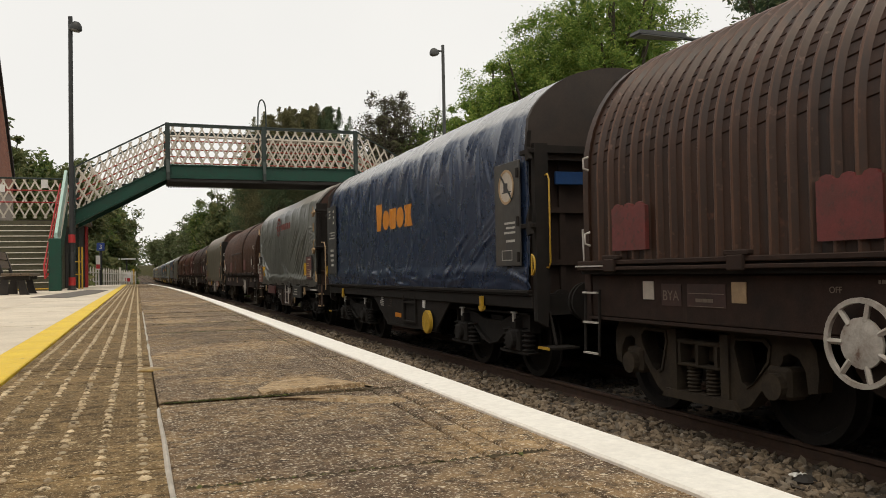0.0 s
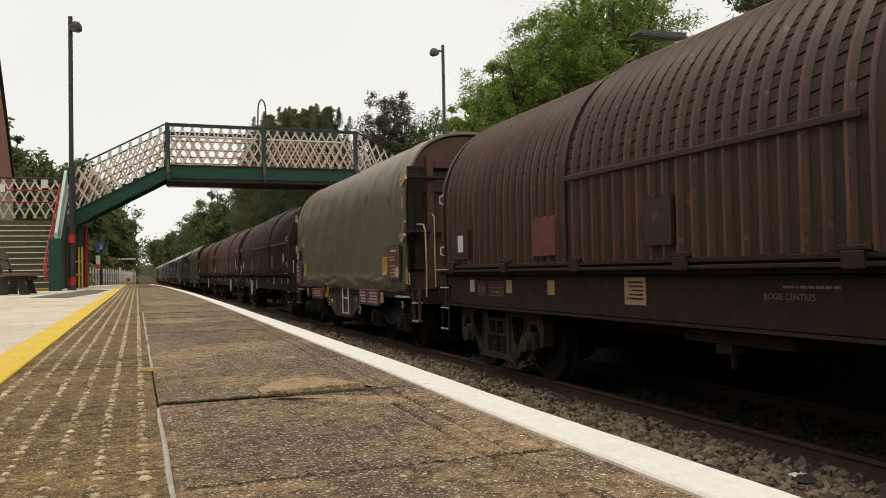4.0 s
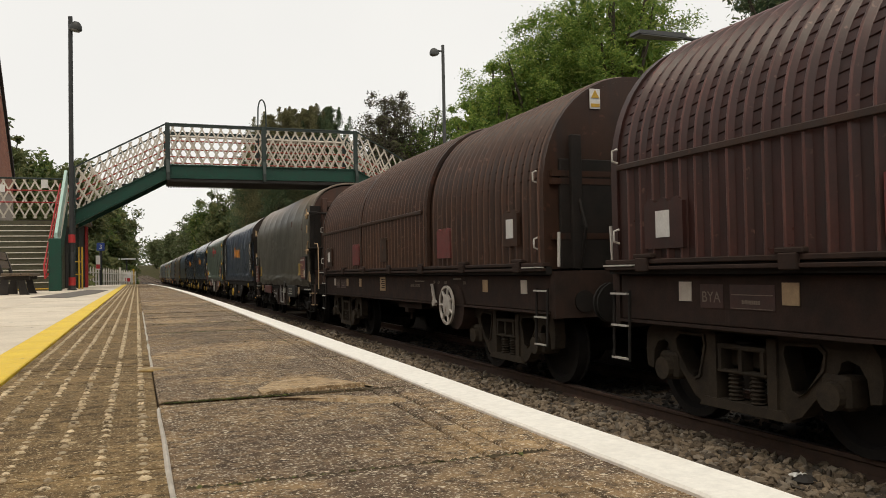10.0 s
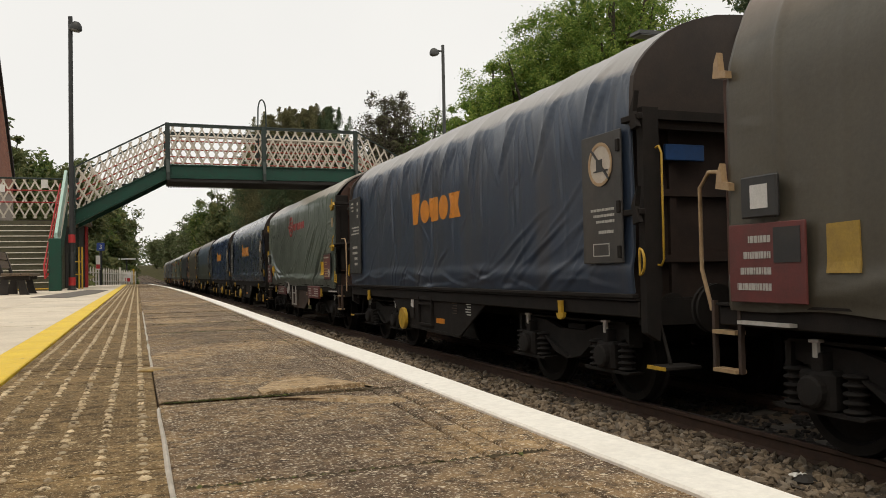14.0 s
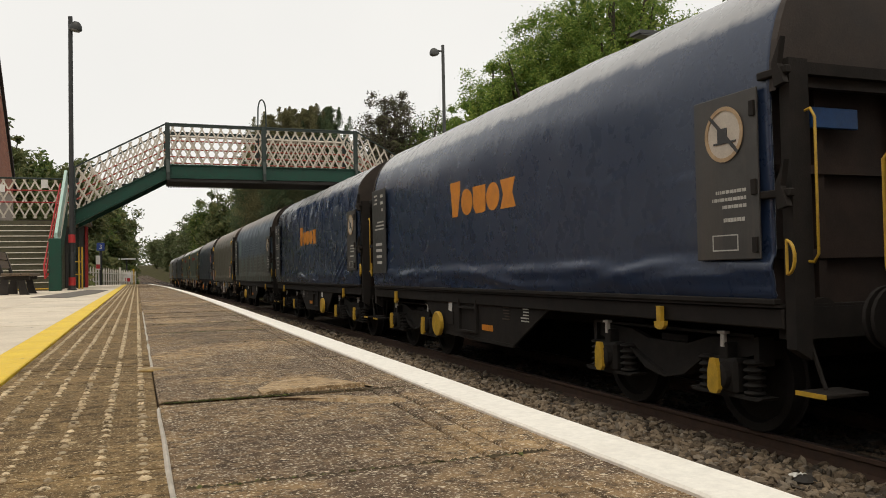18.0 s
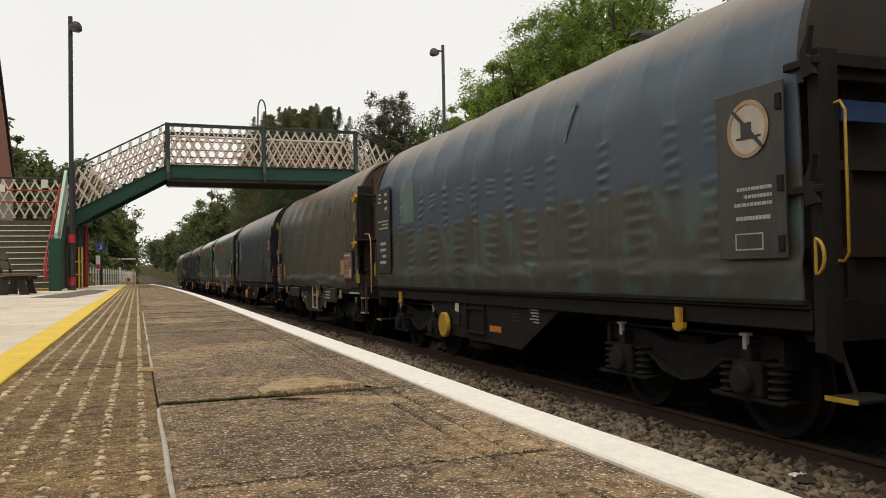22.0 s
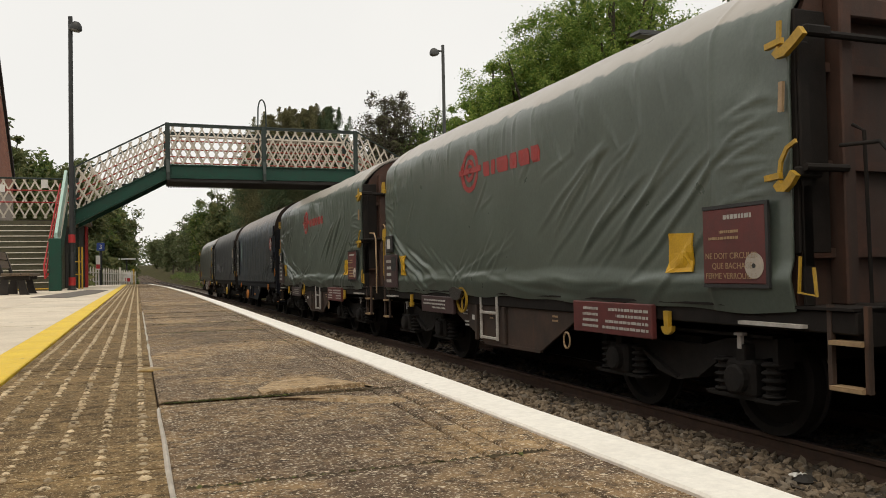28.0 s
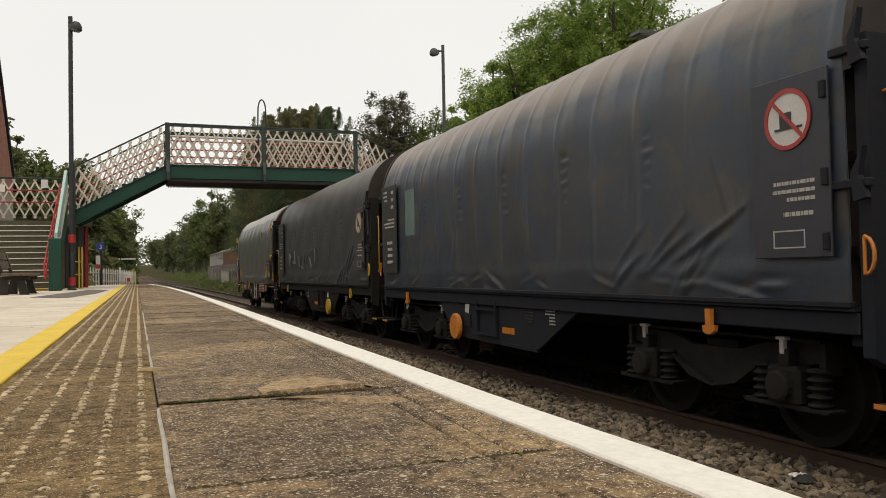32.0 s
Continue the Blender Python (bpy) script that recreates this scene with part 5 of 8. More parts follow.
# Crest colours mix rubbed paint with sky light painted onto the rib tops.
CREST_BROWN = surface("rubbed_lit_bauxite_crest", (0.1330, 0.0638, 0.0367), (0.0836, 0.0420, 0.0255), 0.35, scale=4, bump=0.15, fine=40, streak=((0.07, 0.04, 0.03), 7.0, 0.5, 0.66), spec=0.4, vary=0.15)
CREST_RED = surface("rubbed_lit_red_crest", (0.1520, 0.0589, 0.0466), (0.0902, 0.0399, 0.0333), 0.35, scale=4, bump=0.15, fine=40, streak=((0.07, 0.034, 0.028), 7.0, 0.5, 0.66), spec=0.4, vary=0.15)
CREST_DARK = surface("rubbed_lit_sooty_crest", (0.105, 0.064, 0.048), (0.062, 0.040, 0.031), 0.38, scale=4, bump=0.15, fine=40, streak=((0.045, 0.031, 0.025), 7.0, 0.48, 0.64), spec=0.4, vary=0.15)
CREST_OF = {HOOD_BROWN.name: CREST_BROWN, HOOD_RED.name: CREST_RED, HOOD_DARK.name: CREST_DARK}
RIB_OF = {HOOD_BROWN.name: RIB_BROWN, HOOD_RED.name: RIB_RED, HOOD_DARK.name: RIB_DARK}
RED_PATCH = surface("faded_red_panel", (0.19, 0.034, 0.032), (0.12, 0.032, 0.027), 0.6, scale=5, spots=(0.08, 0.03, 0.025), spot_scale=14, spot_at=(0.55, 0.7))
MAROON = surface("maroon_plate", (0.165, 0.038, 0.034), (0.125, 0.038, 0.034), 0.5, scale=6, bump=0.06)
FADED_PLATE = surface("worn_pinkish_plate", (0.33, 0.20, 0.155), (0.20, 0.075, 0.06), 0.6, scale=5, bump=0.1, stretch=(1, 0.5, 3), mix=(0.45, 0.58))
NAVY_PLATE = surface("navy_steel_plate", (0.030, 0.034, 0.048), (0.040, 0.041, 0.048), 0.45, scale=4, bump=0.06)
NEAR_PLATE = surface("weathered_grey_plate", (0.060, 0.056, 0.050), (0.042, 0.039, 0.036), 0.5, scale=4, bump=0.06, streak=((0.075, 0.062, 0.05), 4.0, 0.55, 0.75))
BLACK_PLATE = surface("black_data_plate", (0.026, 0.027, 0.028), (0.038, 0.036, 0.033), 0.5, scale=5, bump=0.06)
LETTER_WHITE = surface("white_lettering", (0.55, 0.53, 0.48), (0.44, 0.42, 0.38), 0.6, scale=20, bump=0)
FAINT_TAN = surface("faint_tan_lettering", (0.24, 0.19, 0.14), (0.16, 0.12, 0.09), 0.7, scale=20, bump=0)
CODE_PANEL = surface("sooty_maroon_panel", (0.072, 0.030, 0.022), (0.046, 0.024, 0.018), 0.65, scale=6, bump=0.06)
PLUM = surface("dark_plum_plate", (0.080, 0.042, 0.042), (0.062, 0.038, 0.036), 0.5, scale=6, bump=0.06)
LETTER_ORANGE = surface("orange_lettering", (0.72, 0.26, 0.012), (0.58, 0.20, 0.015), 0.55, scale=6, bump=0.06)
FAINT_RED = surface("washed_out_red_mark", (0.32, 0.07, 0.055), (0.24, 0.075, 0.06), 0.6, scale=6, bump=0.06)
LETTER_RED = surface("red_lettering", (0.42, 0.040, 0.036), (0.32, 0.045, 0.040), 0.55, scale=6, bump=0.06)
YELLOW_TARP = surface("yellow_patch", (0.72, 0.42, 0.012), (0.6, 0.34, 0.014), 0.5, scale=4, bump=0.08)
DULL_YELLOW = surface("faded_yellow_patch", (0.46, 0.30, 0.05), (0.34, 0.22, 0.05), 0.6, scale=7, bump=0.1)
HANDLE_YELLOW = surface("yellow_handle_paint", (0.58, 0.35, 0.03), (0.42, 0.26, 0.03), 0.45, scale=12, bump=0.05)
HANDLE_ORANGE = surface("orange_handle_paint", (0.70, 0.25, 0.03), (0.55, 0.19, 0.03), 0.45, scale=12, bump=0.05)
HANDLE_TAN = surface("faded_handle_paint", (0.48, 0.33, 0.18), (0.36, 0.24, 0.13), 0.5, scale=12, bump=0.05)
HANDLE_WHITE = surface("white_handle_paint", (0.62, 0.59, 0.54), (0.46, 0.42, 0.37), 0.5, scale=12, bump=0.05)
PALE_RING = surface("pale_disc", (0.60, 0.53, 0.44), (0.5, 0.43, 0.35), 0.5, scale=8, bump=0)
SIGN_RED = surface("sign_ring_red", (0.45, 0.04, 0.035), (0.36, 0.05, 0.04), 0.5, scale=8, bump=0)
WHEEL_WHITE = surface("white_brake_wheel", (0.56, 0.52, 0.46), (0.36, 0.31, 0.26), 0.6, scale=7, bump=0.1, spots=(0.16, 0.10, 0.07), spot_scale=11, spot_at=(0.62, 0.74))


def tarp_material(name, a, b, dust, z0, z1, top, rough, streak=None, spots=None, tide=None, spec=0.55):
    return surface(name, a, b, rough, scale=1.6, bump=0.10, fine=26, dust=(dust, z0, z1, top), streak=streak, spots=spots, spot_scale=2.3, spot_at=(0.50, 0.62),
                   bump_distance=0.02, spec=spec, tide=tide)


# Pale shoulder band: dust, with the sky's sheen put into the same colour.
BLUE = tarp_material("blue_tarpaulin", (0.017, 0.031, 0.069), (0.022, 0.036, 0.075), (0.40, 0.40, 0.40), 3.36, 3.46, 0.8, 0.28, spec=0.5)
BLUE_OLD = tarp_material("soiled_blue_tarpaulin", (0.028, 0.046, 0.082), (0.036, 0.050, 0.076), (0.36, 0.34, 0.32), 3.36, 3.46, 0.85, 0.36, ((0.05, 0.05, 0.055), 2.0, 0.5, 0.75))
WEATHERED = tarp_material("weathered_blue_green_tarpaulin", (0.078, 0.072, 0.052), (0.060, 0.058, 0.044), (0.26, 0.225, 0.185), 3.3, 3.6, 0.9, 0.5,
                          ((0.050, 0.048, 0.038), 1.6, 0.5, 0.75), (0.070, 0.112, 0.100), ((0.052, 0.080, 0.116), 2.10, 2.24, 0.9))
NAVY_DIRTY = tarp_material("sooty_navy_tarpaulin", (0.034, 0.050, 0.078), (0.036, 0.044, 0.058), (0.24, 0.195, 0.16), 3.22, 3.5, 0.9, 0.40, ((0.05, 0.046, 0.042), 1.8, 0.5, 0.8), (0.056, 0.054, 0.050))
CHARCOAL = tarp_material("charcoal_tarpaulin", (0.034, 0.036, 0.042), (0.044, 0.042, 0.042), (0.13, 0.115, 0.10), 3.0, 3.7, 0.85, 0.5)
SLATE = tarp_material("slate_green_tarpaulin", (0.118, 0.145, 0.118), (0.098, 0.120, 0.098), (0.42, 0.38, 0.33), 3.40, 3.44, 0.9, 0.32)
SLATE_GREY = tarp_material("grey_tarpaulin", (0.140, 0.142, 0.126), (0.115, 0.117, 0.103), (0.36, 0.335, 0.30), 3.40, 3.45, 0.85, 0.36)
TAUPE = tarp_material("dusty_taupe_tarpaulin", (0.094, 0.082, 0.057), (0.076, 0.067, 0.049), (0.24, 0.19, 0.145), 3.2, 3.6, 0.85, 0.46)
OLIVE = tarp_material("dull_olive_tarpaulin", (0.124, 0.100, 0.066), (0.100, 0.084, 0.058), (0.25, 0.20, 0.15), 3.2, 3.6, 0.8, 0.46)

CACHE = {}


def put(name, key, make, material, parent, at=None, label="", smooth=0):
    """A part whose mesh is made once and shared by all the wagons."""
    k = (key, material.name)
    if k not in CACHE:
        CACHE[k] = make().mesh(name, material, smooth)
    return part(name, CACHE[k], material, parent, label, at)


def arch(half, z0, z1, power, n):
    """The upper outline, from the camera's side over the top to the far side."""
    out = []
    for i in range(n + 1):
        a = math.pi * i / n
        c, s = math.cos(a), math.sin(a)
        out.append((-half * math.copysign(abs(c) ** (2 / power), c), z0 + (z1 - z0) * abs(s) ** (2 / power)))
    return out


def folds(style, ya, yb, rng, gather=1.6):
    """Fold lines on a tarpaulin: (y, z, angle, length, width, height)."""
    out = []
    L = yb - ya
    if style == "taut":
        for k in range(26):
            out.append((rng.uniform(ya, yb), rng.uniform(1.16, 1.48), rng.uniform(-0.07, 0.07), rng.uniform(0.5, 2.0), 0.04, rng.uniform(0.005, 0.015)))
        for k in range(16):
            out.append((rng.uniform(ya, yb), rng.uniform(1.6, 3.2), rng.uniform(-0.3, 0.3), rng.uniform(0.15, 0.4), 0.03, rng.uniform(0.004, 0.010)))
    elif style == "crumpled":
        # folds fall from each hoop at the shoulder; tension lines run up to the near plate; a wrinkled hem
        y = ya + 0.45
        while y < yb - 0.2:
            for m in (-1, 1):
                for j in range(2):
                    out.append((y + m * (0.16 + 0.16 * j), rng.uniform(2.95, 3.3), 1.571 + m * rng.uniform(0.30, 0.7), rng.uniform(0.3, 0.6), 0.040, rng.uniform(0.014, 0.030)))
            out.append((y + rng.uniform(-0.05, 0.05), rng.uniform(2.55, 2.95), 1.571 + rng.uniform(-0.16, 0.16), rng.uniform(0.5, 1.1), 0.035, rng.uniform(0.010, 0.022)))
            for j in range(2):
                out.append((y + rng.uniform(-0.45, 0.45), rng.uniform(2.3, 2.9), 1.571 + rng.uniform(-0.5, 0.5), rng.uniform(0.2, 0.5), 0.028, rng.uniform(0.002, 0.008)))
            y += 1.05
        for k in range(26):
            out.append((rng.uniform(ya, yb), rng.uniform(1.17, 1.36), rng.uniform(-0.18, 0.28), rng.uniform(0.25, 0.7), 0.032, rng.uniform(0.006, 0.014)))
        for k in range(9):
            out.append((ya + 1.6 + rng.uniform(-0.7, 0.9), 1.36 + 0.085 * k + rng.uniform(-0.04, 0.04), 2.72 + rng.uniform(-0.12, 0.12), rng.uniform(0.5, 1.2), 0.030, rng.uniform(0.007, 0.016)))
        for k in range(18):
            t = rng.random()
            out.append((ya + 0.4 + L * 0.8 * t, rng.uniform(1.3, 1.9), 2.35 + rng.uniform(-0.3, 0.3), rng.uniform(0.25, 0.7), 0.03, rng.uniform(0.003, 0.009)))
        for k in range(16):
            out.append((rng.uniform(ya, yb), rng.uniform(1.6, 2.9), rng.uniform(0, 3.1), rng.uniform(0.15, 0.4), 0.03, rng.uniform(0.004, 0.010)))
    elif style == "sagging":
        # long tension lines rise from the hem to the near seam; fans at the far corners; a gathered middle and a rolled hem
        for k in range(11):
            d = (k - 4) * 0.20 + rng.uniform(-0.06, 0.06)
            out.append((ya + 2.0 + d + rng.uniform(-0.2, 0.2), 1.95 + rng.uniform(-0.25, 0.25) + 0.35 * d, 2.56 + rng.uniform(-0.10, 0.10), rng.uniform(0.6, 1.3), 0.034, rng.uniform(0.010, 0.024)))
        for k in range(15):
            t = rng.random()
            out.append((yb - 0.75 - 1.4 * t, 1.95 - 0.40 * t - rng.uniform(0, 0.35), 0.30 + 0.40 * (1 - t) + rng.uniform(-0.1, 0.1), rng.uniform(0.5, 1.2), 0.032, rng.uniform(0.014, 0.028)))
        for k in range(14):
            out.append((yb - 0.5 - rng.uniform(0, 0.9), rng.uniform(2.6, 3.2), -0.10 + rng.uniform(-0.25, 0.2), rng.uniform(0.3, 0.9), 0.03, rng.uniform(0.006, 0.015)))
        for k in range(20):
            out.append((yb - rng.uniform(0.1, 0.5), rng.uniform(1.9, 3.3), rng.uniform(0.1, 0.6), 0.25, 0.026, rng.uniform(0.005, 0.012)))
        for k in range(20):
            d = rng.uniform(-1.6, 1.6)
            out.append((gather + d, 1.36 + 0.30 * abs(d) * rng.uniform(0.3, 1.0), math.copysign(0.55, d) + rng.uniform(-0.3, 0.3), rng.uniform(0.2, 0.6), 0.024, rng.uniform(0.004, 0.011)))
        for k in range(20):
            out.append((rng.uniform(ya, yb), rng.uniform(1.18, 1.34), rng.uniform(-0.12, 0.12), rng.uniform(0.5, 1.5), 0.032, rng.uniform(0.004, 0.010)))
        # crumpled strip between the seam and the near end
        for k in range(17):
            out.append((ya + 0.42 + rng.uniform(-0.08, 0.08), 1.95 + k * 0.088, rng.uniform(-0.30, 0.30), rng.uniform(0.3, 0.45), 0.024, rng.uniform(0.007, 0.015)))
        # slack drapes under the shoulder
        for k in range(26):
            out.append((ya + 1.0 + (L - 1.6) * (k + rng.random()) / 26, rng.uniform(2.85, 3.28), 1.25 + rng.uniform(-0.45, 0.30), rng.uniform(0.22, 0.55), 0.030, rng.uniform(0.005, 0.015)))
        for k in range(14):
            out.append((ya + 1.0 + rng.uniform(0, L - 2.0), rng.uniform(2.2, 2.9), rng.uniform(2.2, 2.9), rng.uniform(0.2, 0.5), 0.026, rng.uniform(0.004, 0.010)))
    elif style == "hooped":
        for k in range(30):
            out.append((rng.uniform(ya, yb), rng.uniform(1.15, 1.30), rng.uniform(-0.14, 0.14), rng.uniform(0.5, 1.6), 0.04, rng.uniform(0.004, 0.013)))
        for k in range(24):
            out.append((rng.uniform(ya, yb), rng.uniform(2.0, 3.4), rng.uniform(-0.2, 0.2), rng.uniform(0.1, 0.3), 0.03, rng.uniform(0.004, 0.012)))
    elif style == "beaded":
        y, k = ya + 0.69, 0
        while y < yb:
            if k % 2 == 0:
                for j in range(9):
                    out.append((y + rng.uniform(-0.02, 0.02), 2.15 + j * 0.115, rng.uniform(-0.15, 0.15), rng.uniform(0.06, 0.13), 0.024, rng.uniform(0.003, 0.011)))
            y, k = y + 0.78, k + 1
        for k in range(9):
            out.append((ya + 1.9 + rng.uniform(-0.5, 0.7), 1.30 + 0.05 * k, 2.5 + rng.uniform(-0.25, 0.25), rng.uniform(0.25, 0.8), 0.034, rng.uniform(0.008, 0.020)))
        for k in range(20):
            out.append((rng.uniform(ya, yb), rng.uniform(1.16, 1.32), rng.uniform(-0.35, 0.35), rng.uniform(0.15, 0.5), 0.03, rng.uniform(0.005, 0.013)))
        for k in range(12):
            out.append((rng.uniform(ya, yb), rng.uniform(1.5, 2.8), rng.uniform(1.2, 2.0), rng.uniform(0.2, 0.6), 0.04, rng.uniform(0.003, 0.008)))
    elif style == "battered":
        hoop = 1.13
        y = 0.56 - 5 * 1.13
        while y < yb:
            for j in range(10):
                out.append((y + rng.uniform(-0.02, 0.02), 2.1 + j * 0.115, rng.uniform(-0.12, 0.12), 0.14, 0.024, rng.uniform(0.006, 0.015)))
            for j in range(7):
                out.append((y + 0.56 + rng.uniform(-0.03, 0.03), 1.35 + j * 0.13, rng.uniform(-0.1, 0.1), 0.24, 0.024, rng.uniform(0.005, 0.012)))
            if rng.random() < 0.6:
                for j in range(3):
                    out.append((y + 0.56, 2.45 + j * 0.08, rng.uniform(-0.1, 0.1), 0.18, 0.026, rng.uniform(0.008, 0.016)))
            y += hoop
    return out


COVER = {}


def on_cover(poly, lift=0.003):
    """A flat cloth shape that lies on the cover made last; poly holds (y, z)."""
    def at(y, z):
        i = int(np.argmin(np.abs(COVER["y"] - y)))
        j = int(np.argmin(np.abs(COVER["z"][i] - z)))
        return float(COVER["x"][max(i - 1, 0):i + 2, max(j - 1, 0):j + 2].min())
    fine = []
    for a, b in zip(poly, poly[1:] + poly[:1]):
        k = max(1, int(math.hypot(b[0] - a[0], b[1] - a[1]) / 0.08))
        fine += [(a[0] + (b[0] - a[0]) * t / k, a[1] + (b[1] - a[1]) * t / k) for t in range(k)]
    cy, cz = sum(p[0] for p in fine) / len(fine), sum(p[1] for p in fine) / len(fine)
    area = sum(p[0] * q[1] - q[0] * p[1] for p, q in zip(fine, fine[1:] + fine[:1]))
    if area > 0:
        fine.reverse()
    n = len(fine)
    rings = [[(cy + (p[0] - cy) * q, cz + (p[1] - cz) * q) for p in fine] for q in (1.0, 0.78, 0.55, 0.3)]
    vs = [(at(*p) - lift, *p) for r in rings for p in r] + [(at(cy, cz) - lift, cy, cz)] + [(at(*p) + 0.004, *p) for p in fine]
    fs = []
    for i in range(n):
        k = (i + 1) % n
        for r in range(3):
            fs.append((r * n + i, r * n + k, r * n + n + k, r * n + n + i))
        fs += [(3 * n + i, 3 * n + k, 4 * n), (i, 4 * n + 1 + i, 4 * n + 1 + k, k)]
    return Build().add(vs, fs)


def shouldered(half, z0, n):
    """A cover with a soft crease along its shoulder, where the side meets the sloping roof."""
    line = [(-half, z0), (-half + 0.008, 3.05), (-half + 0.022, 3.25), (-1.262, 3.375), (-1.14, 3.52), (-0.99, 3.66), (-0.82, 3.775), (-0.58, 3.875), (-0.3, 3.945), (0.0, 3.97)]
    line += [(-x, z) for x, z in line[-2::-1]]
    run = np.concatenate([[0], np.cumsum([math.hypot(b[0] - a[0], b[1] - a[1]) for a, b in zip(line, line[1:])])])
    at = np.linspace(0, run[-1], n + 1)
    return list(zip(np.interp(at, run, [p[0] for p in line]).tolist(), np.interp(at, run, [p[1] for p in line]).tolist()))


def tarpaulin(ya, yb, style, seed, hoop=0.0, hem=1.12, ripple=0.02, gather=1.6):
    """The stretched cover as one cloth with hoops, folds and a loose hem."""
    rng = random.Random(seed)
    half, z0, z1 = 1.32, 2.72, 3.97
    rows = 40 if style in ("hooped", "taut") else 70
    side = [(-half, hem + (z0 - hem) * i / rows) for i in range(rows)]
    prof = side + (shouldered(half, z0, 46) if style in ("sagging", "crumpled") else arch(half, z0, z1, 2.45, 46)) + [(half, z0 - (z0 - hem) * i / 5) for i in range(1, 6)]
    px, pz = np.array([p[0] for p in prof]), np.array([p[1] for p in prof])
    nx, nz = np.gradient(pz), -np.gradient(px)
    ln = np.hypot(nx, nz)
    nx, nz = -nx / ln, -nz / ln
    ny = 300 if style in ("hooped", "taut") else 480
    ys = np.linspace(ya, yb, ny)
    Y, Q = np.meshgrid(ys, np.arange(len(prof)), indexing="ij")
    Z = pz[Q]
    ARC = np.where(px[Q] < 0, Z + np.maximum(0, px[Q] + half) * 0.9, 99.0)
    D = np.zeros_like(Y)
    for y, z, a, ln_, w, h in folds(style, ya, yb, rng, gather):
        dy, dz = Y - y, ARC - z
        along = dy * math.cos(a) + dz * math.sin(a)
        across = -dy * math.sin(a) + dz * math.cos(a) - min(0.045, 0.05 * ln_) * np.sin(along / max(ln_, 0.2) * 1.8 + y) - min(0.006, 0.01 * ln_) * np.sin(along * 9.0 + 3.0 * z)
        fall = np.clip(1 - (along / ln_) ** 2, 0, 1)
        crest = np.exp(-np.abs(across) / (0.8 * w)) if h > 0.006 else np.exp(-(across / w) ** 2)
        D += 1.35 * h * fall * (crest - 0.45 * np.exp(-((across - 1.6 * w) / (1.3 * w)) ** 2))
    if hoop:
        ph = ((Y - ya + 0.3) % hoop) - hoop / 2
        D += (0.004 if hoop > 1 else 0.010) * np.exp(-(ph / 0.04) ** 2) * np.clip((Z - 1.3) / 0.4, 0, 1)
        sag = (0.050 if hoop > 1 else 0.026) * (1 - np.abs(2 * ph / hoop) ** 1.7)
        D -= sag * (np.exp(-((Z - 3.32) / 0.30) ** 2) + 0.12 * (Z > 3.32))
    f1, f2 = rng.uniform(0, 6), rng.uniform(0, 6)
    # above the hem the cloth bellies out over the frame's edge, then tucks in under it
    belly = {"crumpled": 0.022, "taut": 0.036, "battered": 0.016, "beaded": 0.008, "hooped": 0.022}.get(style, 0.036)
    roll = hem + 0.20 + 0.018 * np.sin(Y * 1.7 + f1) + 0.010 * np.sin(Y * 5.3 + f2)
    out_ = np.clip((roll + 0.15 - Z) / 0.15, 0, 1)
    in_ = np.clip((roll - Z) / (roll - hem + 0.02), 0, 1)
    D += np.where(px[Q] < 0, belly * out_ * out_ * (3 - 2 * out_) - 1.5 * belly * in_ ** 1.2, 0)
    if ripple > 0.021:
        for ym in (ya + 0.86, yb - 0.55):
            D += 0.016 * np.exp(-np.abs(Y - ym) / 0.025)
    D += 0.009 * np.sin(Y * 1.1 + f1) * np.sin(Z * 1.7 + f2) + 0.006 * np.sin(Y * 4.3 + f2 + Z) * np.sin(Z * 3.1 + f1)
    D = np.clip(D, -0.075, 0.05)
    X = px[Q] + nx[Q] * D
    Zc = Z + nz[Q] * D
    COVER["y"], COVER["x"], COVER["z"] = ys, X[:, :rows + 24], Zc[:, :rows + 24]
    low = np.clip((hem + 0.25 - Z) / 0.25, 0, 1)
    X -= np.where(px[Q] < 0, low * (0.002 + 0.007 * np.sin(Y * 7.0 + f1) * np.sin(Y * 2.3 + f2)), 0)
    Zc = Zc - low * ripple * (1 + np.sin(Y * 3.7 + f2) * np.sin(Y * 1.3 + f1))
    m = len(prof)
    v = np.stack([X, Y, Zc], -1).reshape(-1, 3)
    b = Build()
    b.v = v.tolist()
    b.f = [(j * m + i, j * m + i + 1, (j + 1) * m + i + 1, (j + 1) * m + i) for j in range(ny - 1) for i in range(m - 1)]
    # a folded-in edge gives the cloth its thickness at both ends
    for j, y in ((0, ya), (ny - 1, yb)):
        k = len(b.v)
        b.v += [(x * 0.965, y + (0.03 if j == 0 else -0.03), 2.0 + (z - 2.0) * 0.975) for x, z in zip(X[j].tolist(), Zc[j].tolist())]
        b.f += [(j * m + i, k + i, k + i + 1, j * m + i + 1) if j == 0 else (j * m + i, j * m + i + 1, k + i + 1, k + i) for i in range(m - 1)]
    return b


def text_bars(parent, x, y0, y1, z0, z1, lines, material, seed, name="lettering"):
    """Writing that cannot be read: bars of its size."""
    rng = random.Random(seed)
    b = Build()
    h = (z1 - z0) / lines
    for k in range(lines):
        z = z1 - (k + 0.5) * h
        y = y0
        end = y0 + (y1 - y0) * rng.uniform(0.55, 1.0)
        while y < end:
            w = rng.uniform(0.03, 0.11) * (y1 - y0)
            b.box(x, x + 0.003, y, min(y + w, end), z - h * 0.22, z + h * 0.22)
            y += w + 0.02 * (y1 - y0)
    return tagged(part(name, b, material, parent), kind="stuff")


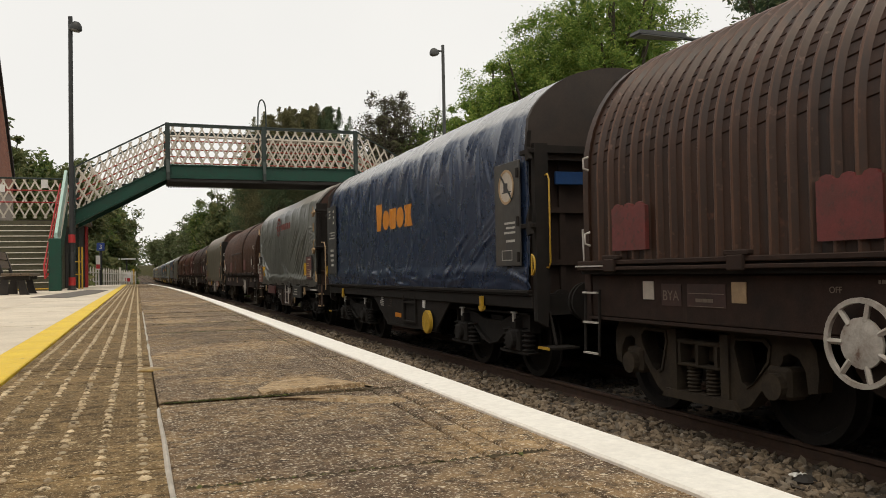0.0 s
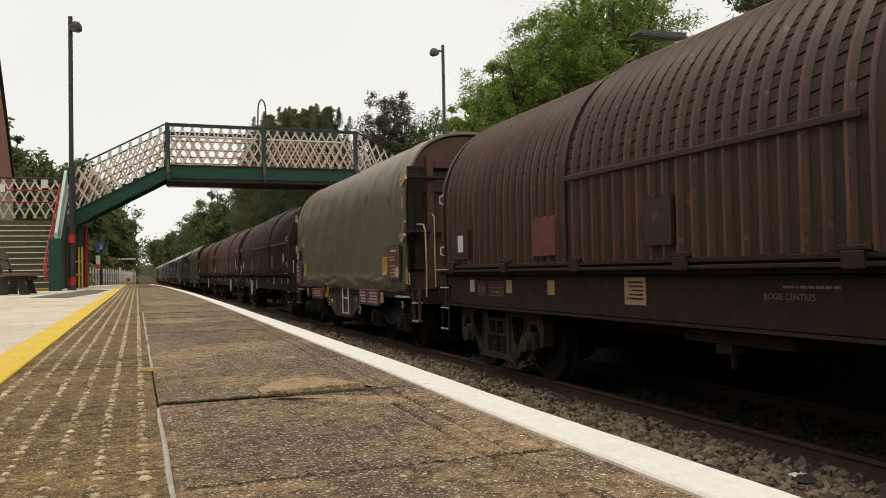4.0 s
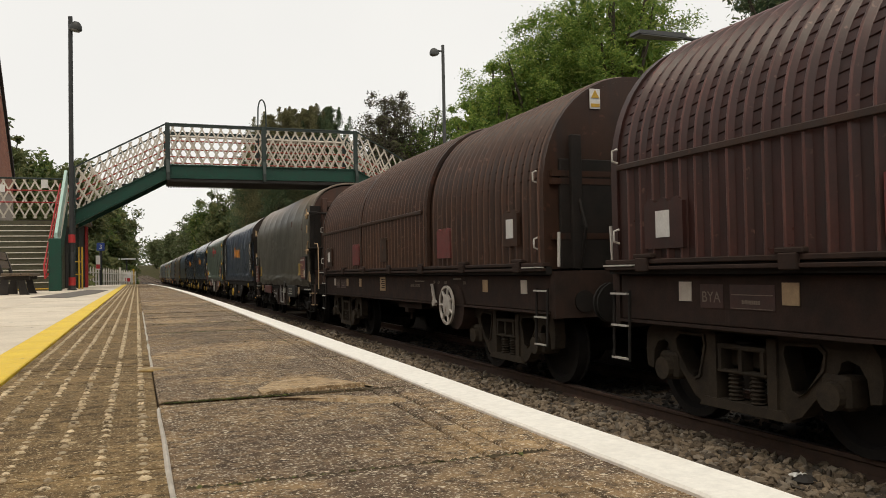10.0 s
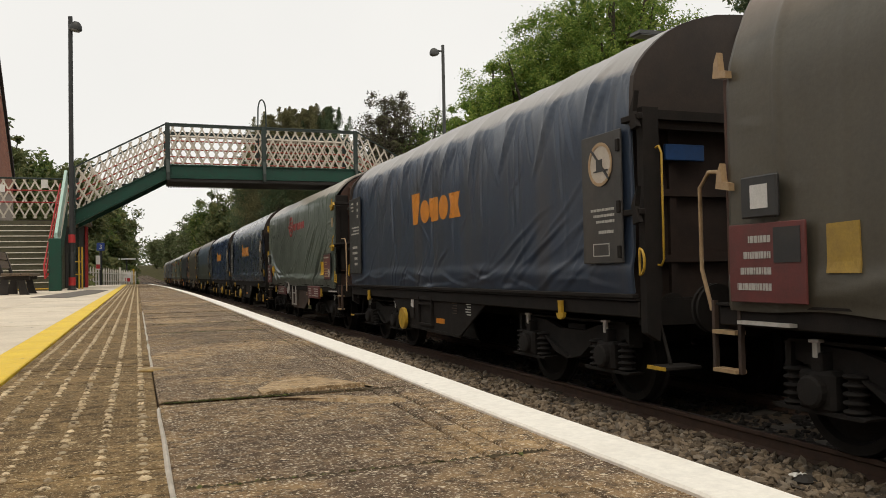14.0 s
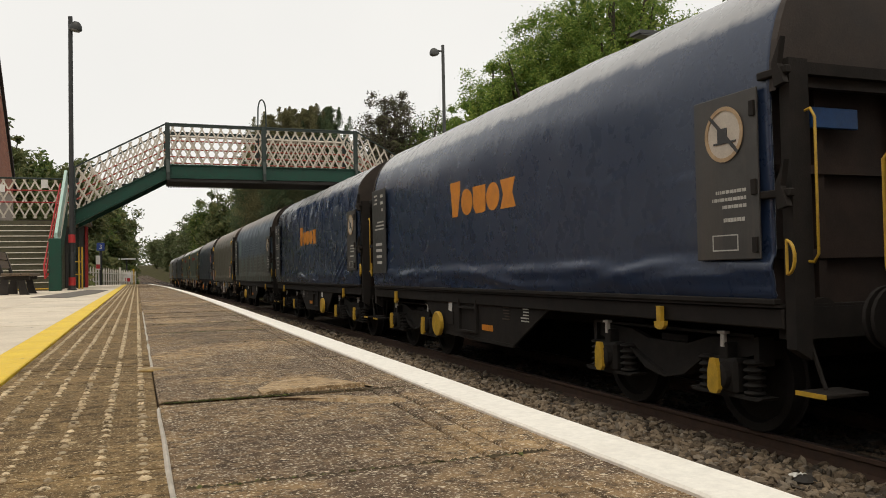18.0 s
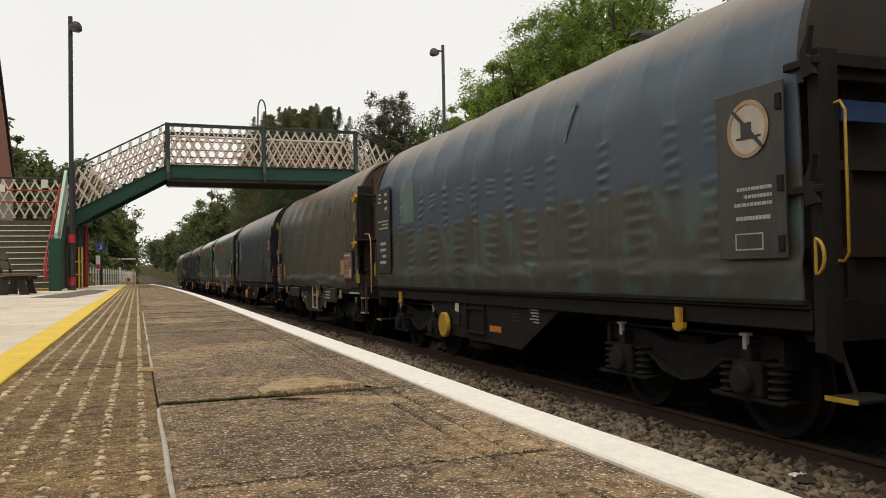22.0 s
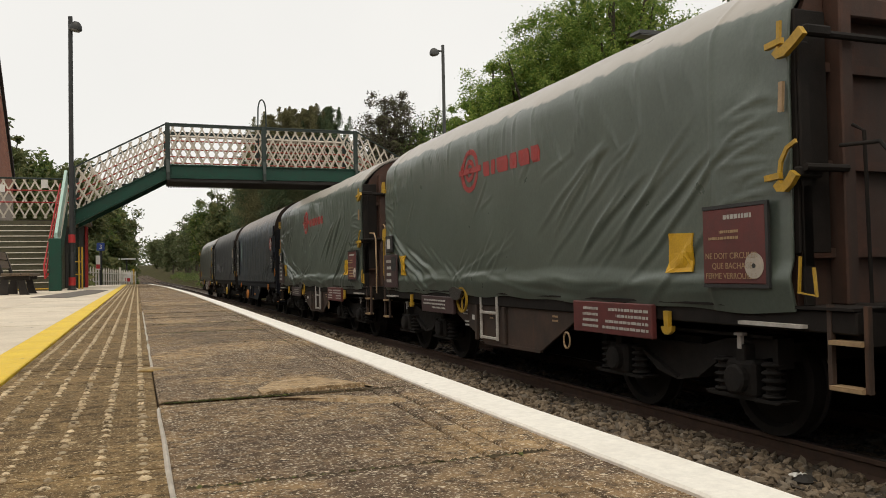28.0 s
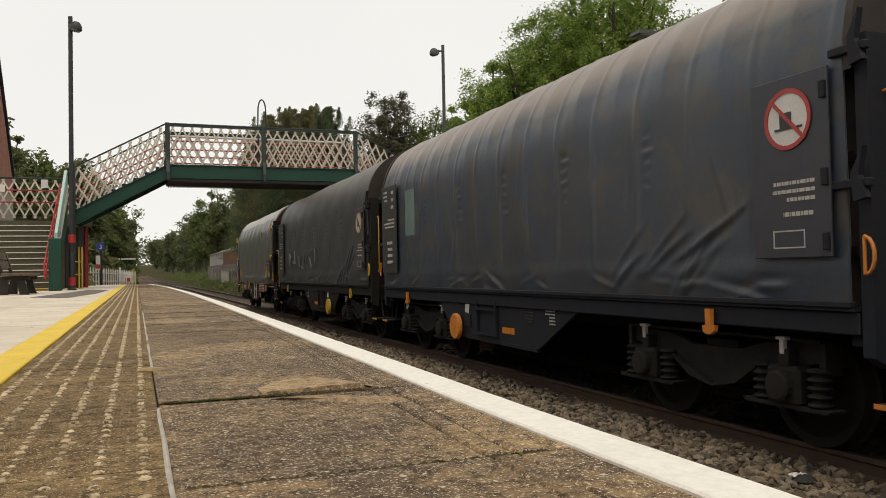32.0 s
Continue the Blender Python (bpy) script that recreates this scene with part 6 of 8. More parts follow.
def wheelset():
    prof = [(0.065, -1.02), (0.065, -0.83), (0.15, -0.83), (0.15, -0.78), (0.36, -0.76), (0.385, -0.82), (0.458, -0.82), (0.462, -0.70), (0.487, -0.69), (0.487, -0.675), (0.38, -0.665),
            (0.35, -0.70), (0.14, -0.72), (0.09, -0.66)]
    return Build().lathe(prof + [(r, -x) for r, x in reversed(prof)], (0, 0, 0), "x", 28)


def spring():
    prof = []
    for k in range(5):
        z = 0.36 + k * 0.062
        prof += [(0.056, z), (0.084, z + 0.010), (0.092, z + 0.021), (0.084, z + 0.032), (0.056, z + 0.042)]
    return Build().lathe(prof, (0, 0, 0), "z", 12)


def close_spring():
    prof = []
    for k in range(7):
        z = 0.29 + k * 0.034
        prof += [(0.048, z), (0.062, z + 0.006), (0.066, z + 0.012), (0.062, z + 0.018), (0.048, z + 0.024)]
    return Build().lathe(prof, (0, 0, 0), "z", 12)


def y_side_frame():
    low = [(-1.22, 0.70), (-1.05, 0.66), (-0.55, 0.62), (-0.32, 0.46), (0.0, 0.40), (0.32, 0.46), (0.55, 0.62), (1.05, 0.66), (1.22, 0.70)]
    top = [(1.22, 0.84), (0.6, 0.80), (0.3, 0.72), (-0.3, 0.72), (-0.6, 0.80), (-1.22, 0.84)]
    b = Build().prism(low + top, "x", -0.035, 0.035)
    b.prism([(-0.55, 0.60), (-0.3, 0.44), (0, 0.38), (0.3, 0.44), (0.55, 0.60), (0.55, 0.62), (0, 0.40), (-0.55, 0.62)], "x", -0.09, 0.09)
    b.box(-0.09, 0.09, -1.22, 1.22, 0.835, 0.86).box(-0.08, 0.08, -1.26, -1.2, 0.6, 0.84).box(-0.08, 0.08, 1.2, 1.26, 0.6, 0.84)
    return b


def y_bolster():
    return Build().box(-0.96, 0.96, -0.2, 0.2, 0.55, 0.78).lathe([(0.25, 0.77), (0.25, 0.95)], (0, 0, 0), "z", 14)


def axle_box():
    b = Build().box(-0.10, 0.10, -0.17, 0.17, -0.13, 0.17, 0.03)
    b.lathe([(0.12, -0.10), (0.12, -0.15), (0.10, -0.165), (0.04, -0.17)], (0, 0, 0.02), "x", 14)
    b.box(-0.08, 0.06, -0.055, 0.055, 0.14, 0.30, 0.01)
    return b


def y_bogie(parent, y, wheel_list, cover=None):
    at = Matrix.Translation((0, y, 0))
    bo = put("bogie", "y_bogie", y_bolster, BOGIE_DARK, parent, at, "sooty welded bogie")
    for s in (-1, 1):
        put("side_frame", "y_side", y_side_frame, BOGIE_DARK, bo, (s * 1.0, 0, 0))
        put("end_beam", "y_beam%d" % s, lambda: Build().box(-0.96, 0.96, s * 1.2 - 0.04, s * 1.2 + 0.04, 0.65, 0.8), BOGIE_DARK, bo)
        for yy in (-0.9, 0.9):
            put("spring_tray", "y_tray", lambda: Build().prism([(-0.45, 0.36), (0.45, 0.36), (0.40, 0.33), (-0.40, 0.33)], "x", -0.09, 0.09), BOGIE_DARK, bo, (s * 1.05, yy, 0))
    for yy in (-0.9, 0.9):
        for s in (-1, 1):
            ab = put("axle_box", "axle_box%d" % s, axle_box if s < 0 else (lambda: mirrored(axle_box())), BOGIE_DARK, bo, (s * 1.06, yy, 0.48))
            if cover and s < 0:
                put("box_cover", "box_cover", lambda: Build().prism([(-0.035, 0.15), (0.035, 0.15), (0.065, 0.05), (0.07, -0.1), (0.04, -0.14), (-0.04, -0.14), (-0.07, -0.1), (-0.065, 0.05)], "x", -0.02, 0.02), cover, bo, (-1.235, yy, 0.50), "worn orange axle box cover")
            if s < 0:
                put("valve", "valve", lambda: Build().box(-0.03, 0.03, -0.05, 0.05, 0.11, 0.135, 0.004).box(-0.02, 0.02, -0.022, 0.022, 0.0, 0.12, 0.004), HANDLE_WHITE, bo, (-1.13, yy, 0.74), "white painted damper pin")
            for d in (-0.28, 0.28):
                put("coil_spring", "spring", spring, BOGIE_DARK, bo, (s * 1.06, yy + d, 0.0), smooth=40)
        ws = put("wheelset", "wheelset", wheelset, WHEEL_STEEL, bo, None, "steel wheelset", 35)
        ws.matrix_parent_inverse = Matrix.Translation((0, yy, 0.46))
        wheel_list.append(ws)
    return bo


def mirrored(b):
    b.v = [(-p[0], p[1], p[2]) for p in b.v]
    b.f = [tuple(reversed(f)) for f in b.f]
    return b


def holed(b, outer, hole, x0, x1):
    """A plate with one opening; the two outlines have matched corners."""
    n = len(outer)
    vs = [(x, *p) for x in (x0, x1) for p in outer] + [(x, *p) for x in (x0, x1) for p in hole]
    fs = []
    for i in range(n):
        k = (i + 1) % n
        fs += [(i, k, 2 * n + k, 2 * n + i), (n + k, n + i, 3 * n + i, 3 * n + k), (i, n + i, n + k, k), (2 * n + k, 3 * n + k, 3 * n + i, 2 * n + i)]
    return b.add(vs, fs)


def cast_frame():
    """A cast side frame: a flat top chord, rounded pedestals, triangular openings, sloping legs and a spring seat."""
    x0, x1 = -0.07, 0.07
    b = Build()
    for m in (-1, 1):
        outer = [(0.33, 0.93), (0.92, 0.94), (1.03, 0.88), (0.99, 0.66), (0.62, 0.27), (0.50, 0.22), (0.36, 0.22), (0.33, 0.60)]
        hole = [(0.49, 0.80), (0.80, 0.81), (0.86, 0.76), (0.84, 0.66), (0.69, 0.47), (0.62, 0.43), (0.55, 0.46), (0.47, 0.74)]
        rim = [(p[0] + (0.025 if i < 4 and i > 0 else -0.02), p[1] + (0.025 if i < 3 else -0.015)) for i, p in enumerate(hole)]
        holed(b, [(m * p[0], p[1]) for p in outer][::m], [(m * p[0], p[1]) for p in hole][::m], x0, x1)
        holed(b, [(m * p[0], p[1]) for p in rim][::m], [(m * p[0], p[1]) for p in hole][::m], x0 - 0.018, x1 + 0.018)
        b.prism([(m * p[0], p[1]) for p in ((0.90, 0.94), (1.14, 0.93), (1.26, 0.88), (1.33, 0.78), (1.35, 0.62), (1.33, 0.47), (1.24, 0.45), (1.22, 0.62), (1.16, 0.71), (1.06, 0.74), (0.97, 0.70))][::m], "x", x0, x1)
        b.prism([(m * p[0], p[1]) for p in ((0.30, 0.84), (0.40, 0.84), (0.40, 0.28), (0.30, 0.28))][::m], "x", x0 - 0.025, x1 + 0.025)
    b.box(x0, x1, -0.33, 0.33, 0.855, 0.93).box(x0 - 0.02, x1 + 0.02, -0.9, 0.9, 0.93, 0.95)
    b.prism([(-0.52, 0.21), (0.52, 0.21), (0.46, 0.29), (-0.46, 0.29)], "x", x0 - 0.035, x1 + 0.035)
    return b


def cast_bolster():
    b = Build().box(-1.0, 1.0, -0.25, 0.25, 0.56, 0.75, 0.02).lathe([(0.2, 0.74), (0.2, 1.0)], (0, 0, 0), "z", 12)
    for m in (-1, 1):
        # the open ends of the bolster show two pockets
        for y in (-0.27, -0.02, 0.23):
            b.box(min(m * 1.0, m * 1.12), max(m * 1.0, m * 1.12), y, y + 0.04, 0.54, 0.74)
        b.box(min(m * 1.0, m * 1.12), max(m * 1.0, m * 1.12), -0.29, 0.29, 0.72, 0.76, 0.01).box(min(m * 1.0, m * 1.12), max(m * 1.0, m * 1.12), -0.29, 0.29, 0.52, 0.55, 0.01)
    return b


def cast_bogie(parent, y, wheel_list):
    bo = put("bogie", "cast_bogie", cast_bolster, BOGIE_TAN, parent, Matrix.Translation((0, y, 0)), "dusty cast three-piece bogie")
    for s in (-1, 1):
        put("side_frame", "cast_side", cast_frame, BOGIE_TAN, bo, (s * 1.02, 0, 0))
    for yy in (-0.97, 0.97):
        for s in (-1, 1):
            put("axle_box", "cast_box%d" % s, lambda: Build().box(-0.10, 0.10, -0.13, 0.13, -0.08, 0.17, 0.03).lathe([(0.105, -0.16), (0.105, 0.16)], (0, 0, 0.02), "x", 14), BOGIE_TAN, bo, (s * 1.03, yy, 0.46))
        ws = put("wheelset", "wheelset", wheelset, WHEEL_STEEL, bo, None, "steel wheelset", 35)
        ws.matrix_parent_inverse = Matrix.Translation((0, yy, 0.46))
        wheel_list.append(ws)
    for s in (-1, 1):
        for d in (-0.13, 0.0, 0.13):
            put("coil_spring", "close_spring", close_spring, BOGIE_TAN, bo, (s * (1.05 if d else 0.95), d, 0.0), smooth=40)


def buffers(parent, y_end, sign, material):
    for s in (-1, 1):
        b = put("buffer", "buffer%d" % sign, lambda: Build().lathe([(0.13, 0.0), (0.13, 0.06), (0.10, 0.07), (0.10, 0.34), (0.075, 0.35), (0.075, 0.52)][::1], (0, 0, 0), "y", 14)
                if sign < 0 else Build().lathe([(0.075, -0.52), (0.075, -0.35), (0.10, -0.34), (0.10, -0.07), (0.13, -0.06), (0.13, 0.0)], (0, 0, 0), "y", 14), material, parent,
                (s * 0.87, y_end - sign * 0.58, 1.04), smooth=40)
        put("buffer_head", "buffer_head", lambda: Build().lathe([(0.10, -0.02), (0.225, -0.018), (0.225, 0.012), (0.1, 0.02)], (0, 0, 0), "y", 20), BOGIE_DARK, b,
            (0, sign * 0.545, 0), smooth=40)
    put("coupling", "coupling%d" % sign, lambda: Build().tube([(0, 0, 0), (0, sign * 0.25, -0.06), (0, sign * 0.5, -0.14), (0, sign * 0.6, -0.08)], 0.045, 8), BOGIE_DARK, parent, (0, y_end - sign * 0.55, 1.02), "screw coupling")


def end_wall(ya, z_low, half, z0, z1, power, thick, ribs):
    """An arched end with horizontal and upright stiffeners on its outer face."""
    outline = [(-half, z_low)] + arch(half, z0, z1, power, 22) + [(half, z_low)]
    return Build().prism(outline[::-1], "y", ya, ya + thick)


def add_end(parent, ya, z_low, half, z0, z1, power, thick, s, material, label, key):
    w = put("end_wall", "end_wall" + key, lambda: end_wall(ya, z_low, half, z0, z1, power, thick, s), material, parent, None, label)
    face = ya if s < 0 else ya + thick
    for z in (z_low + 0.35, z_low + 1.0, z0 + 0.15):
        put("end_rib", "rib%s%.2f" % (key, z), lambda: Build().box(-half * 0.97, half * 0.97, min(face, face + s * 0.06), max(face, face + s * 0.06), z, z + 0.07), material, w)
    for x in (-0.8, 0.0, 0.8):
        put("end_stiffener", "stiff%s%.1f" % (key, x), lambda: Build().box(x - 0.04, x + 0.04, min(face, face + s * 0.045), max(face, face + s * 0.045), z_low, z0 + 0.4), material, w)


def fish_belly(points, x, thick=0.03):
    return Build().prism(points, "x", x, x + thick)


def hook(material_key):
    return Build().prism([(-0.035, 0.19), (0.035, 0.19), (0.03, 0.05), (0.075, 0.05), (0.06, 0.0), (0.02, -0.02), (-0.03, -0.02), (-0.075, 0.01), (-0.085, 0.06), (-0.03, 0.05)][::-1], "x", -0.02, 0.02)


def flat_strip(points, w, x0, x1):
    """A bent flat bar of even width that follows a line of (y, z)."""
    pts = [Vector(p) for p in points]
    up, dn = [], []
    for i, p in enumerate(pts):
        d = (pts[min(i + 1, len(pts) - 1)] - pts[max(i - 1, 0)]).normalized()
        m = Vector((-d.y, d.x)) * (w / 2)
        up.append((p + m)[:])
        dn.append((p - m)[:])
    return Build().prism(up + dn[::-1], "x", x0, x1)


def ring(r, w, x, n=28, thick=0.006):
    """A flat ring that faces the platform."""
    b = Build()
    vs = []
    for k in range(n):
        c, s = math.cos(2 * math.pi * k / n), math.sin(2 * math.pi * k / n)
        for rr in (r, r - w):
            for t in (0, thick):
                vs.append((x - t, rr * c, rr * s))
    fs = []
    for k in range(n):
        a, c = 4 * k, 4 * ((k + 1) % n)
        fs += [(a + 1, c + 1, c + 3, a + 3), (a, a + 1, c + 1, c)[::-1], (a + 2, a + 3, c + 3, c + 2), (a, c, c + 2, a + 2)[::-1]]
    return b.add(vs, fs)


def disc(r, x, thick=0.004, n=28):
    return Build().lathe([(r, x), (r, x - thick)], (0, 0, 0), "x", n)


def frame_common(ob, mat, plate, y0, y1, belly):
    k = "%.2f" % y0
    for s in (-1, 1):
        put("solebar", "solebar%d" % s, lambda: Build().box(s * 1.24 - 0.05, s * 1.24 + 0.05, y0, y1, 0.94, 1.10, 0.012), mat, ob, None, "grimy steel solebar")
        put("headstock", "headstock%d" % s, lambda: Build().box(-1.2, 1.2, min(s * 5.45, s * 5.31), max(s * 5.45, s * 5.31), 0.86, 1.10), mat, ob, None)
    put("centre_sill", "sill", lambda: Build().box(-0.35, 0.35, y0 + 0.2, y1 - 0.2, 0.72, 1.05), mat, ob)
    put("floor", "floor", lambda: Build().box(-1.32, 1.32, y0, y1, 1.102, 1.122), mat, ob)
    for s in (-1, 1):
        part("side_plate", fish_belly(belly, s * 1.24 - 0.015), plate, ob, "deep tapered side plate")
        part("plate_flange", Build().tube([(s * 1.24, *p) for p in belly[1:3]], 0.03, 4), plate, ob)


def orange_letters(ob, y1, z0):
    """A painted mark drawn as five plain orange shapes."""
    y = y1
    for k, (w, h, kind) in enumerate(((0.42, 0.52, 0), (0.42, 0.38, 1), (0.40, 0.38, 2), (0.42, 0.38, 1), (0.46, 0.38, 3))):
        yc, zc = y - w / 2, z0 + h / 2
        if kind == 0:
            poly = [(y, z0 + h), (y - w, z0 + h), (y - w, z0 + h - 0.16), (y - w * 0.72, z0), (y - w * 0.22, z0), (y - w * 0.1, z0 + h - 0.16)]
        elif kind == 1:
            poly = [(yc + w / 2 * math.cos(a), zc + h / 2 * math.sin(a)) for a in np.linspace(math.pi, -math.pi, 19)[:-1]]
        elif kind == 2:
            poly = [(y, z0 + h), (y - w, z0 + h), (y - w, z0 + 0.02), (y - w * 0.8, z0), (y - w * 0.2, z0), (y, z0 + 0.08)]
        else:
            poly = [(y, z0 + h), (y - w, z0 + h), (y - w * 0.8, zc), (y - w, z0), (y, z0), (y - w * 0.2, zc)]
        part("mark_block", on_cover(poly), LETTER_ORANGE, ob, "orange block of the painted mark")
        y -= w + 0.03


def blue_wagon(label, tarp, style, seed, mark=True, accent=None, boxes=None, hoop=0.0, red_sign=False, frame=None, end=None, patch=False, graffiti=False, worn=False, disc_at=-1.78):
    """A coil wagon with a blue cover, data plates, yellow handles and two welded bogies."""
    frame = frame or FRAME_BLACK
    accent = accent or HANDLE_YELLOW
    ob = thing("covered_wagon", label, "wagon", "wagons of the goods train")
    wheels = []
    m = 1 if disc_at < 0 else -1
    belly = [(-2.62, 0.96), (-1.95, 0.47), (0.75, 0.44), (1.75, 0.96)]
    frame_common(ob, frame, frame, -5.45, 5.45, belly if m > 0 else [(-y, z) for y, z in reversed(belly)])
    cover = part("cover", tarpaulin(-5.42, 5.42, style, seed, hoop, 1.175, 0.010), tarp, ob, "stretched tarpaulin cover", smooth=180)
    for s in (-1, 1):
        put("hem_rail", "hem_rail%d" % s, lambda: Build().box(s * 1.305 - 0.035, s * 1.305 + 0.035, -5.42, 5.42, 1.124, 1.17, 0.008), frame, ob, None, "steel rail under the cover's hem")
        add_end(ob, -5.32 if s < 0 else 5.27, 1.12, 1.24, 2.7, 3.86, 2.45, 0.05, s, end or BLACK_END, "dark ribbed steel end wall", "x%d" % s)
        put("end_frame", "end_frame%d" % s, lambda: Build().prism([(-1.28, 0.80), (-1.14, 0.72), (-1.10, 1.2), (-1.10, 2.95), (-1.28, 2.95)], "y", s * 5.52 - 0.05, s * 5.52 + 0.05)
            .prism([(1.28, 0.80), (1.28, 2.95), (1.10, 2.95), (1.10, 1.2), (1.14, 0.72)], "y", s * 5.52 - 0.05, s * 5.52 + 0.05)
            .box(-1.2, 1.2, s * 5.52 - 0.04, s * 5.52 + 0.04, 2.84, 2.93), frame, ob, None, "dark corner post frame")
        top = shouldered(1.335, 2.80, 26) if style == "crumpled" else arch(1.33, 2.72, 3.985, 2.45, 26)
        put("gable", "gable%d%s" % (s, style == "crumpled"), lambda: Build().prism(([(-1.31, 2.76)] + top + [(1.31, 2.76)])[::-1], "y", min(s * 5.425, s * 5.49), max(s * 5.425, s * 5.49))
            .box(-0.06, 0.06, min(s * 5.49, s * 5.53), max(s * 5.49, s * 5.53), 2.95, 3.8), GABLE, ob, None, "brown arched steel gable")
        if not red_sign and s < 0:
            put("blue_panel", "blue_panel", lambda: Build().box(-0.92, -0.46, -5.43, -5.39, 2.47, 2.63, 0.006), END_BLUE, ob, None, "bright blue strip on the end wall")
        buffers(ob, s * 6.02, s, frame)
        put("handrail", "rail_x%d" % s, lambda: Build().tube([(-1.14, s * 5.50, 2.55), (-1.14, s * 5.62, 2.57), (-1.14, s * 5.66, 2.5), (-1.14, s * 5.66, 1.5), (-1.14, s * 5.62, 1.44), (-1.14, s * 5.50, 1.45)], 0.0115, 8),
                 accent, ob, None, "yellow end handrail", 60)
        put("grab_loop", "loop_x%d" % s, lambda: Build().tube([(-1.34, s * 5.56, 1.60)] + [(-1.34, s * (5.56 + 0.075 * math.sin(a)), 1.475 + 0.125 * math.cos(a)) for a in np.linspace(0.1, 3.04, 8)] + [(-1.34, s * 5.56, 1.35), (-1.34, s * 5.56, 1.60)], 0.013, 6),
            accent, ob, None, "yellow grab loop", 60)
        put("shunter_step", "step_x%d" % s, lambda: Build().box(-1.25, -0.85, s * 5.66 - 0.14, s * 5.66 + 0.14, 0.47, 0.50, 0.006).tube([(-1.05, s * 5.6, 0.5), (-1.05, s * 5.42, 0.95)], 0.018, 6), frame, ob, None)
        put("step_edge", "stepedge_x%d" % s, lambda: Build().box(-1.262, -1.252, s * 5.66 - 0.14, s * 5.66 + 0.14, 0.468, 0.502), accent, ob, None, "yellow step edge")
        for z in (1.95, 2.85):
            put("cover_lock", "lock%d%.1f" % (s, z), lambda: Build().box(-1.36, -1.30, s * 5.32, s * 5.62, z - 0.03, z + 0.03, 0.008) if s > 0 else
                Build().box(-1.36, -1.30, -5.62, -5.32, z - 0.03, z + 0.03, 0.008).prism([(-5.62, z - 0.10), (-5.52, z - 0.12), (-5.5, z + 0.06), (-5.6, z + 0.24), (-5.56, z + 0.05)], "x", -1.38, -1.33), frame, ob, None)
        put("lifting_hook", "hook", lambda: hook(0), accent, ob, (-1.33, s * 4.0, 0.88), "yellow lifting hook")
    y_bogie(ob, -3.7, wheels, boxes)
    y_bogie(ob, 3.7, wheels, boxes)
    put("brake_disc", "disc_x", lambda: Build().lathe([(0.19, 0.03), (0.19, -0.02), (0.175, -0.03), (0.12, -0.022), (0.05, -0.03)], (0, 0, 0), "x", 24), accent, ob, (-1.34, disc_at, 0.60), "round yellow handbrake wheel", 40)
    put("paper_label", "paper", lambda: Build().box(-0.006, 0.0, -0.07, 0.07, -0.09, 0.09), SIGN_WHITE, ob, pose(-1.262, -1.42 * m, 0.90, 8), "white paper label")
    put("label_holder", "holder", lambda: Build().box(-0.02, 0.0, -0.12, 0.10, -0.17, 0.02, 0.004), frame, ob, (-1.256, -1.42 * m, 0.78))
    lad = put("foot_frame", "foot_frame", lambda: Build().box(-0.02, 0.02, 0.30, 0.34, -0.25, 0.22).box(-0.02, 0.02, -0.34, -0.30, -0.25, 0.22).box(-0.02, 0.02, -0.3, 0.3, 0.09, 0.12).box(-0.02, 0.02, -0.3, 0.3, -0.25, -0.22), frame, ob, (-1.28, -0.70 * m, 0.78))
    for k, yy in enumerate((0.55, 1.1)):
        text_bars(ob, -1.262, yy * m - 0.12, yy * m + 0.12, 0.76, 0.95, 5, LETTER_WHITE if k else FRAME_BROWN, seed + k)
    # data plates
    pl = put("data_plate", "near_plate", lambda: Build().box(-1.375, -1.352, -5.33, -4.60, 1.47, 2.78, 0.006), NAVY_PLATE if red_sign else NEAR_PLATE, ob, None, "dark data plate with a round pictogram")
    put("pictogram", "pict_pale", lambda: disc(0.215, -1.376), PALE_RING if not red_sign else SIGN_WHITE, pl, (0, -4.97, 2.47))
    rg = put("pictogram_ring", "pict_ring", lambda: ring(0.222, 0.032, -1.381), SIGN_RED if red_sign else HANDLE_TAN, pl, (0, -4.97, 2.47))
    put("pictogram_bar", "pict_bar", lambda: Build().prism([(0.15, 0.17), (0.17, 0.15), (-0.15, -0.17), (-0.17, -0.15)], "x", -1.388, -1.382), SIGN_RED if red_sign else BLACK_PLATE, pl, (0, -4.97, 2.47))
    put("pictogram_figure", "pict_fig", lambda: Build().box(-1.3865, -1.3815, -0.04, 0.07, -0.06, 0.05).box(-1.3865, -1.3815, -0.14, 0.12, -0.075, -0.06), BLACK_PLATE, pl, (0, -4.97, 2.47))
    text_bars(pl, -1.379, -5.2, -4.76, 1.86, 2.04, 3, LETTER_WHITE, seed + 5)
    text_bars(pl, -1.379, -5.18, -4.8, 1.75, 1.82, 1, LETTER_WHITE, seed + 6)
    put("form_box", "form_box", lambda: Build().box(-1.379, -1.376, -5.1, -4.8, 1.66, 1.67).box(-1.379, -1.376, -5.1, -4.8, 1.54, 1.55).box(-1.379, -1.376, -5.1, -5.09, 1.54, 1.67).box(-1.379, -1.376, -4.81, -4.8, 1.54, 1.67), LETTER_WHITE, pl)
    for z in (1.58, 2.02, 2.62):
        put("plate_catch", "catch%.1f" % z, lambda: Build().box(-1.40, -1.375, -5.32, -5.27, z - 0.06, z + 0.06, 0.005), frame, pl)
    fp = put("data_plate", "far_plate", lambda: Build().box(-1.375, -1.352, 4.46, 5.34, 1.40, 3.02, 0.006), BLACK_PLATE, ob, None, "dark data plate with columns of lettering")
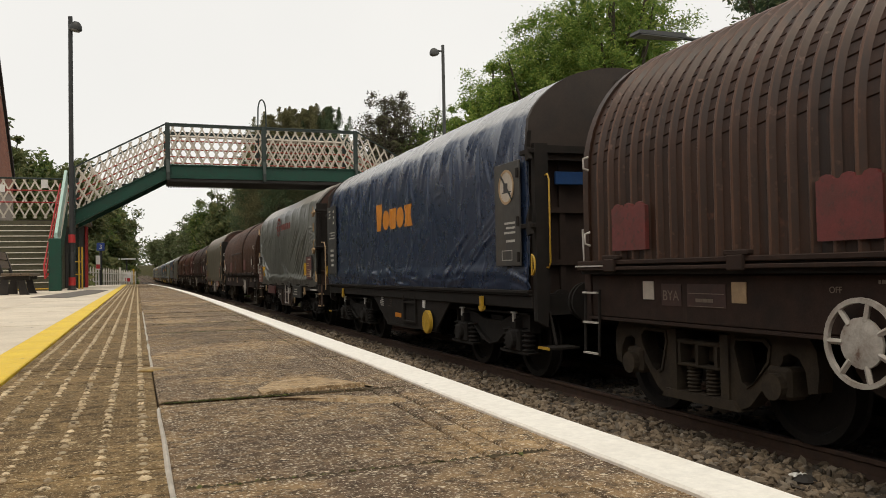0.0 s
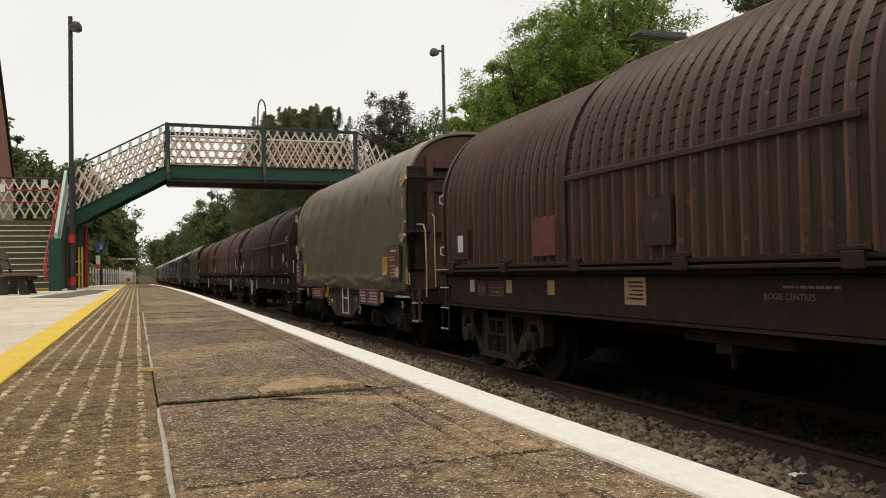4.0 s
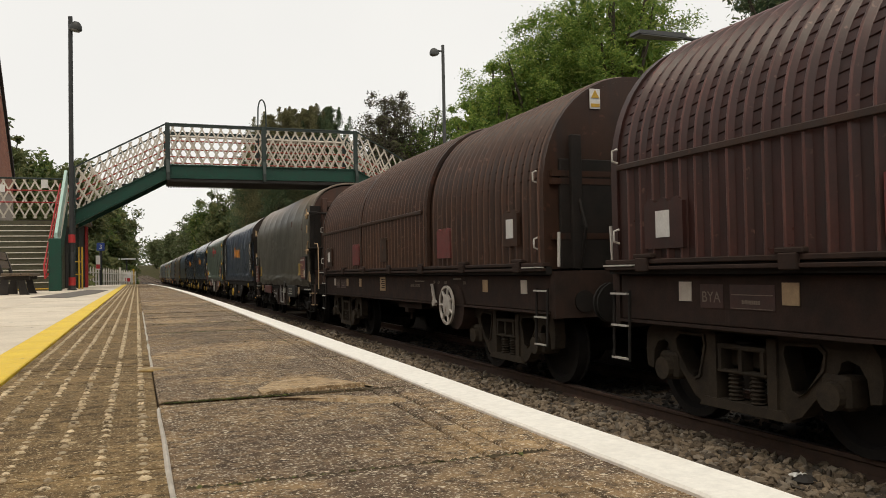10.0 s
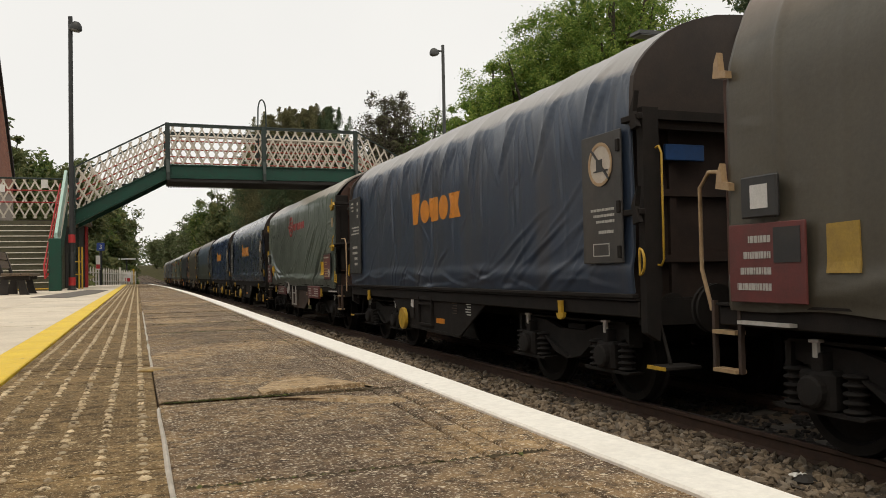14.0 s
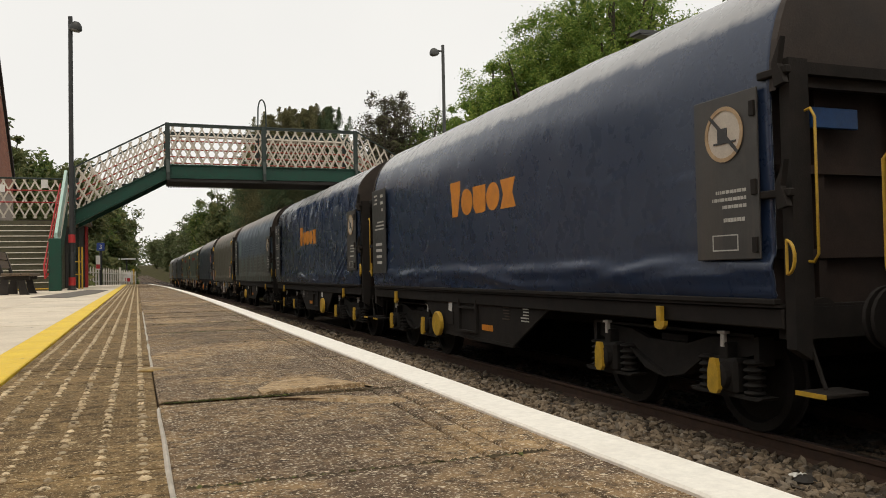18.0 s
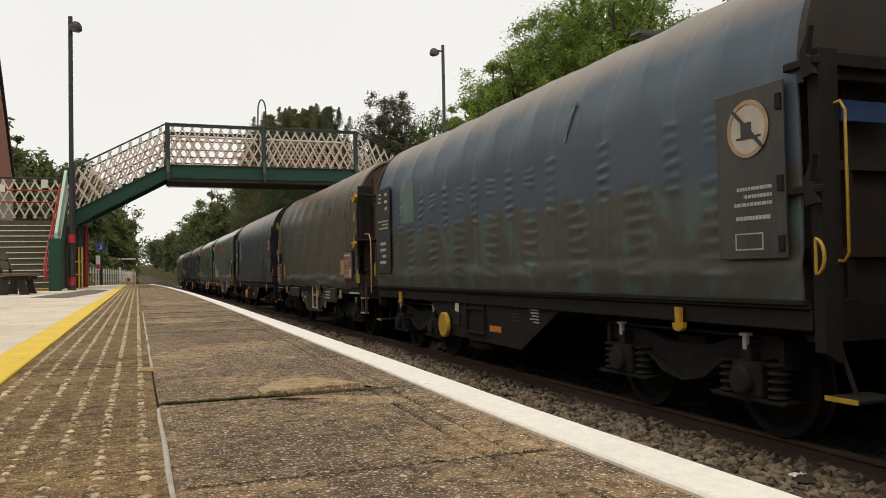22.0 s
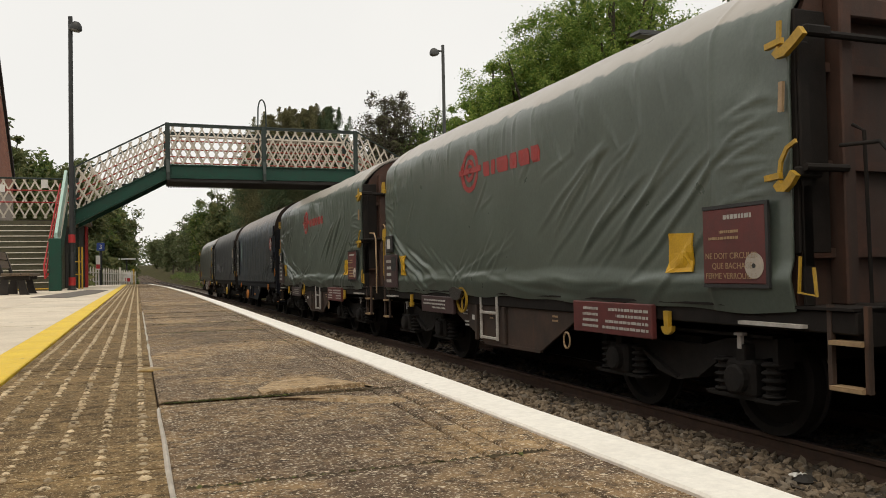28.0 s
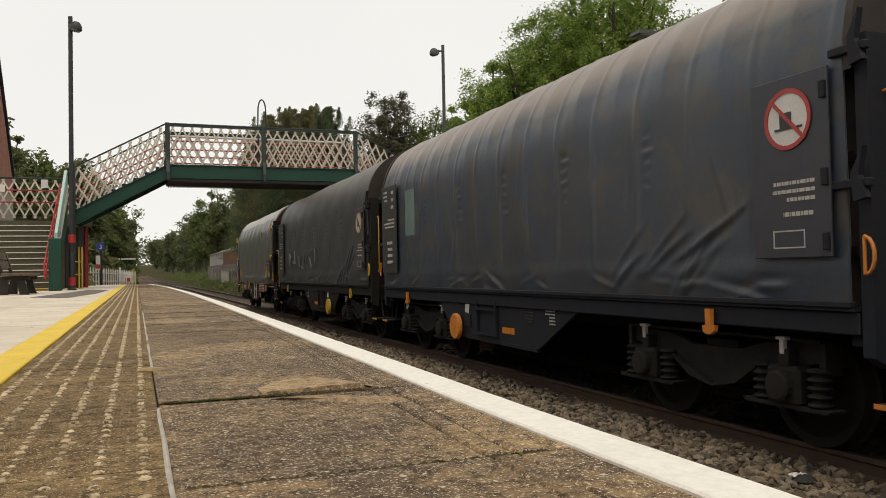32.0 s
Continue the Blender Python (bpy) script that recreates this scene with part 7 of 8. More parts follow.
    text_bars(fp, -1.379, 4.98, 5.22, 2.72, 2.95, 3, LETTER_WHITE, seed + 7)
    text_bars(fp, -1.379, 4.6, 4.75, 2.55, 2.95, 3, LETTER_WHITE, seed + 8)
    text_bars(fp, -1.379, 4.56, 5.24, 2.22, 2.42, 3, LETTER_WHITE, seed + 9)
    text_bars(fp, -1.379, 4.7, 5.1, 1.55, 2.02, 4, LETTER_WHITE, seed + 10)
    for k in range(5):
        put("small_mark", "small_mark", lambda: Build().box(-1.262, -1.256, -0.032, 0.032, 0.0, 0.08), LETTER_ORANGE, ob, (0, 0.2 - 0.075 * k, 0.59), "small orange block of the maker's mark")
    if mark:
        orange_letters(ob, 1.2, 2.22)
    if patch:
        part("cover_patch", on_cover([(3.55, 2.05), (4.05, 2.05), (4.05, 2.85), (3.55, 2.85)]), PATCH_GREEN, ob, "pale green repair patch")
    if worn:
        part("cover_patch", on_cover([(3.2, 2.27), (3.96, 2.28), (3.95, 3.02), (3.2, 3.0)]), PATCH_GREEN, ob, "pale green repair patch")
        part("tape_strip", on_cover([(-2.0, 2.82), (-2.06, 2.82), (-2.26, 3.24), (-2.14, 3.24)]), PATCH_GREEN, ob, "pale tape strip")
    if graffiti:
        rng = random.Random(seed)
        for k in range(7):
            y = 3.3 - k * 0.62
            pts = [(-1.362, y + rng.uniform(-0.22, 0.22), 1.55 + rng.uniform(0, 0.55)) for _ in range(5)]
            part("paint_scrawl", Build().tube(pts, 0.018, 4), SCRAWL, ob, "faded pale paint scrawl")
    return ob, wheels


END_BLUE = surface("bright_blue_strip", (0.012, 0.075, 0.24), (0.015, 0.06, 0.18), 0.5, scale=8)
RED_BROWN = surface("red_brown_patch", (0.13, 0.05, 0.035), (0.10, 0.045, 0.03), 0.7, scale=9)
TUCK = surface("sooty_hem_cloth", (0.035, 0.031, 0.026), (0.055, 0.048, 0.04), 0.5, scale=9, bump=0.4, fine=24, bump_distance=0.03)
PATCH_GREEN = surface("repair_patch", (0.14, 0.20, 0.19), (0.11, 0.16, 0.155), 0.55, scale=4)
SCRAWL = surface("faded_scrawl", (0.16, 0.16, 0.165), (0.11, 0.11, 0.115), 0.7, scale=5)


def red_letters(ob, y1, z1, LETTER_RED):
    """A round emblem and six plain red blocks in place of the painted mark."""
    yc, zc = y1 - 0.30, z1 - 0.32
    for k in range(12):
        a0, a1 = 2 * math.pi * k / 12, 2 * math.pi * (k + 1) / 12
        poly = [(yc + q * math.cos(a), zc + q * math.sin(a)) for q, a in ((0.31, a0), (0.31, (a0 + a1) / 2), (0.31, a1), (0.235, a1), (0.235, (a0 + a1) / 2), (0.235, a0))]
        part("emblem_piece", on_cover(poly), LETTER_RED, ob, "red ring emblem")
    part("emblem_bar", on_cover([(yc - 0.4, zc - 0.04), (yc + 0.4, zc - 0.04), (yc + 0.4, zc + 0.04), (yc - 0.4, zc + 0.04)], 0.007), LETTER_RED, ob)
    for k in range(8):
        a0, a1 = 2 * math.pi * k / 8, 2 * math.pi * (k + 1) / 8
        poly = [(yc + q * math.cos(a), zc + q * math.sin(a)) for q, a in ((0.165, a0), (0.165, (a0 + a1) / 2), (0.165, a1), (0.095, a1), (0.095, (a0 + a1) / 2), (0.095, a0))]
        part("emblem_piece", on_cover(poly), LETTER_RED, ob)
    y = y1 - 0.78
    for k, w in enumerate((0.20, 0.12, 0.34, 0.20, 0.30, 0.20)):
        z = z1 - 0.46
        part("mark_block", on_cover([(y, z + 0.20), (y - w * 0.85, z + 0.20), (y - w, z + 0.13), (y - w, z), (y - w * 0.2, z), (y, z + 0.06)]), LETTER_RED, ob, "red block of the painted mark")
        y -= w + 0.06


def red_plate_wagon(label, tarp, style, seed, mark=True, hoop=0.0, end=None, yellow=None, handle=None, plate=None, wheel=None, black_box=False, ht=False, belly_mat=None, plate_tint=None, mark_at=(1.60, 3.14), mark_mat=None, ladder=-0.37, smears=False, far_tint=None, rails=None, notice=False):
    """A coil wagon with a loose cover, maroon plates, ladders and an end platform."""
    frame = FRAME_BLACK
    handle = handle or HANDLE_YELLOW
    plate = plate_tint or MAROON
    ob = thing("covered_wagon", label, "wagon", "wagons of the goods train")
    wheels = []
    frame_common(ob, frame, belly_mat or FRAME_BROWN, -5.45, 5.45, [(-1.9, 0.95), (-0.85, 0.44), (0.80, 0.42), (2.3, 0.95)])
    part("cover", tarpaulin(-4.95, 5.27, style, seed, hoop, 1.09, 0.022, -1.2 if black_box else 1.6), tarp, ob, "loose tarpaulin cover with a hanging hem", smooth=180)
    add_end(ob, -4.90, 1.12, 1.25, 2.7, 3.88, 2.45, 0.05, -1, end or RUST_END, "rusty ribbed end wall", "en")
    for x in (-0.87, 0.87):
        put("end_post", "epost%.1f" % x, lambda: Build().box(x - 0.06, x + 0.06, -5.06, -4.90, 1.12, 3.5, 0.012), RUST_END, ob, None, "rusty end post")
    put("end_beam", "ebeam", lambda: Build().box(-0.81, 0.81, -5.03, -4.90, 3.26, 3.42, 0.012), RUST_END, ob, None, "rusty top beam")
    put("lock_shaft", "eshaft", lambda: Build().tube([(-1.3, -5.10, 3.08), (1.3, -5.10, 3.08)], 0.03, 8).tube([(-1.3, -5.06, 2.12), (-0.9, -5.06, 2.12)], 0.03, 8), FRAME_BLACK, ob, None, "dark locking shaft")
    # Black plate stands in for the shade of the recess beside the post.
    put("corner_shield", "eshield", lambda: Build().box(-1.27, -0.97, -4.965, -4.905, 1.5, 3.3, 0.01).box(-1.27, -1.17, -5.0, -4.966, 1.4, 2.0, 0.01), FRAME_BLACK, ob, None, "black plate in place of the shaded corner recess")
    add_end(ob, 5.15, 1.12, 1.25, 2.7, 3.88, 2.45, 0.05, 1, end or RUST_END, "rusty ribbed end wall", "ef")
    part("end_deck", Build().box(-1.25, 1.25, -5.45, -4.74, 1.08, 1.12, 0.006), frame, ob)
    for x in (-1.22, 1.22):
        part("corner_post", Build().box(x - 0.05, x + 0.05, -5.0, -4.97, 1.12, 3.05, 0.01), FRAME_BLACK, ob)
        part("corner_post", Build().box(x - 0.05, x + 0.05, 5.28, 5.36, 1.12, 2.95, 0.01), end or RUST_END, ob)
    for s in (-1, 1):
        buffers(ob, s * 6.02, s, frame)
    # near-end handrails, steps and locks
    part("handrail", Build().tube([(-0.86, -5.20, 1.12), (-0.86, -5.18, 2.38), (-0.86, -5.08, 2.44)], 0.014, 8), rails or HANDLE_TAN, ob, "faded upright handrail")
    part("handrail", Build().tube([(-1.22, -5.72, 1.0), (-1.22, -5.75, 1.5), (-1.22, -5.72, 2.1), (-1.22, -5.62, 2.22), (-1.22, -5.3, 2.24)], 0.015, 8), rails or HANDLE_TAN, ob, "bent tubular handrail", smooth=60)
    part("handrail", Build().tube([(-1.22, 5.42, 2.2), (-1.22, 5.62, 2.22), (-1.22, 5.74, 2.1), (-1.22, 5.74, 1.4), (-1.22, 5.62, 1.05)], 0.018, 8), handle, ob, "bent tubular handrail", smooth=60)
    for yc in (-5.38, 5.36):
        st = part("access_step", Build().box(-1.30, -1.26, yc - 0.17, yc - 0.135, 0.56, 1.14).box(-1.30, -1.26, yc + 0.135, yc + 0.17, 0.56, 1.14), FRAME_BROWN, ob)
        for z in (0.56, 0.87):
            part("tread", Build().box(-1.33, -1.22, yc - 0.135, yc + 0.135, z, z + 0.03), HANDLE_TAN, st)
        part("step_plate", Build().box(-1.36, -1.20, yc + (0.35 if yc < 0 else -0.75), yc + (0.99 if yc < 0 else -0.2), 0.965, 0.992), HANDLE_WHITE, ob, "pale step plate")
    for z in (2.05, 2.95):
        put("cover_lock", "flock%.1f" % z, lambda: Build().prism([(5.2, z - 0.03), (5.36, z + 0.0), (5.34, z + 0.12), (5.30, z + 0.2), (5.28, z + 0.05), (5.2, z + 0.03)], "x", -1.37, -1.31), handle, ob, None, "curved yellow cover lock")
    locks = (("a", [(-4.91, 3.21), (-4.905, 3.12), (-4.90, 3.04)], 0.035, [(-4.79, 3.04), (-4.95, 3.055)], 0.045, [(-4.885, 3.0), (-4.91, 2.965), (-4.96, 2.97), (-5.05, 3.02), (-5.14, 3.08)], 0.075),
             ("b", [(-5.04, 2.31), (-4.95, 2.27), (-4.89, 2.18), (-4.87, 2.07)], 0.032, [(-4.75, 2.065), (-4.90, 2.075)], 0.045, [(-4.86, 2.025), (-4.885, 1.99), (-4.93, 1.985), (-4.98, 2.02), (-5.03, 2.08)], 0.07))
    for key, strap, ws, bar, wb, claw, wc in locks:
        lk = put("cover_lock", "claw" + key, lambda: flat_strip(claw, wc, -1.385, -1.34), handle, ob, None, "curved yellow cover lock")
        put("lock_strap", "strap" + key, lambda: flat_strip(strap, ws, -1.365, -1.345), handle, lk)
        put("lock_bar", "bar" + key, lambda: flat_strip(bar, wb, -1.39, -1.35), handle, lk)
        put("lock_arm", "arm" + key, lambda: Build().box(-1.34, -1.1, claw[-1][0] - 0.01, claw[-1][0] + 0.05, claw[-1][1] - 0.03, claw[-1][1] + 0.05, 0.015), FRAME_BLACK, lk, None, "dark lock arm")
    put("lock_slot", "eslot", lambda: flat_strip([(-4.92, 2.76), (-4.905, 2.54)], 0.04, -1.37, -1.345), HANDLE_TAN, ob, None, "tan slot plate")
    put("stirrup", "stirrup", lambda: Build().tube([(-1.33, -5.02, 1.48), (-1.33, -5.0, 1.22), (-1.33, -5.16, 1.2), (-1.33, -5.14, 1.40)], 0.014, 6), handle, ob, None, "yellow stirrup")
    ty = -1.2 if black_box else 1.6
    part("hem_tuck", Build().prism([(ty + 0.24, 1.15), (ty + 0.05, 1.19), (ty - 0.26, 1.13), (ty - 0.20, 1.04), (ty - 0.12, 0.99), (ty + 0.12, 1.0), (ty + 0.2, 1.05)], "x", -1.38, -1.345), TUCK, ob, "gathered tuck of the cover's hem")
    for yy in (-3.45, 3.75):
        put("lifting_hook", "hook", lambda: hook(0), handle if yy > 0 or not black_box else HANDLE_TAN, ob, (-1.33, yy, 0.84), "lifting hook")
    y_bogie(ob, -3.25, wheels)
    y_bogie(ob, 3.7, wheels)
    for y in (ladder - 0.46, ladder + 0.46, ladder + 0.92):
        if -0.85 < y < 1.25:
            put("stiffener", "belly_stiff", lambda: Build().box(-1.30, -1.256, -0.035, 0.035, 0.45, 0.94, 0.006), belly_mat or FRAME_BROWN, ob, (0, y, 0), "upright stiffener of the side plate")
    put("white_label", "belly_label", lambda: Build().box(-1.262, -1.257, -0.08, 0.08, 0.0, 0.07), SIGN_WHITE, ob, (0, 1.15, 0.72), "small white label")
    # ladder on the belly plate
    lad = part("ladder", Build().box(-1.31, -1.28, ladder + 0.245, ladder + 0.285, 0.48, 1.08, 0.006).box(-1.31, -1.28, ladder - 0.285, ladder - 0.245, 0.48, 1.08, 0.006), HANDLE_WHITE, ob, "white ladder on the side plate")
    for z in (0.49, 0.83):
        part("rung", Build().box(-1.315, -1.285, ladder - 0.245, ladder + 0.245, z, z + 0.035, 0.005), HANDLE_WHITE, lad)
    wh = put("brake_wheel", "ewheel", lambda: ring(0.19, 0.028, 0, 24, 0.03), wheel or HANDLE_YELLOW, ob, (-1.31, 1.45 if not black_box else -1.0, 1.0), "spoked handbrake wheel")
    for a in (0.5, 2.6, 4.7):
        put("spoke", "espoke%.1f" % a, lambda: Build().tube([(-0.015, 0, 0), (-0.015, 0.17 * math.cos(a), 0.17 * math.sin(a))], 0.012, 5), wheel or HANDLE_YELLOW, wh)
    part("pipe_loop", Build().tube([(-1.26, -1.5 + 0.07 * math.cos(a), 0.62 + 0.09 * math.sin(a)) for a in np.linspace(0, 6.2, 12)], 0.012, 5), HANDLE_TAN, ob)
    if black_box:
        bx = part("name_board", Build().box(-1.36, -1.30, -3.0, -1.72, 0.72, 1.06, 0.008), BLACK_PLATE, ob, "black board with pale lettering")
        text_bars(bx, -1.364, -2.5, -1.8, 0.78, 1.0, 3, LETTER_WHITE, seed + 1)
        bx = part("load_board", Build().box(-1.345, -1.30, 1.72, 3.18, 0.76, 1.02, 0.008), BLACK_PLATE if ht else MAROON, ob, "dark load board")
    else:
        bx = part("name_board", Build().box(-1.36, -1.30, -3.25, -1.83, 0.76, 1.08, 0.008), plate, ob, "maroon board with pale lettering")
        text_bars(bx, -1.364, -2.33, -1.88, 0.80, 1.04, 4, LETTER_WHITE, seed + 1)
        text_bars(bx, -1.364, -3.2, -2.4, 0.80, 1.04, 4, LETTER_WHITE, seed + 2)
        bx = part("load_board", Build().box(-1.345, -1.30, 1.75, 3.2, 0.77, 1.03, 0.008), far_tint or plate, ob, "dark maroon load board")
        text_bars(bx, -1.349, 2.1, 3.1, 0.82, 0.99, 3, LETTER_WHITE, seed + 3)
    for k, (yy, zz) in enumerate(((1.5, 0.82), (1.45, 0.66), (-1.2, 0.85), (0.6, 0.8))):
        text_bars(ob, -1.262, yy - 0.1, yy + 0.1, zz - 0.05, zz + 0.05, 2, LETTER_WHITE if k < 2 else HANDLE_TAN, seed + 20 + k)
    # plates and patches on the cover
    ym = yellow or YELLOW_TARP
    part("yellow_patch", on_cover([(-3.83, 1.38), (-3.49, 1.37), (-3.50, 1.72), (-3.83, 1.71)], 0.012), ym, ob, "yellow square patch")
    part("yellow_patch", on_cover([(4.0, 1.36), (4.28, 1.36), (4.28, 1.70), (4.01, 1.71)], 0.012), ym, ob, "yellow square patch")
    rp = put("data_plate", "red_near", lambda: Build().box(-1.385, -1.36, -4.74, -4.03, 1.28, 1.88, 0.006), plate, ob, None, "maroon data plate")
    put("plate_frame", "near_pf", lambda: Build().box(-1.388, -1.362, -4.77, -4.742, 1.25, 1.91).box(-1.388, -1.362, -4.742, -4.03, 1.882, 1.91).box(-1.388, -1.362, -4.742, -4.03, 1.25, 1.278), BLACK_PLATE, rp, None, "dark plate frame")
    if notice:
        for line, y, z in (("NE DOIT CIRCULER", -4.06, 1.48), ("QUE BACHAGE", -4.14, 1.40), ("FERME VERROUILLE", -4.06, 1.32)):
            words(rp, line, 0.068, y, z, -1.389, HANDLE_TAN)
    else:
        text_bars(rp, -1.389, -4.52, -4.08, 1.32, 1.56, 4, HANDLE_TAN, seed + 4)
    text_bars(rp, -1.389, -4.45, -4.06, 1.62, 1.72, 2, HANDLE_TAN, seed + 14)
    text_bars(rp, -1.389, -4.6, -4.06, 1.77, 1.85, 1, LETTER_WHITE, seed + 11)
    put("plate_disc", "plate_disc", lambda: disc(0.10, -1.386), PALE_RING, rp, (0, -4.62, 1.42))
    put("disc_hub", "disc_hub", lambda: disc(0.018, -1.391), BLACK_PLATE, rp, (0, -4.62, 1.42))
    rf = put("data_plate", "red_far", lambda: Build().box(-1.385, -1.36, 4.42, 5.20, 1.14, 1.74, 0.006), far_tint or plate, ob, None, "dark maroon data plate with lettering")
    text_bars(rf, -1.389, 4.75, 5.12, 1.20, 1.68, 4, LETTER_WHITE, seed + 12)
    put("plate_window", "plate_win", lambda: Build().box(-1.389, -1.386, 4.46, 4.72, 1.44, 1.70), BLACK_PLATE, rf)
    hd = put("ticket_holder", "ticket", lambda: Build().box(-1.40, -1.36, 4.66, 5.04, 1.78, 2.10, 0.012), BLACK_PLATE, ob, None, "black ticket holder")
    put("ticket", "ticket_paper", lambda: Build().box(-1.405, -1.401, 4.75, 4.93, 1.85, 2.03), SIGN_WHITE, hd, None, "white ticket")
    if smears:
        rng = random.Random(seed)
        for k in range(9):
            y, z, w, h = 4.78 - 0.07 * k + rng.uniform(-0.03, 0.03), rng.uniform(2.0, 2.9), rng.uniform(0.02, 0.05), rng.uniform(0.10, 0.28)
            part("paint_smear", on_cover([(y, z), (y - w, z + 0.02), (y - w * 0.8, z + h), (y + 0.01, z + h * 0.9)]), DULL_YELLOW, ob, "faded yellow smear")
    if hoop and not mark:
        part("cover_seam", on_cover([(-4.45, 1.25), (-4.436, 1.25), (-4.51, 3.25), (-4.524, 3.25)], 0.005), tarp, ob, "stitched seam of the cover")
        for y, z in ((-3.98, 2.75), (-2.32, 2.94)):
            part("repair_patch", on_cover([(y + 0.07, z - 0.09), (y - 0.06, z - 0.08), (y - 0.07, z + 0.09), (y + 0.06, z + 0.08)]), RED_BROWN, ob, "small red-brown repair patch")
    if mark:
        red_letters(ob, *mark_at, mark_mat or LETTER_RED)
    if ht:
        put("round_mark", "ht_disc", lambda: disc(0.11, -1.36), DULL_YELLOW, ob, (0, 4.55, 2.85), "worn round yellow mark")
        cu = bpy.data.curves.new("letters", "FONT")
        cu.body, cu.size, cu.extrude, cu.align_x = "HT", 0.36, 0.002, "CENTER"
        cu.materials.append(DULL_YELLOW)
        tx = new("letters", cu)
        tx.parent = ob
        tx.matrix_basis = Matrix(((0, 0, -1, -1.362), (-1, 0, 0, 4.6), (0, 1, 0, 2.36), (0, 0, 0, 1)))
    return ob, wheels


def hood_shell(ya, yb, half, z0, z1, low):
    """The plain arched sheet of a steel hood; its ribs are parts of their own."""
    prof = [(-half, low), (-half, low + 0.3), (-half, low + 0.6)] + arch(half, z0, z1, 2.08, 26) + [(half, low)]
    m = len(prof)
    ys = np.linspace(ya, yb, 9)
    b = Build()
    b.v = [(x, float(y), z) for y in ys for x, z in prof]
    b.f = [(j * m + i, j * m + i + 1, (j + 1) * m + i + 1, (j + 1) * m + i) for j in range(len(ys) - 1) for i in range(m - 1)]
    return b


def hood_rib(half, z0, z1, low):
    """One rounded rib that runs up the side, over the top and down again."""
    prof = [(-half, low)] + arch(half, z0, z1, 2.08, 26) + [(half, low)]
    px, pz = np.array([p[0] for p in prof]), np.array([p[1] for p in prof])
    nx, nz = np.gradient(pz), -np.gradient(px)
    ln = np.hypot(nx, nz)
    nx, nz = -nx / ln, -nz / ln
    m = len(prof)
    b = Build()
    sect = ((0.0, -0.003), (0.016, 0.009), (0.034, 0.042), (0.050, 0.052), (0.066, 0.042), (0.084, 0.009), (0.10, -0.003))
    for y, d in sect:
        b.v += [(float(px[i] + nx[i] * d), y, float(pz[i] + nz[i] * d)) for i in range(m)]
    b.f = [(j * m + i, j * m + i + 1, (j + 1) * m + i + 1, (j + 1) * m + i) for j in range(len(sect) - 1) for i in range(m - 1)]
    return b


def hoop_band(y, half, z0, z1, low, w=0.05, t=0.03):
    prof = [(-half - t, low)] + arch(half + t, z0, z1 + t, 2.08, 26) + [(half + t, low)]
    inner = [(-half + 0.03, low)] + arch(half - 0.03, z0, z1 - 0.03, 2.08, 26) + [(half - 0.03, low)]
    n = len(prof)
    vs = [(p[0], yy, p[1]) for yy in (y - w, y + w) for p in prof] + [(p[0], yy, p[1]) for yy in (y - w, y + w) for p in inner]
    fs = []
    for i in range(n - 1):
        fs += [(i, i + 1, n + i + 1, n + i), (2 * n + i, i + 2 * n + 1, i + 1, i)[::1], (n + i, n + i + 1, 3 * n + i + 1, 3 * n + i), (2 * n + i, 3 * n + i, 3 * n + i + 1, 2 * n + i + 1)]
    return Build().add(vs, fs)


def words(parent, body, size, y, z, x, material):
    cu = bpy.data.curves.new("inscription", "FONT")
    cu.body, cu.size, cu.extrude = body, size, 0.001
    cu.materials.append(material)
    tx = new("inscription", cu)
    tx.parent = parent
    tx.matrix_basis = Matrix(((0, 0, -1, x), (-1, 0, 0, y), (0, 1, 0, z), (0, 0, 0, 1)))


def spoked_wheel():
    return ring(0.30, 0.035, 0, 32, 0.03)


RIB = 0.2


def hood_ticks(ya, yb, half, z0, z1, close):
    """Short pressed ledges between the ribs, up the curve of the hood; on some hoods closer and narrower."""
    b = Build()
    pts = arch(half + 0.004, z0, z1, 2.08, 240)
    y = ya + 0.06
    q0, q1 = (0.52, 0.95) if close else (0.38, 0.99)
    lip, deep = (0.004, 0.0035) if close else (0.007, 0.006)
    while y + RIB < yb - 0.02:
        for k in range(8, 122, 3 if close else 6):
            (x, z), (xb, zb) = pts[k], pts[k + 1]
            ln = math.hypot(xb - x, zb - z)
            nx, nz = -(zb - z) / ln, (xb - x) / ln
            ring = []
            for q, d in ((q0, 0.010), (q1, -0.010)):
                yy = y + RIB * q
                px, pz = x + nz * d * 0.3, z + d
                ring += [(px - nx * 0.01, yy, pz - nz * 0.01), (px + nx * lip, yy, pz + nz * lip), (px - nx * 0.004, yy, pz - nz * 0.004 - deep)]
            b.add(ring, [(0, 1, 4, 3), (1, 2, 5, 4), (0, 2, 1), (3, 4, 5)])
        y += RIB
    return b


def rib_panel(x, ya, yb, z):
    """A flat panel over the ribs; rounded stubs of the ribs meet its upper edge."""
    n = max(2, int((yb - ya) / RIB + 0.5))
    line = [(ya, z + 0.005), (ya + 0.005, z), (yb - 0.005, z), (yb, z + 0.005), (yb, z + 0.415)]
    for k in range(n):
        y, w = yb - (yb - ya) * (k + 0.5) / n, (yb - ya) * 0.36 / n
        line += [(y + w, z + 0.42), (y + 0.7 * w, z + 0.444), (y, z + 0.456), (y - 0.7 * w, z + 0.444), (y - w, z + 0.42)]
    return Build().prism(line + [(ya, z + 0.415)], "x", x - 0.012, x + 0.03)


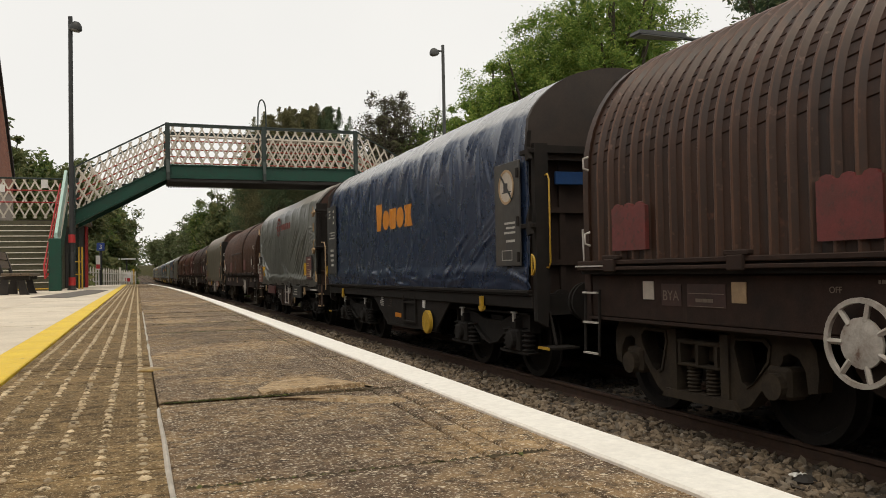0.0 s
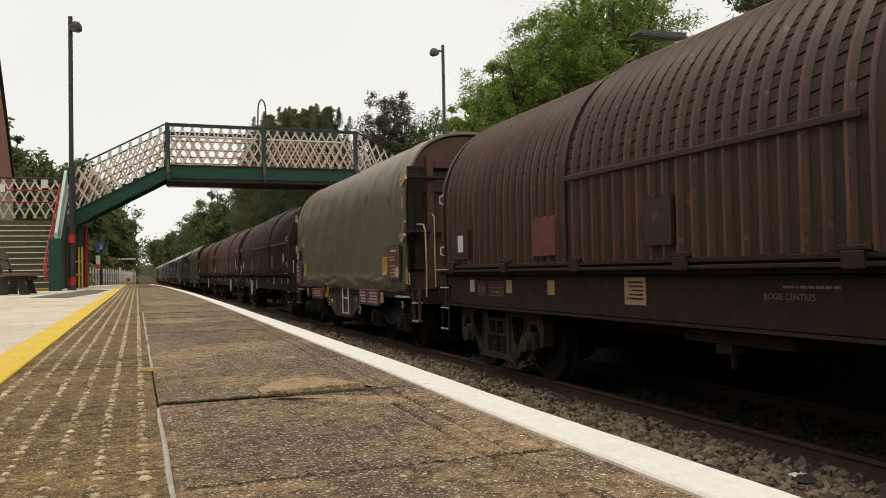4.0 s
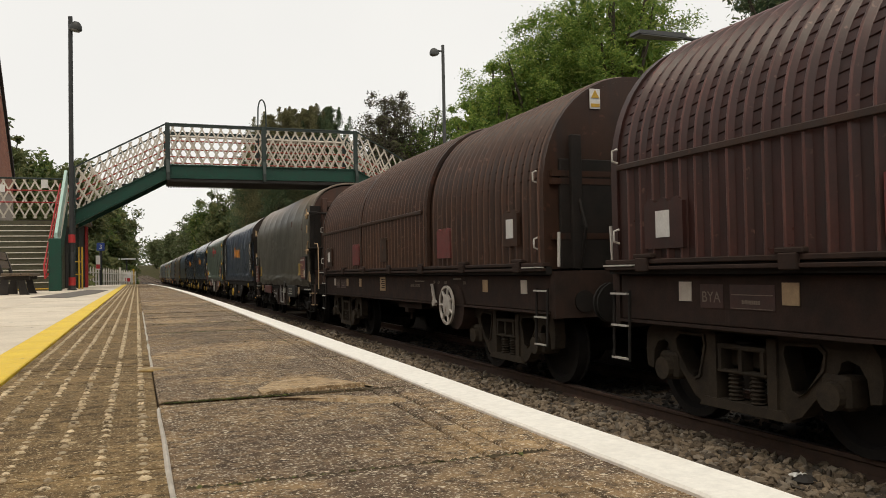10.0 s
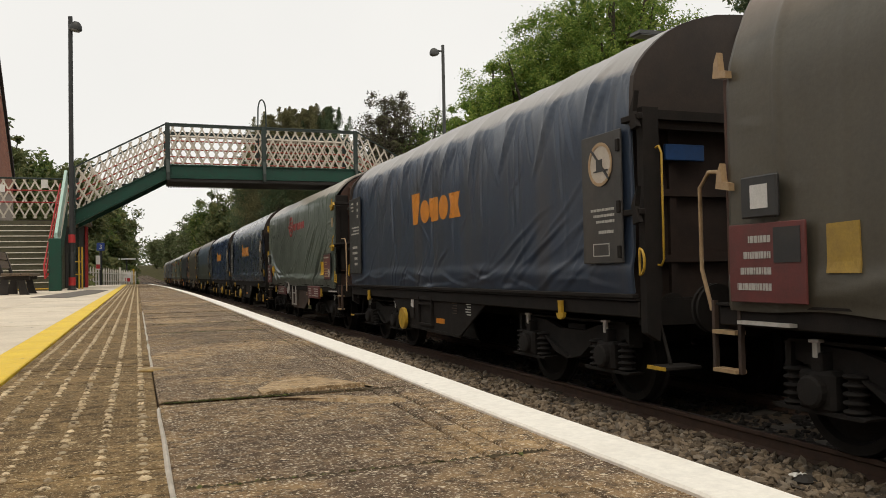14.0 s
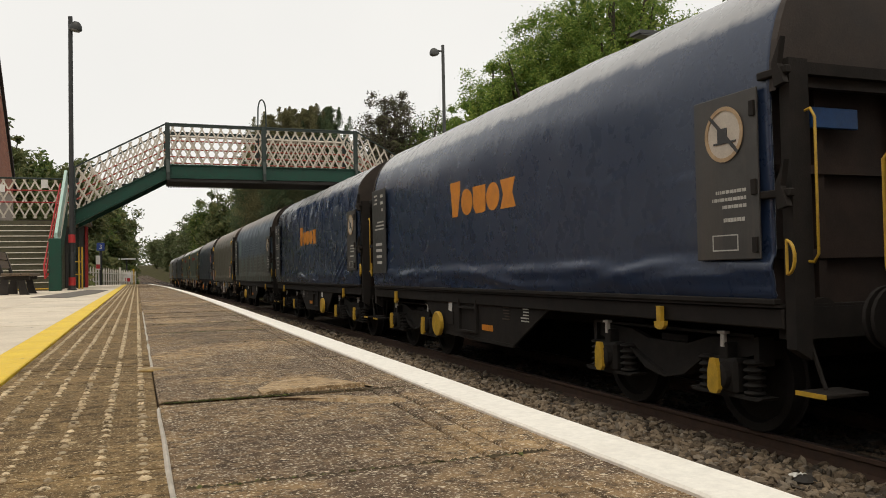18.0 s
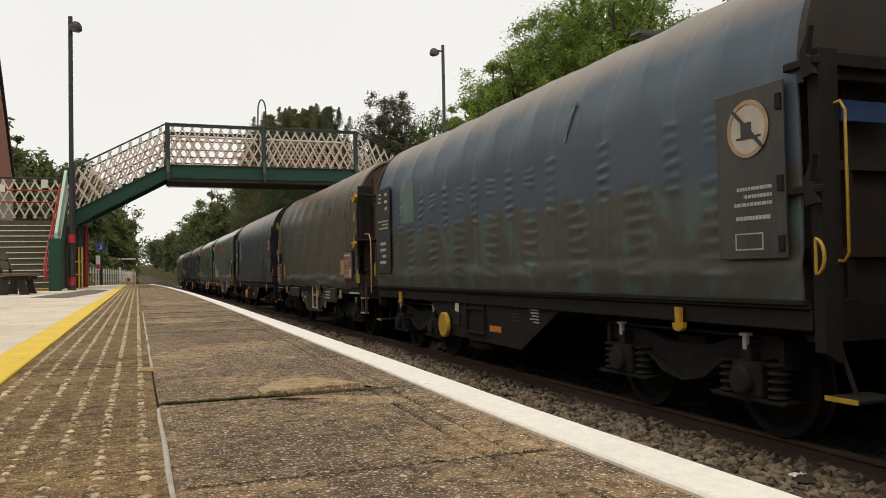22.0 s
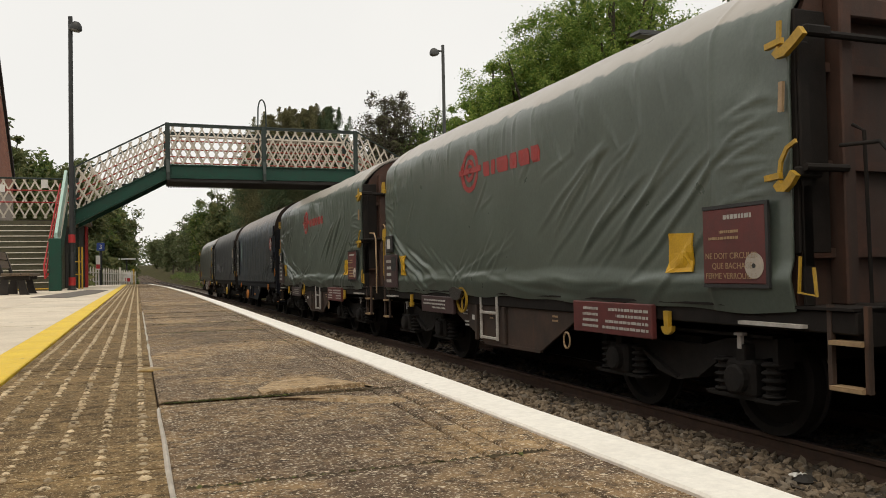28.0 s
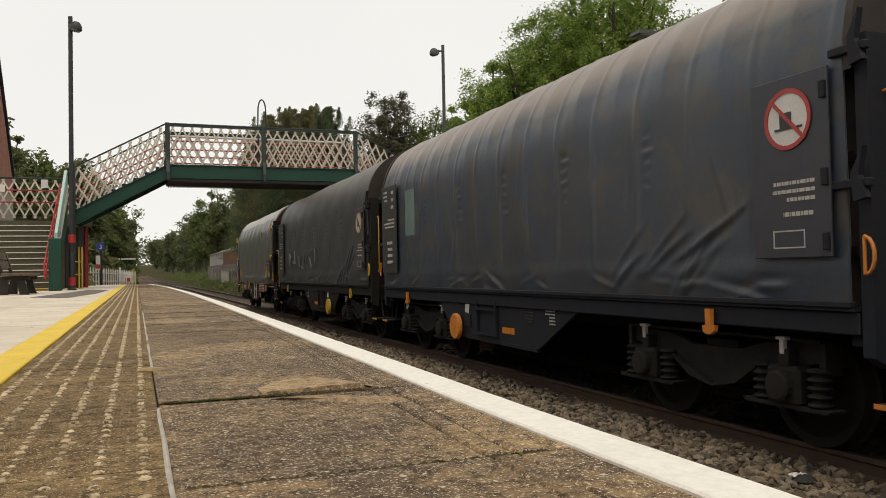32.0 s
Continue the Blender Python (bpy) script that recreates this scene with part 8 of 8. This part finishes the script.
def hood_wagon(label, mats, seed, bars="mf", warn=True, wheel_at=-2.85, lever_at=-2.12, labels=True):
    """A steel coil wagon with three ribbed telescopic hoods on cast bogies."""
    rng = random.Random(seed)
    ob = thing("hood_wagon", label, "wagon", "wagons of the goods train")
    wheels = []
    a, c = (-2.05, 2.10)
    low, z0 = 1.50, 2.36
    hoods = []
    for name, ya, yb, half, z1, mt, key in (("hood", -6.0, a + 0.12, 1.29, 3.74, mats[0], "n"), ("hood", a - 0.02, c + 0.02, 1.34, 3.79, mats[1], "m"), ("hood", c - 0.12, 6.0, 1.29, 3.74, mats[2], "f")):
        h = put("hood", "hood_" + key, lambda: hood_shell(ya, yb, half, z0, z1, low), mt, ob, None, "ribbed telescopic steel hood", 60)
        y = ya + 0.06
        while y + RIB < yb - 0.02:
            rb = put("rib", "rib_%.2f" % half, lambda: hood_rib(half, z0, z1, low), RIB_OF[mt.name], h, (0, y, 0), "", 80)
            if len(rb.data.materials) == 1:
                # the crest is paler: rubbed paint, and sky light put into the colour
                rb.data.materials.append(CREST_OF[mt.name])
                strip_len = len(rb.data.polygons) // 6
                for f in rb.data.polygons[2 * strip_len:4 * strip_len]:
                    f.material_index = 1
            y += RIB
        hoods.append(h)
        close = mats[0] is HOOD_DARK
        tagged(put("ledge_mark", "ticks_%s%d" % (key, close), lambda: hood_ticks(ya, yb, half, z0, z1, close), mt, h), "short dark pressed ledges", kind="stuff")
        for e, yy in (("a", ya + 0.05), ("b", yb - 0.05)):
            put("hood_rim", "rim_" + key + e, lambda: hoop_band(yy, half, z0, z1, low, 0.05, 0.028), mt, h, None, "", 40)
    for key in bars:
        ya, yb, x = {"m": (a + 0.15, c - 0.1, -1.41), "f": (c + 0.12, 5.85, -1.36), "n": (-5.85, a - 0.15, -1.36)}[key]
        part("hood_bar", Build().box(x, x + 0.035, ya, yb, 2.37, 2.43, 0.008), mats[1], ob)
    for ya, yb, key in ((-6.0, -5.95, -1), (5.95, 6.0, 1)):
        add_end(ob, ya, 1.42, 1.27, z0, 3.71, 2.08, 0.05, key, mats[0], "arched steel end", "h%d" % key)
    for s in (-1, 1):
        # The lower end's shaded recess is rendered as a flat black panel.
        put("end_panel", "hend%d" % s, lambda: Build().box(-1.12, 1.12, min(s * 6.0, s * 6.055), max(s * 6.0, s * 6.055), 1.42, 2.72, 0.01).box(-1.0, -0.86, min(s * 6.05, s * 6.12), max(s * 6.05, s * 6.12), 1.42, 3.0, 0.01), FRAME_BLACK, ob, None, "black panel in place of the shaded lower end recess")
    # under the hoods
    for s in (-1, 1):
        put("hood_track", "htrack%d" % s, lambda: Build().box(s * 1.33 - 0.05, s * 1.33 + 0.05, -6.05, 6.05, 1.455, 1.50, 0.008), FRAME_SOOT, ob, None, "dark hood running rail")
        put("rail_lip", "hlip%d" % s, lambda: Build().box(s * 1.36 - 0.03, s * 1.36 + 0.03, -6.05, 6.05, 1.40, 1.435, 0.006), FRAME_SOOT, ob)
        put("rail_web", "hweb%d" % s, lambda: Build().box(s * 1.29 - 0.04, s * 1.29 + 0.04, -6.05, 6.05, 1.36, 1.454), FRAME_BLACK, ob)
        put("solebar", "hsole%d" % s, lambda: Build().box(s * 1.19 - 0.05, s * 1.19 + 0.05, -5.99, 5.99, 0.92, 1.355, 0.012), FRAME_SOOT, ob, None, "deep brown steel side frame")
        put("flange", "hflange%d" % s, lambda: Build().box(s * 1.22 - 0.07, s * 1.22 + 0.07, -5.99, 5.99, 0.895, 0.919), FRAME_SOOT, ob)
        put("headstock", "hhead%d" % s, lambda: Build().box(-1.25, 1.25, min(s * 6.0, s * 6.12), max(s * 6.0, s * 6.12), 0.85, 1.4), FRAME_SOOT, ob)
    for k in range(7):
        put("rail_bracket", "hbracket", lambda: Build().box(-1.415, -1.37, -0.09, 0.09, 1.385, 1.51, 0.008).box(-1.40, -1.33, -0.14, 0.14, 1.505, 1.55, 0.01), FRAME_SOOT, ob, (0, -5.4 + 1.8 * k, 0), "hood guide bracket")
    put("centre_sill", "hsill", lambda: Build().box(-0.4, 0.4, -5.99, 5.99, 0.7, 1.29), FRAME_SOOT, ob)
    put("floor", "hfloor", lambda: Build().box(-1.13, 1.13, -5.99, 5.99, 1.30, 1.40), FRAME_SOOT, ob)
    for s in (-1, 1):
        buffers(ob, s * 6.72, s, FRAME_BLACK)
        put("gear_box", "gearbox%d" % s, lambda: Build().box(-0.25, 0.25, s * 6.14 - 0.10, s * 6.14 + 0.10, 1.42, 2.1, 0.02), FRAME_BLACK, ob)
        put("brake_hose", "hose%d" % s, lambda: Build().tube([(-0.9, s * 6.1, 1.4), (-0.9, s * 6.25, 1.9), (-0.9, s * 6.08, 2.3)], 0.02, 6), FRAME_BLACK, ob)
        st = part("foot_ladder", Build().tube([(-1.30, s * 5.75, 1.2), (-1.32, s * 5.75, 0.52), (-1.32, s * 6.02, 0.52), (-1.30, s * 6.02, 1.2)], 0.016, 6), FRAME_BLACK, ob)
        for z in (0.53, 0.85, 1.16):
            put("rung", "hrung%d%.1f" % (s, z), lambda: Build().box(-1.345, -1.315, s * 5.885 - 0.14, s * 5.885 + 0.14, z, z + 0.018), HANDLE_WHITE, st, None, "white-edged rung")
        put("edge_mark", "hedge%d" % s, lambda: Build().box(-1.40, -1.365, s * 5.8 - 0.26, s * 5.8 + 0.26, 1.437, 1.452), HANDLE_WHITE, ob, None, "white edge mark")
        for z in (1.66, 2.45):
            put("grab_handle", "hgrab%d%.1f" % (s, z), lambda: Build().tube([(-1.33, s * 5.86, z), (-1.385, s * 5.87, z + 0.02), (-1.385, s * 5.87, z + 0.12), (-1.33, s * 5.86, z + 0.14)], 0.012, 6), HANDLE_WHITE, hoods[0 if s < 0 else 2], None, "white grab handle", 60)
        put("end_pole", "hpole%d" % s, lambda: Build().tube([(-1.22, s * 6.16, 1.45), (-1.22, s * 6.18, 1.85)], 0.018, 6), HANDLE_WHITE, ob, None, "white end marker pole")
    cast_bogie(ob, -4.45, wheels)
    cast_bogie(ob, 4.45, wheels)
    bw = put("brake_wheel", "spoked", spoked_wheel, WHEEL_WHITE, ob, (-1.33, wheel_at, 0.90), "white spoked handbrake wheel")
    put("hub", "bhub", lambda: Build().lathe([(0.17, 0.0), (0.17, -0.02), (0.10, -0.03)], (0, 0, 0), "x", 20), WHEEL_WHITE, bw)
    for k in range(7):
        put("spoke", "bspoke", lambda: Build().tube([(-0.012, 0.15, 0), (-0.012, 0.275, 0)], 0.022, 5), WHEEL_WHITE, bw, Matrix.Rotation(2 * math.pi * k / 7, 4, "X"))
    put("brake_drum", "bdrum", lambda: Build().lathe([(0.34, 0.0), (0.34, 0.30)], (0, 0, 0), "x", 22), FRAME_SOOT, ob, (-1.27, wheel_at - 0.17, 0.88), "", 40)
    put("brake_lever", "blever", lambda: Build().prism([(0.05, 0.17), (0.10, 0.17), (-0.01, -0.16), (-0.07, -0.12)], "x", -0.015, 0.015).lathe([(0.05, -0.03), (0.05, 0.03)], (0, -0.03, -0.14), "x", 10), WHEEL_WHITE, ob, (-1.29, lever_at, 1.05), "white brake lever")
    put("brake_gear", "bgear", lambda: Build().box(-1.1, -0.95, -0.98, 0.35, 0.76, 0.86).tube([(-1.02, -0.2, 0.75), (-1.02, -0.2, 0.55)], 0.025, 6).box(-1.12, -1.0, -0.3, -0.1, 0.68, 0.76), FRAME_SOOT, ob)
    for w, y, z in (("OFF", lever_at + 0.14, 1.22), ("ON", lever_at - 0.08, 1.22), ("OFF", wheel_at + 0.35, 1.22), ("ON", wheel_at - 0.43, 1.22)):
        words(ob, w, 0.065, y, z, -1.242, FAINT_TAN)
    text_bars(ob, -1.244, wheel_at - 0.35, wheel_at + 0.13, 1.27, 1.33, 1, FAINT_TAN, seed)
    text_bars(ob, -1.244, -1.55, -0.9, 1.235, 1.28, 1, FAINT_TAN, seed + 1)
    words(ob, "BOGIE CENTRES", 0.07, -0.82, 1.16, -1.244, FAINT_TAN)
    dp = put("data_panel", "hdata", lambda: Build().box(-1.25, -1.242, -2.68, -2.32, 1.06, 1.33), HANDLE_TAN, ob, (0, 0.0 if wheel_at > 0 else 3.4, 0), "faded cream data panel")
    text_bars(dp, -1.253, -2.64, -2.36, 1.10, 1.30, 5, FRAME_SOOT, seed + 2)
    cp = put("code_panel", "hcode", lambda: Build().box(-1.246, -1.242, 4.48, 4.77, 1.07, 1.27), CODE_PANEL, ob, None, "faded maroon code panel")
    words(cp, "BYA", 0.13, 4.75, 1.12, -1.248, FAINT_TAN)
    np_ = put("number_panel", "hnumber", lambda: Build().box(-1.246, -1.242, 3.90, 4.40, 1.07, 1.27), CODE_PANEL, ob, None, "faded maroon number panel")
    text_bars(np_, -1.249, 4.06, 4.34, 1.095, 1.165, 1, FAINT_TAN, seed + 9)
    put("panel_edge", "hnumedge", lambda: Build().box(-1.249, -1.2465, 3.92, 4.38, 1.185, 1.192).box(-1.249, -1.2465, 3.92, 4.38, 1.076, 1.081), FAINT_TAN, np_)
    for y in (-5.3, -4.1, 2.6, 3.74, 4.97):
        if abs(y - wheel_at) < 0.5:
            continue
        put("side_ticket", "hticket%.1f" % y, lambda: Build().box(-1.25, -1.242, y - 0.085, y + 0.085, 1.12, 1.29), HANDLE_TAN if abs(y) < 4.5 else PALE_RING, ob, None, "pale ticket")
    for ya, yb, z, x, hd in ((-5.36, -4.95, 1.72, -1.345, 0), (-3.05, -2.5, 1.62, -1.345, 0), (2.28, 2.82, 1.58, -1.345, 2), (4.84, 5.40, 1.59, -1.345, 2), (0.1, 0.5, 1.62, -1.392, 1)):
        pp = put("panel", "hpanel%.2f" % ya, lambda: rib_panel(x, ya, yb, z), (mats[hd] if labels and abs(ya) > 4.5 else RED_PATCH) if hd != 1 else mats[1], hoods[hd], None, "raised faded red panel")
        if labels and abs(ya) > 4.5:
            put("white_label", "hlabel%.2f" % ya, lambda: Build().box(x - 0.018, x - 0.013, (ya + yb) / 2 - 0.10, (ya + yb) / 2 + 0.10, z + 0.10, z + 0.34), SIGN_WHITE, pp, None, "white label")
    if warn:
        wp = put("warning_plate", "hwarn", lambda: Build().box(-0.07, 0.07, -6.02, -6.008, 3.34, 3.58), SIGN_WHITE, ob, (-0.6, 0, 0), "white warning plate")
        put("warning_triangle", "hwarn_t", lambda: Build().prism([(-0.055, 3.47), (0.055, 3.47), (0.0, 3.565)], "y", -6.028, -6.022).box(-0.06, 0.06, -6.027, -6.022, 3.36, 3.40), YELLOW_STEEL, wp)
    return ob, wheels


# ---- the train, from the wagon that is nearest at the start to the last ----
train = []


MARK16 = (1.38, 3.16)
MARK17 = (1.25, 3.16)


def make_train():
    H, X, E = hood_wagon, blue_wagon, red_plate_wagon
    B3, D3, R3 = (HOOD_BROWN,) * 3, (HOOD_DARK,) * 3, (HOOD_RED, HOOD_BROWN, HOOD_RED)
    spec = [
        (H, ("brown ribbed hood wagon with faded red panels", B3, 1), dict(bars="m", wheel_at=2.49, lever_at=1.5, labels=False)),
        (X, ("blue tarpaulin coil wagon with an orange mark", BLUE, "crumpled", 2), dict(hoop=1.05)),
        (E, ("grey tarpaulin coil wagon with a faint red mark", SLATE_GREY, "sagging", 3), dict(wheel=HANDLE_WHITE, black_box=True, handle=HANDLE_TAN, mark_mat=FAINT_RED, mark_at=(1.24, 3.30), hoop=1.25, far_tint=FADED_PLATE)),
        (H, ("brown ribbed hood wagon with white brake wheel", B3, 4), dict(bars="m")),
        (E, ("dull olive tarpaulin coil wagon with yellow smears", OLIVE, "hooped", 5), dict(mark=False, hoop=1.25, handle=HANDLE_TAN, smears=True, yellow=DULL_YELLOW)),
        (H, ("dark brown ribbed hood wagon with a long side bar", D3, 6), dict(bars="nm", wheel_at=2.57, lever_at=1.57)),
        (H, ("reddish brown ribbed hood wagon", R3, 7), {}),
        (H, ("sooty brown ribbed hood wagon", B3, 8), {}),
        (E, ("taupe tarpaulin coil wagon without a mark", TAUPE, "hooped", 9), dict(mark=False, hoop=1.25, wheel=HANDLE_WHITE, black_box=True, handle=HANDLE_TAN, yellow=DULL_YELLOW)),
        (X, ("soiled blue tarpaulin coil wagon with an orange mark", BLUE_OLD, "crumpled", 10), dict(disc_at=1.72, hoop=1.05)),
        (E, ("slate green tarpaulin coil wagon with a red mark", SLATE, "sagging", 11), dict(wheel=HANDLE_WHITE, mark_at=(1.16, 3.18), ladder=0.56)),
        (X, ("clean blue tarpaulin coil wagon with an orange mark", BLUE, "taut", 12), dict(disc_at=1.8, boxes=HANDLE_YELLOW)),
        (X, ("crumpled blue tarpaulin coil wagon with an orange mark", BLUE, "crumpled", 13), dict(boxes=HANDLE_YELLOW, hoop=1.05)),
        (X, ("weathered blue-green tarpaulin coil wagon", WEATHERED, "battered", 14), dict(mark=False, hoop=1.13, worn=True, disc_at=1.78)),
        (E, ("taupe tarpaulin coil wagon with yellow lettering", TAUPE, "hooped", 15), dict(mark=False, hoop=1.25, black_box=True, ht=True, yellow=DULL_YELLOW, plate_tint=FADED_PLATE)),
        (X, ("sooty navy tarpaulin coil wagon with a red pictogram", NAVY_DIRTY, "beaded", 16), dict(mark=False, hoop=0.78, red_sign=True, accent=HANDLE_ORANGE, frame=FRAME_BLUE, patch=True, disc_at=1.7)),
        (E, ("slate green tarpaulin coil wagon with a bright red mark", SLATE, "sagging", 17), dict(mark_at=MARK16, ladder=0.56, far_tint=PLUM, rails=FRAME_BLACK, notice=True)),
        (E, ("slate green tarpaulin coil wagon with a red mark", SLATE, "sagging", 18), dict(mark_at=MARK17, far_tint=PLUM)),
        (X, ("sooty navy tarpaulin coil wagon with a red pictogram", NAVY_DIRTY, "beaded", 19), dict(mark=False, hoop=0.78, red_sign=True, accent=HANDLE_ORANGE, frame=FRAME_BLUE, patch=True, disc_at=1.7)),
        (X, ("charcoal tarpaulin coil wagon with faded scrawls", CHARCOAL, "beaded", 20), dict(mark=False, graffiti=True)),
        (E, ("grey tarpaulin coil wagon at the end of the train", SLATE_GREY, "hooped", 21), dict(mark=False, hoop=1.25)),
    ]
    q = 0.0
    last = None
    for make, args, more in spec:
        long = 13.45 if make is H else 12.04
        if last is not None:
            q += (last + long) / 2
        last = long
        ob, wheels = make(*args, **more)
        train.append((ob, q, wheels))


make_train()


# ---- a bird that crosses the sky ----
def bird():
    ob = thing("bird", "small dark bird flying across the sky", "bird", at=(-30.0, 70.0, 22.0))
    part("body", Build().lathe([(0.012, -0.13), (0.035, -0.08), (0.045, 0.0), (0.03, 0.08), (0.012, 0.12)], (0, 0, 0), "x", 8), PLUMAGE, ob, smooth=60)
    part("tail", Build().prism([(-0.10, -0.012), (-0.21, -0.05), (-0.21, 0.05), (-0.10, 0.012)], "z", -0.006, 0.006), PLUMAGE, ob)
    wings = []
    for s in (-1, 1):
        b = Build().prism([(0.06, 0.0), (0.07, s * 0.12), (-0.02, s * 0.25), (-0.05, s * 0.12), (-0.05, 0.0)][::s], "z", -0.005, 0.005)
        wings.append((s, part("wing", b, PLUMAGE, ob)))
    return ob, wings


PLUMAGE = surface("dark_plumage", (0.02, 0.02, 0.022), (0.035, 0.033, 0.032), 0.7, scale=20)
flyer, wings = bird()


# ---- motion: the train rolls in slowly and brakes a little; distance run at each second ----
RUN = [-1.496, 7.083, 15.479, 23.694, 31.745, 39.599, 47.176, 54.504, 61.641, 68.634, 75.523, 82.346, 89.16, 95.942, 102.688, 109.345, 115.9, 122.32, 128.609,
       134.797, 140.895, 146.933, 152.958, 159.028, 165.113, 171.206, 177.3, 183.385, 189.466, 195.553, 201.613, 207.6, 213.563]


def motions():
    for ob, q, wheels in train:
        walk(ob, [(float(t), pose(FAR_TRACK, q - s, RAIL)) for t, s in enumerate(RUN)])
    path = ((0.0, -23.0, 21.5), (21.4, -22.6, 21.5), (22.6, -11.0, 19.96), (23.0, -6.9, 19.08), (23.4, -2.66, 18.12), (23.8, 1.88, 17.39), (24.2, 6.6, 16.86), (24.6, 11.57, 16.36),
            (26.0, 31.0, 15.9), (27.5, 56.8, 15.98), (30.0, 100.0, 16.5), (32.0, 134.0, 17.0))
    walk(flyer, [(t, pose(x, 70.0, z, 0, 6, -4)) for t, x, z in path])
    for s, w in wings:
        walk(w, [(0.0, pose(0, 0, 0, s * 20))] + [(22.0 + 0.1 * k, pose(0, 0, 0, s * (30 if k % 2 else -22))) for k in range(41)] + [(32.0, pose(0, 0, 0, s * 20))])
    # every wheel has turned by the distance run over its radius
    first = None
    rows = []
    for k in range(0, 961, 2):
        t = k / 30.0
        rows.append((t, pose(0, 0, 0, math.degrees(float(np.interp(t, range(33), RUN)) / 0.46))))
    for ob, q, wheels in train:
        for w in wheels:
            if first is None:
                first = w
                walk(w, rows)
            else:
                w.rotation_mode = "QUATERNION"
                keys = w.animation_data_create()
                keys.action = first.animation_data.action
                keys.action_slot = first.animation_data.action_slot


motions()
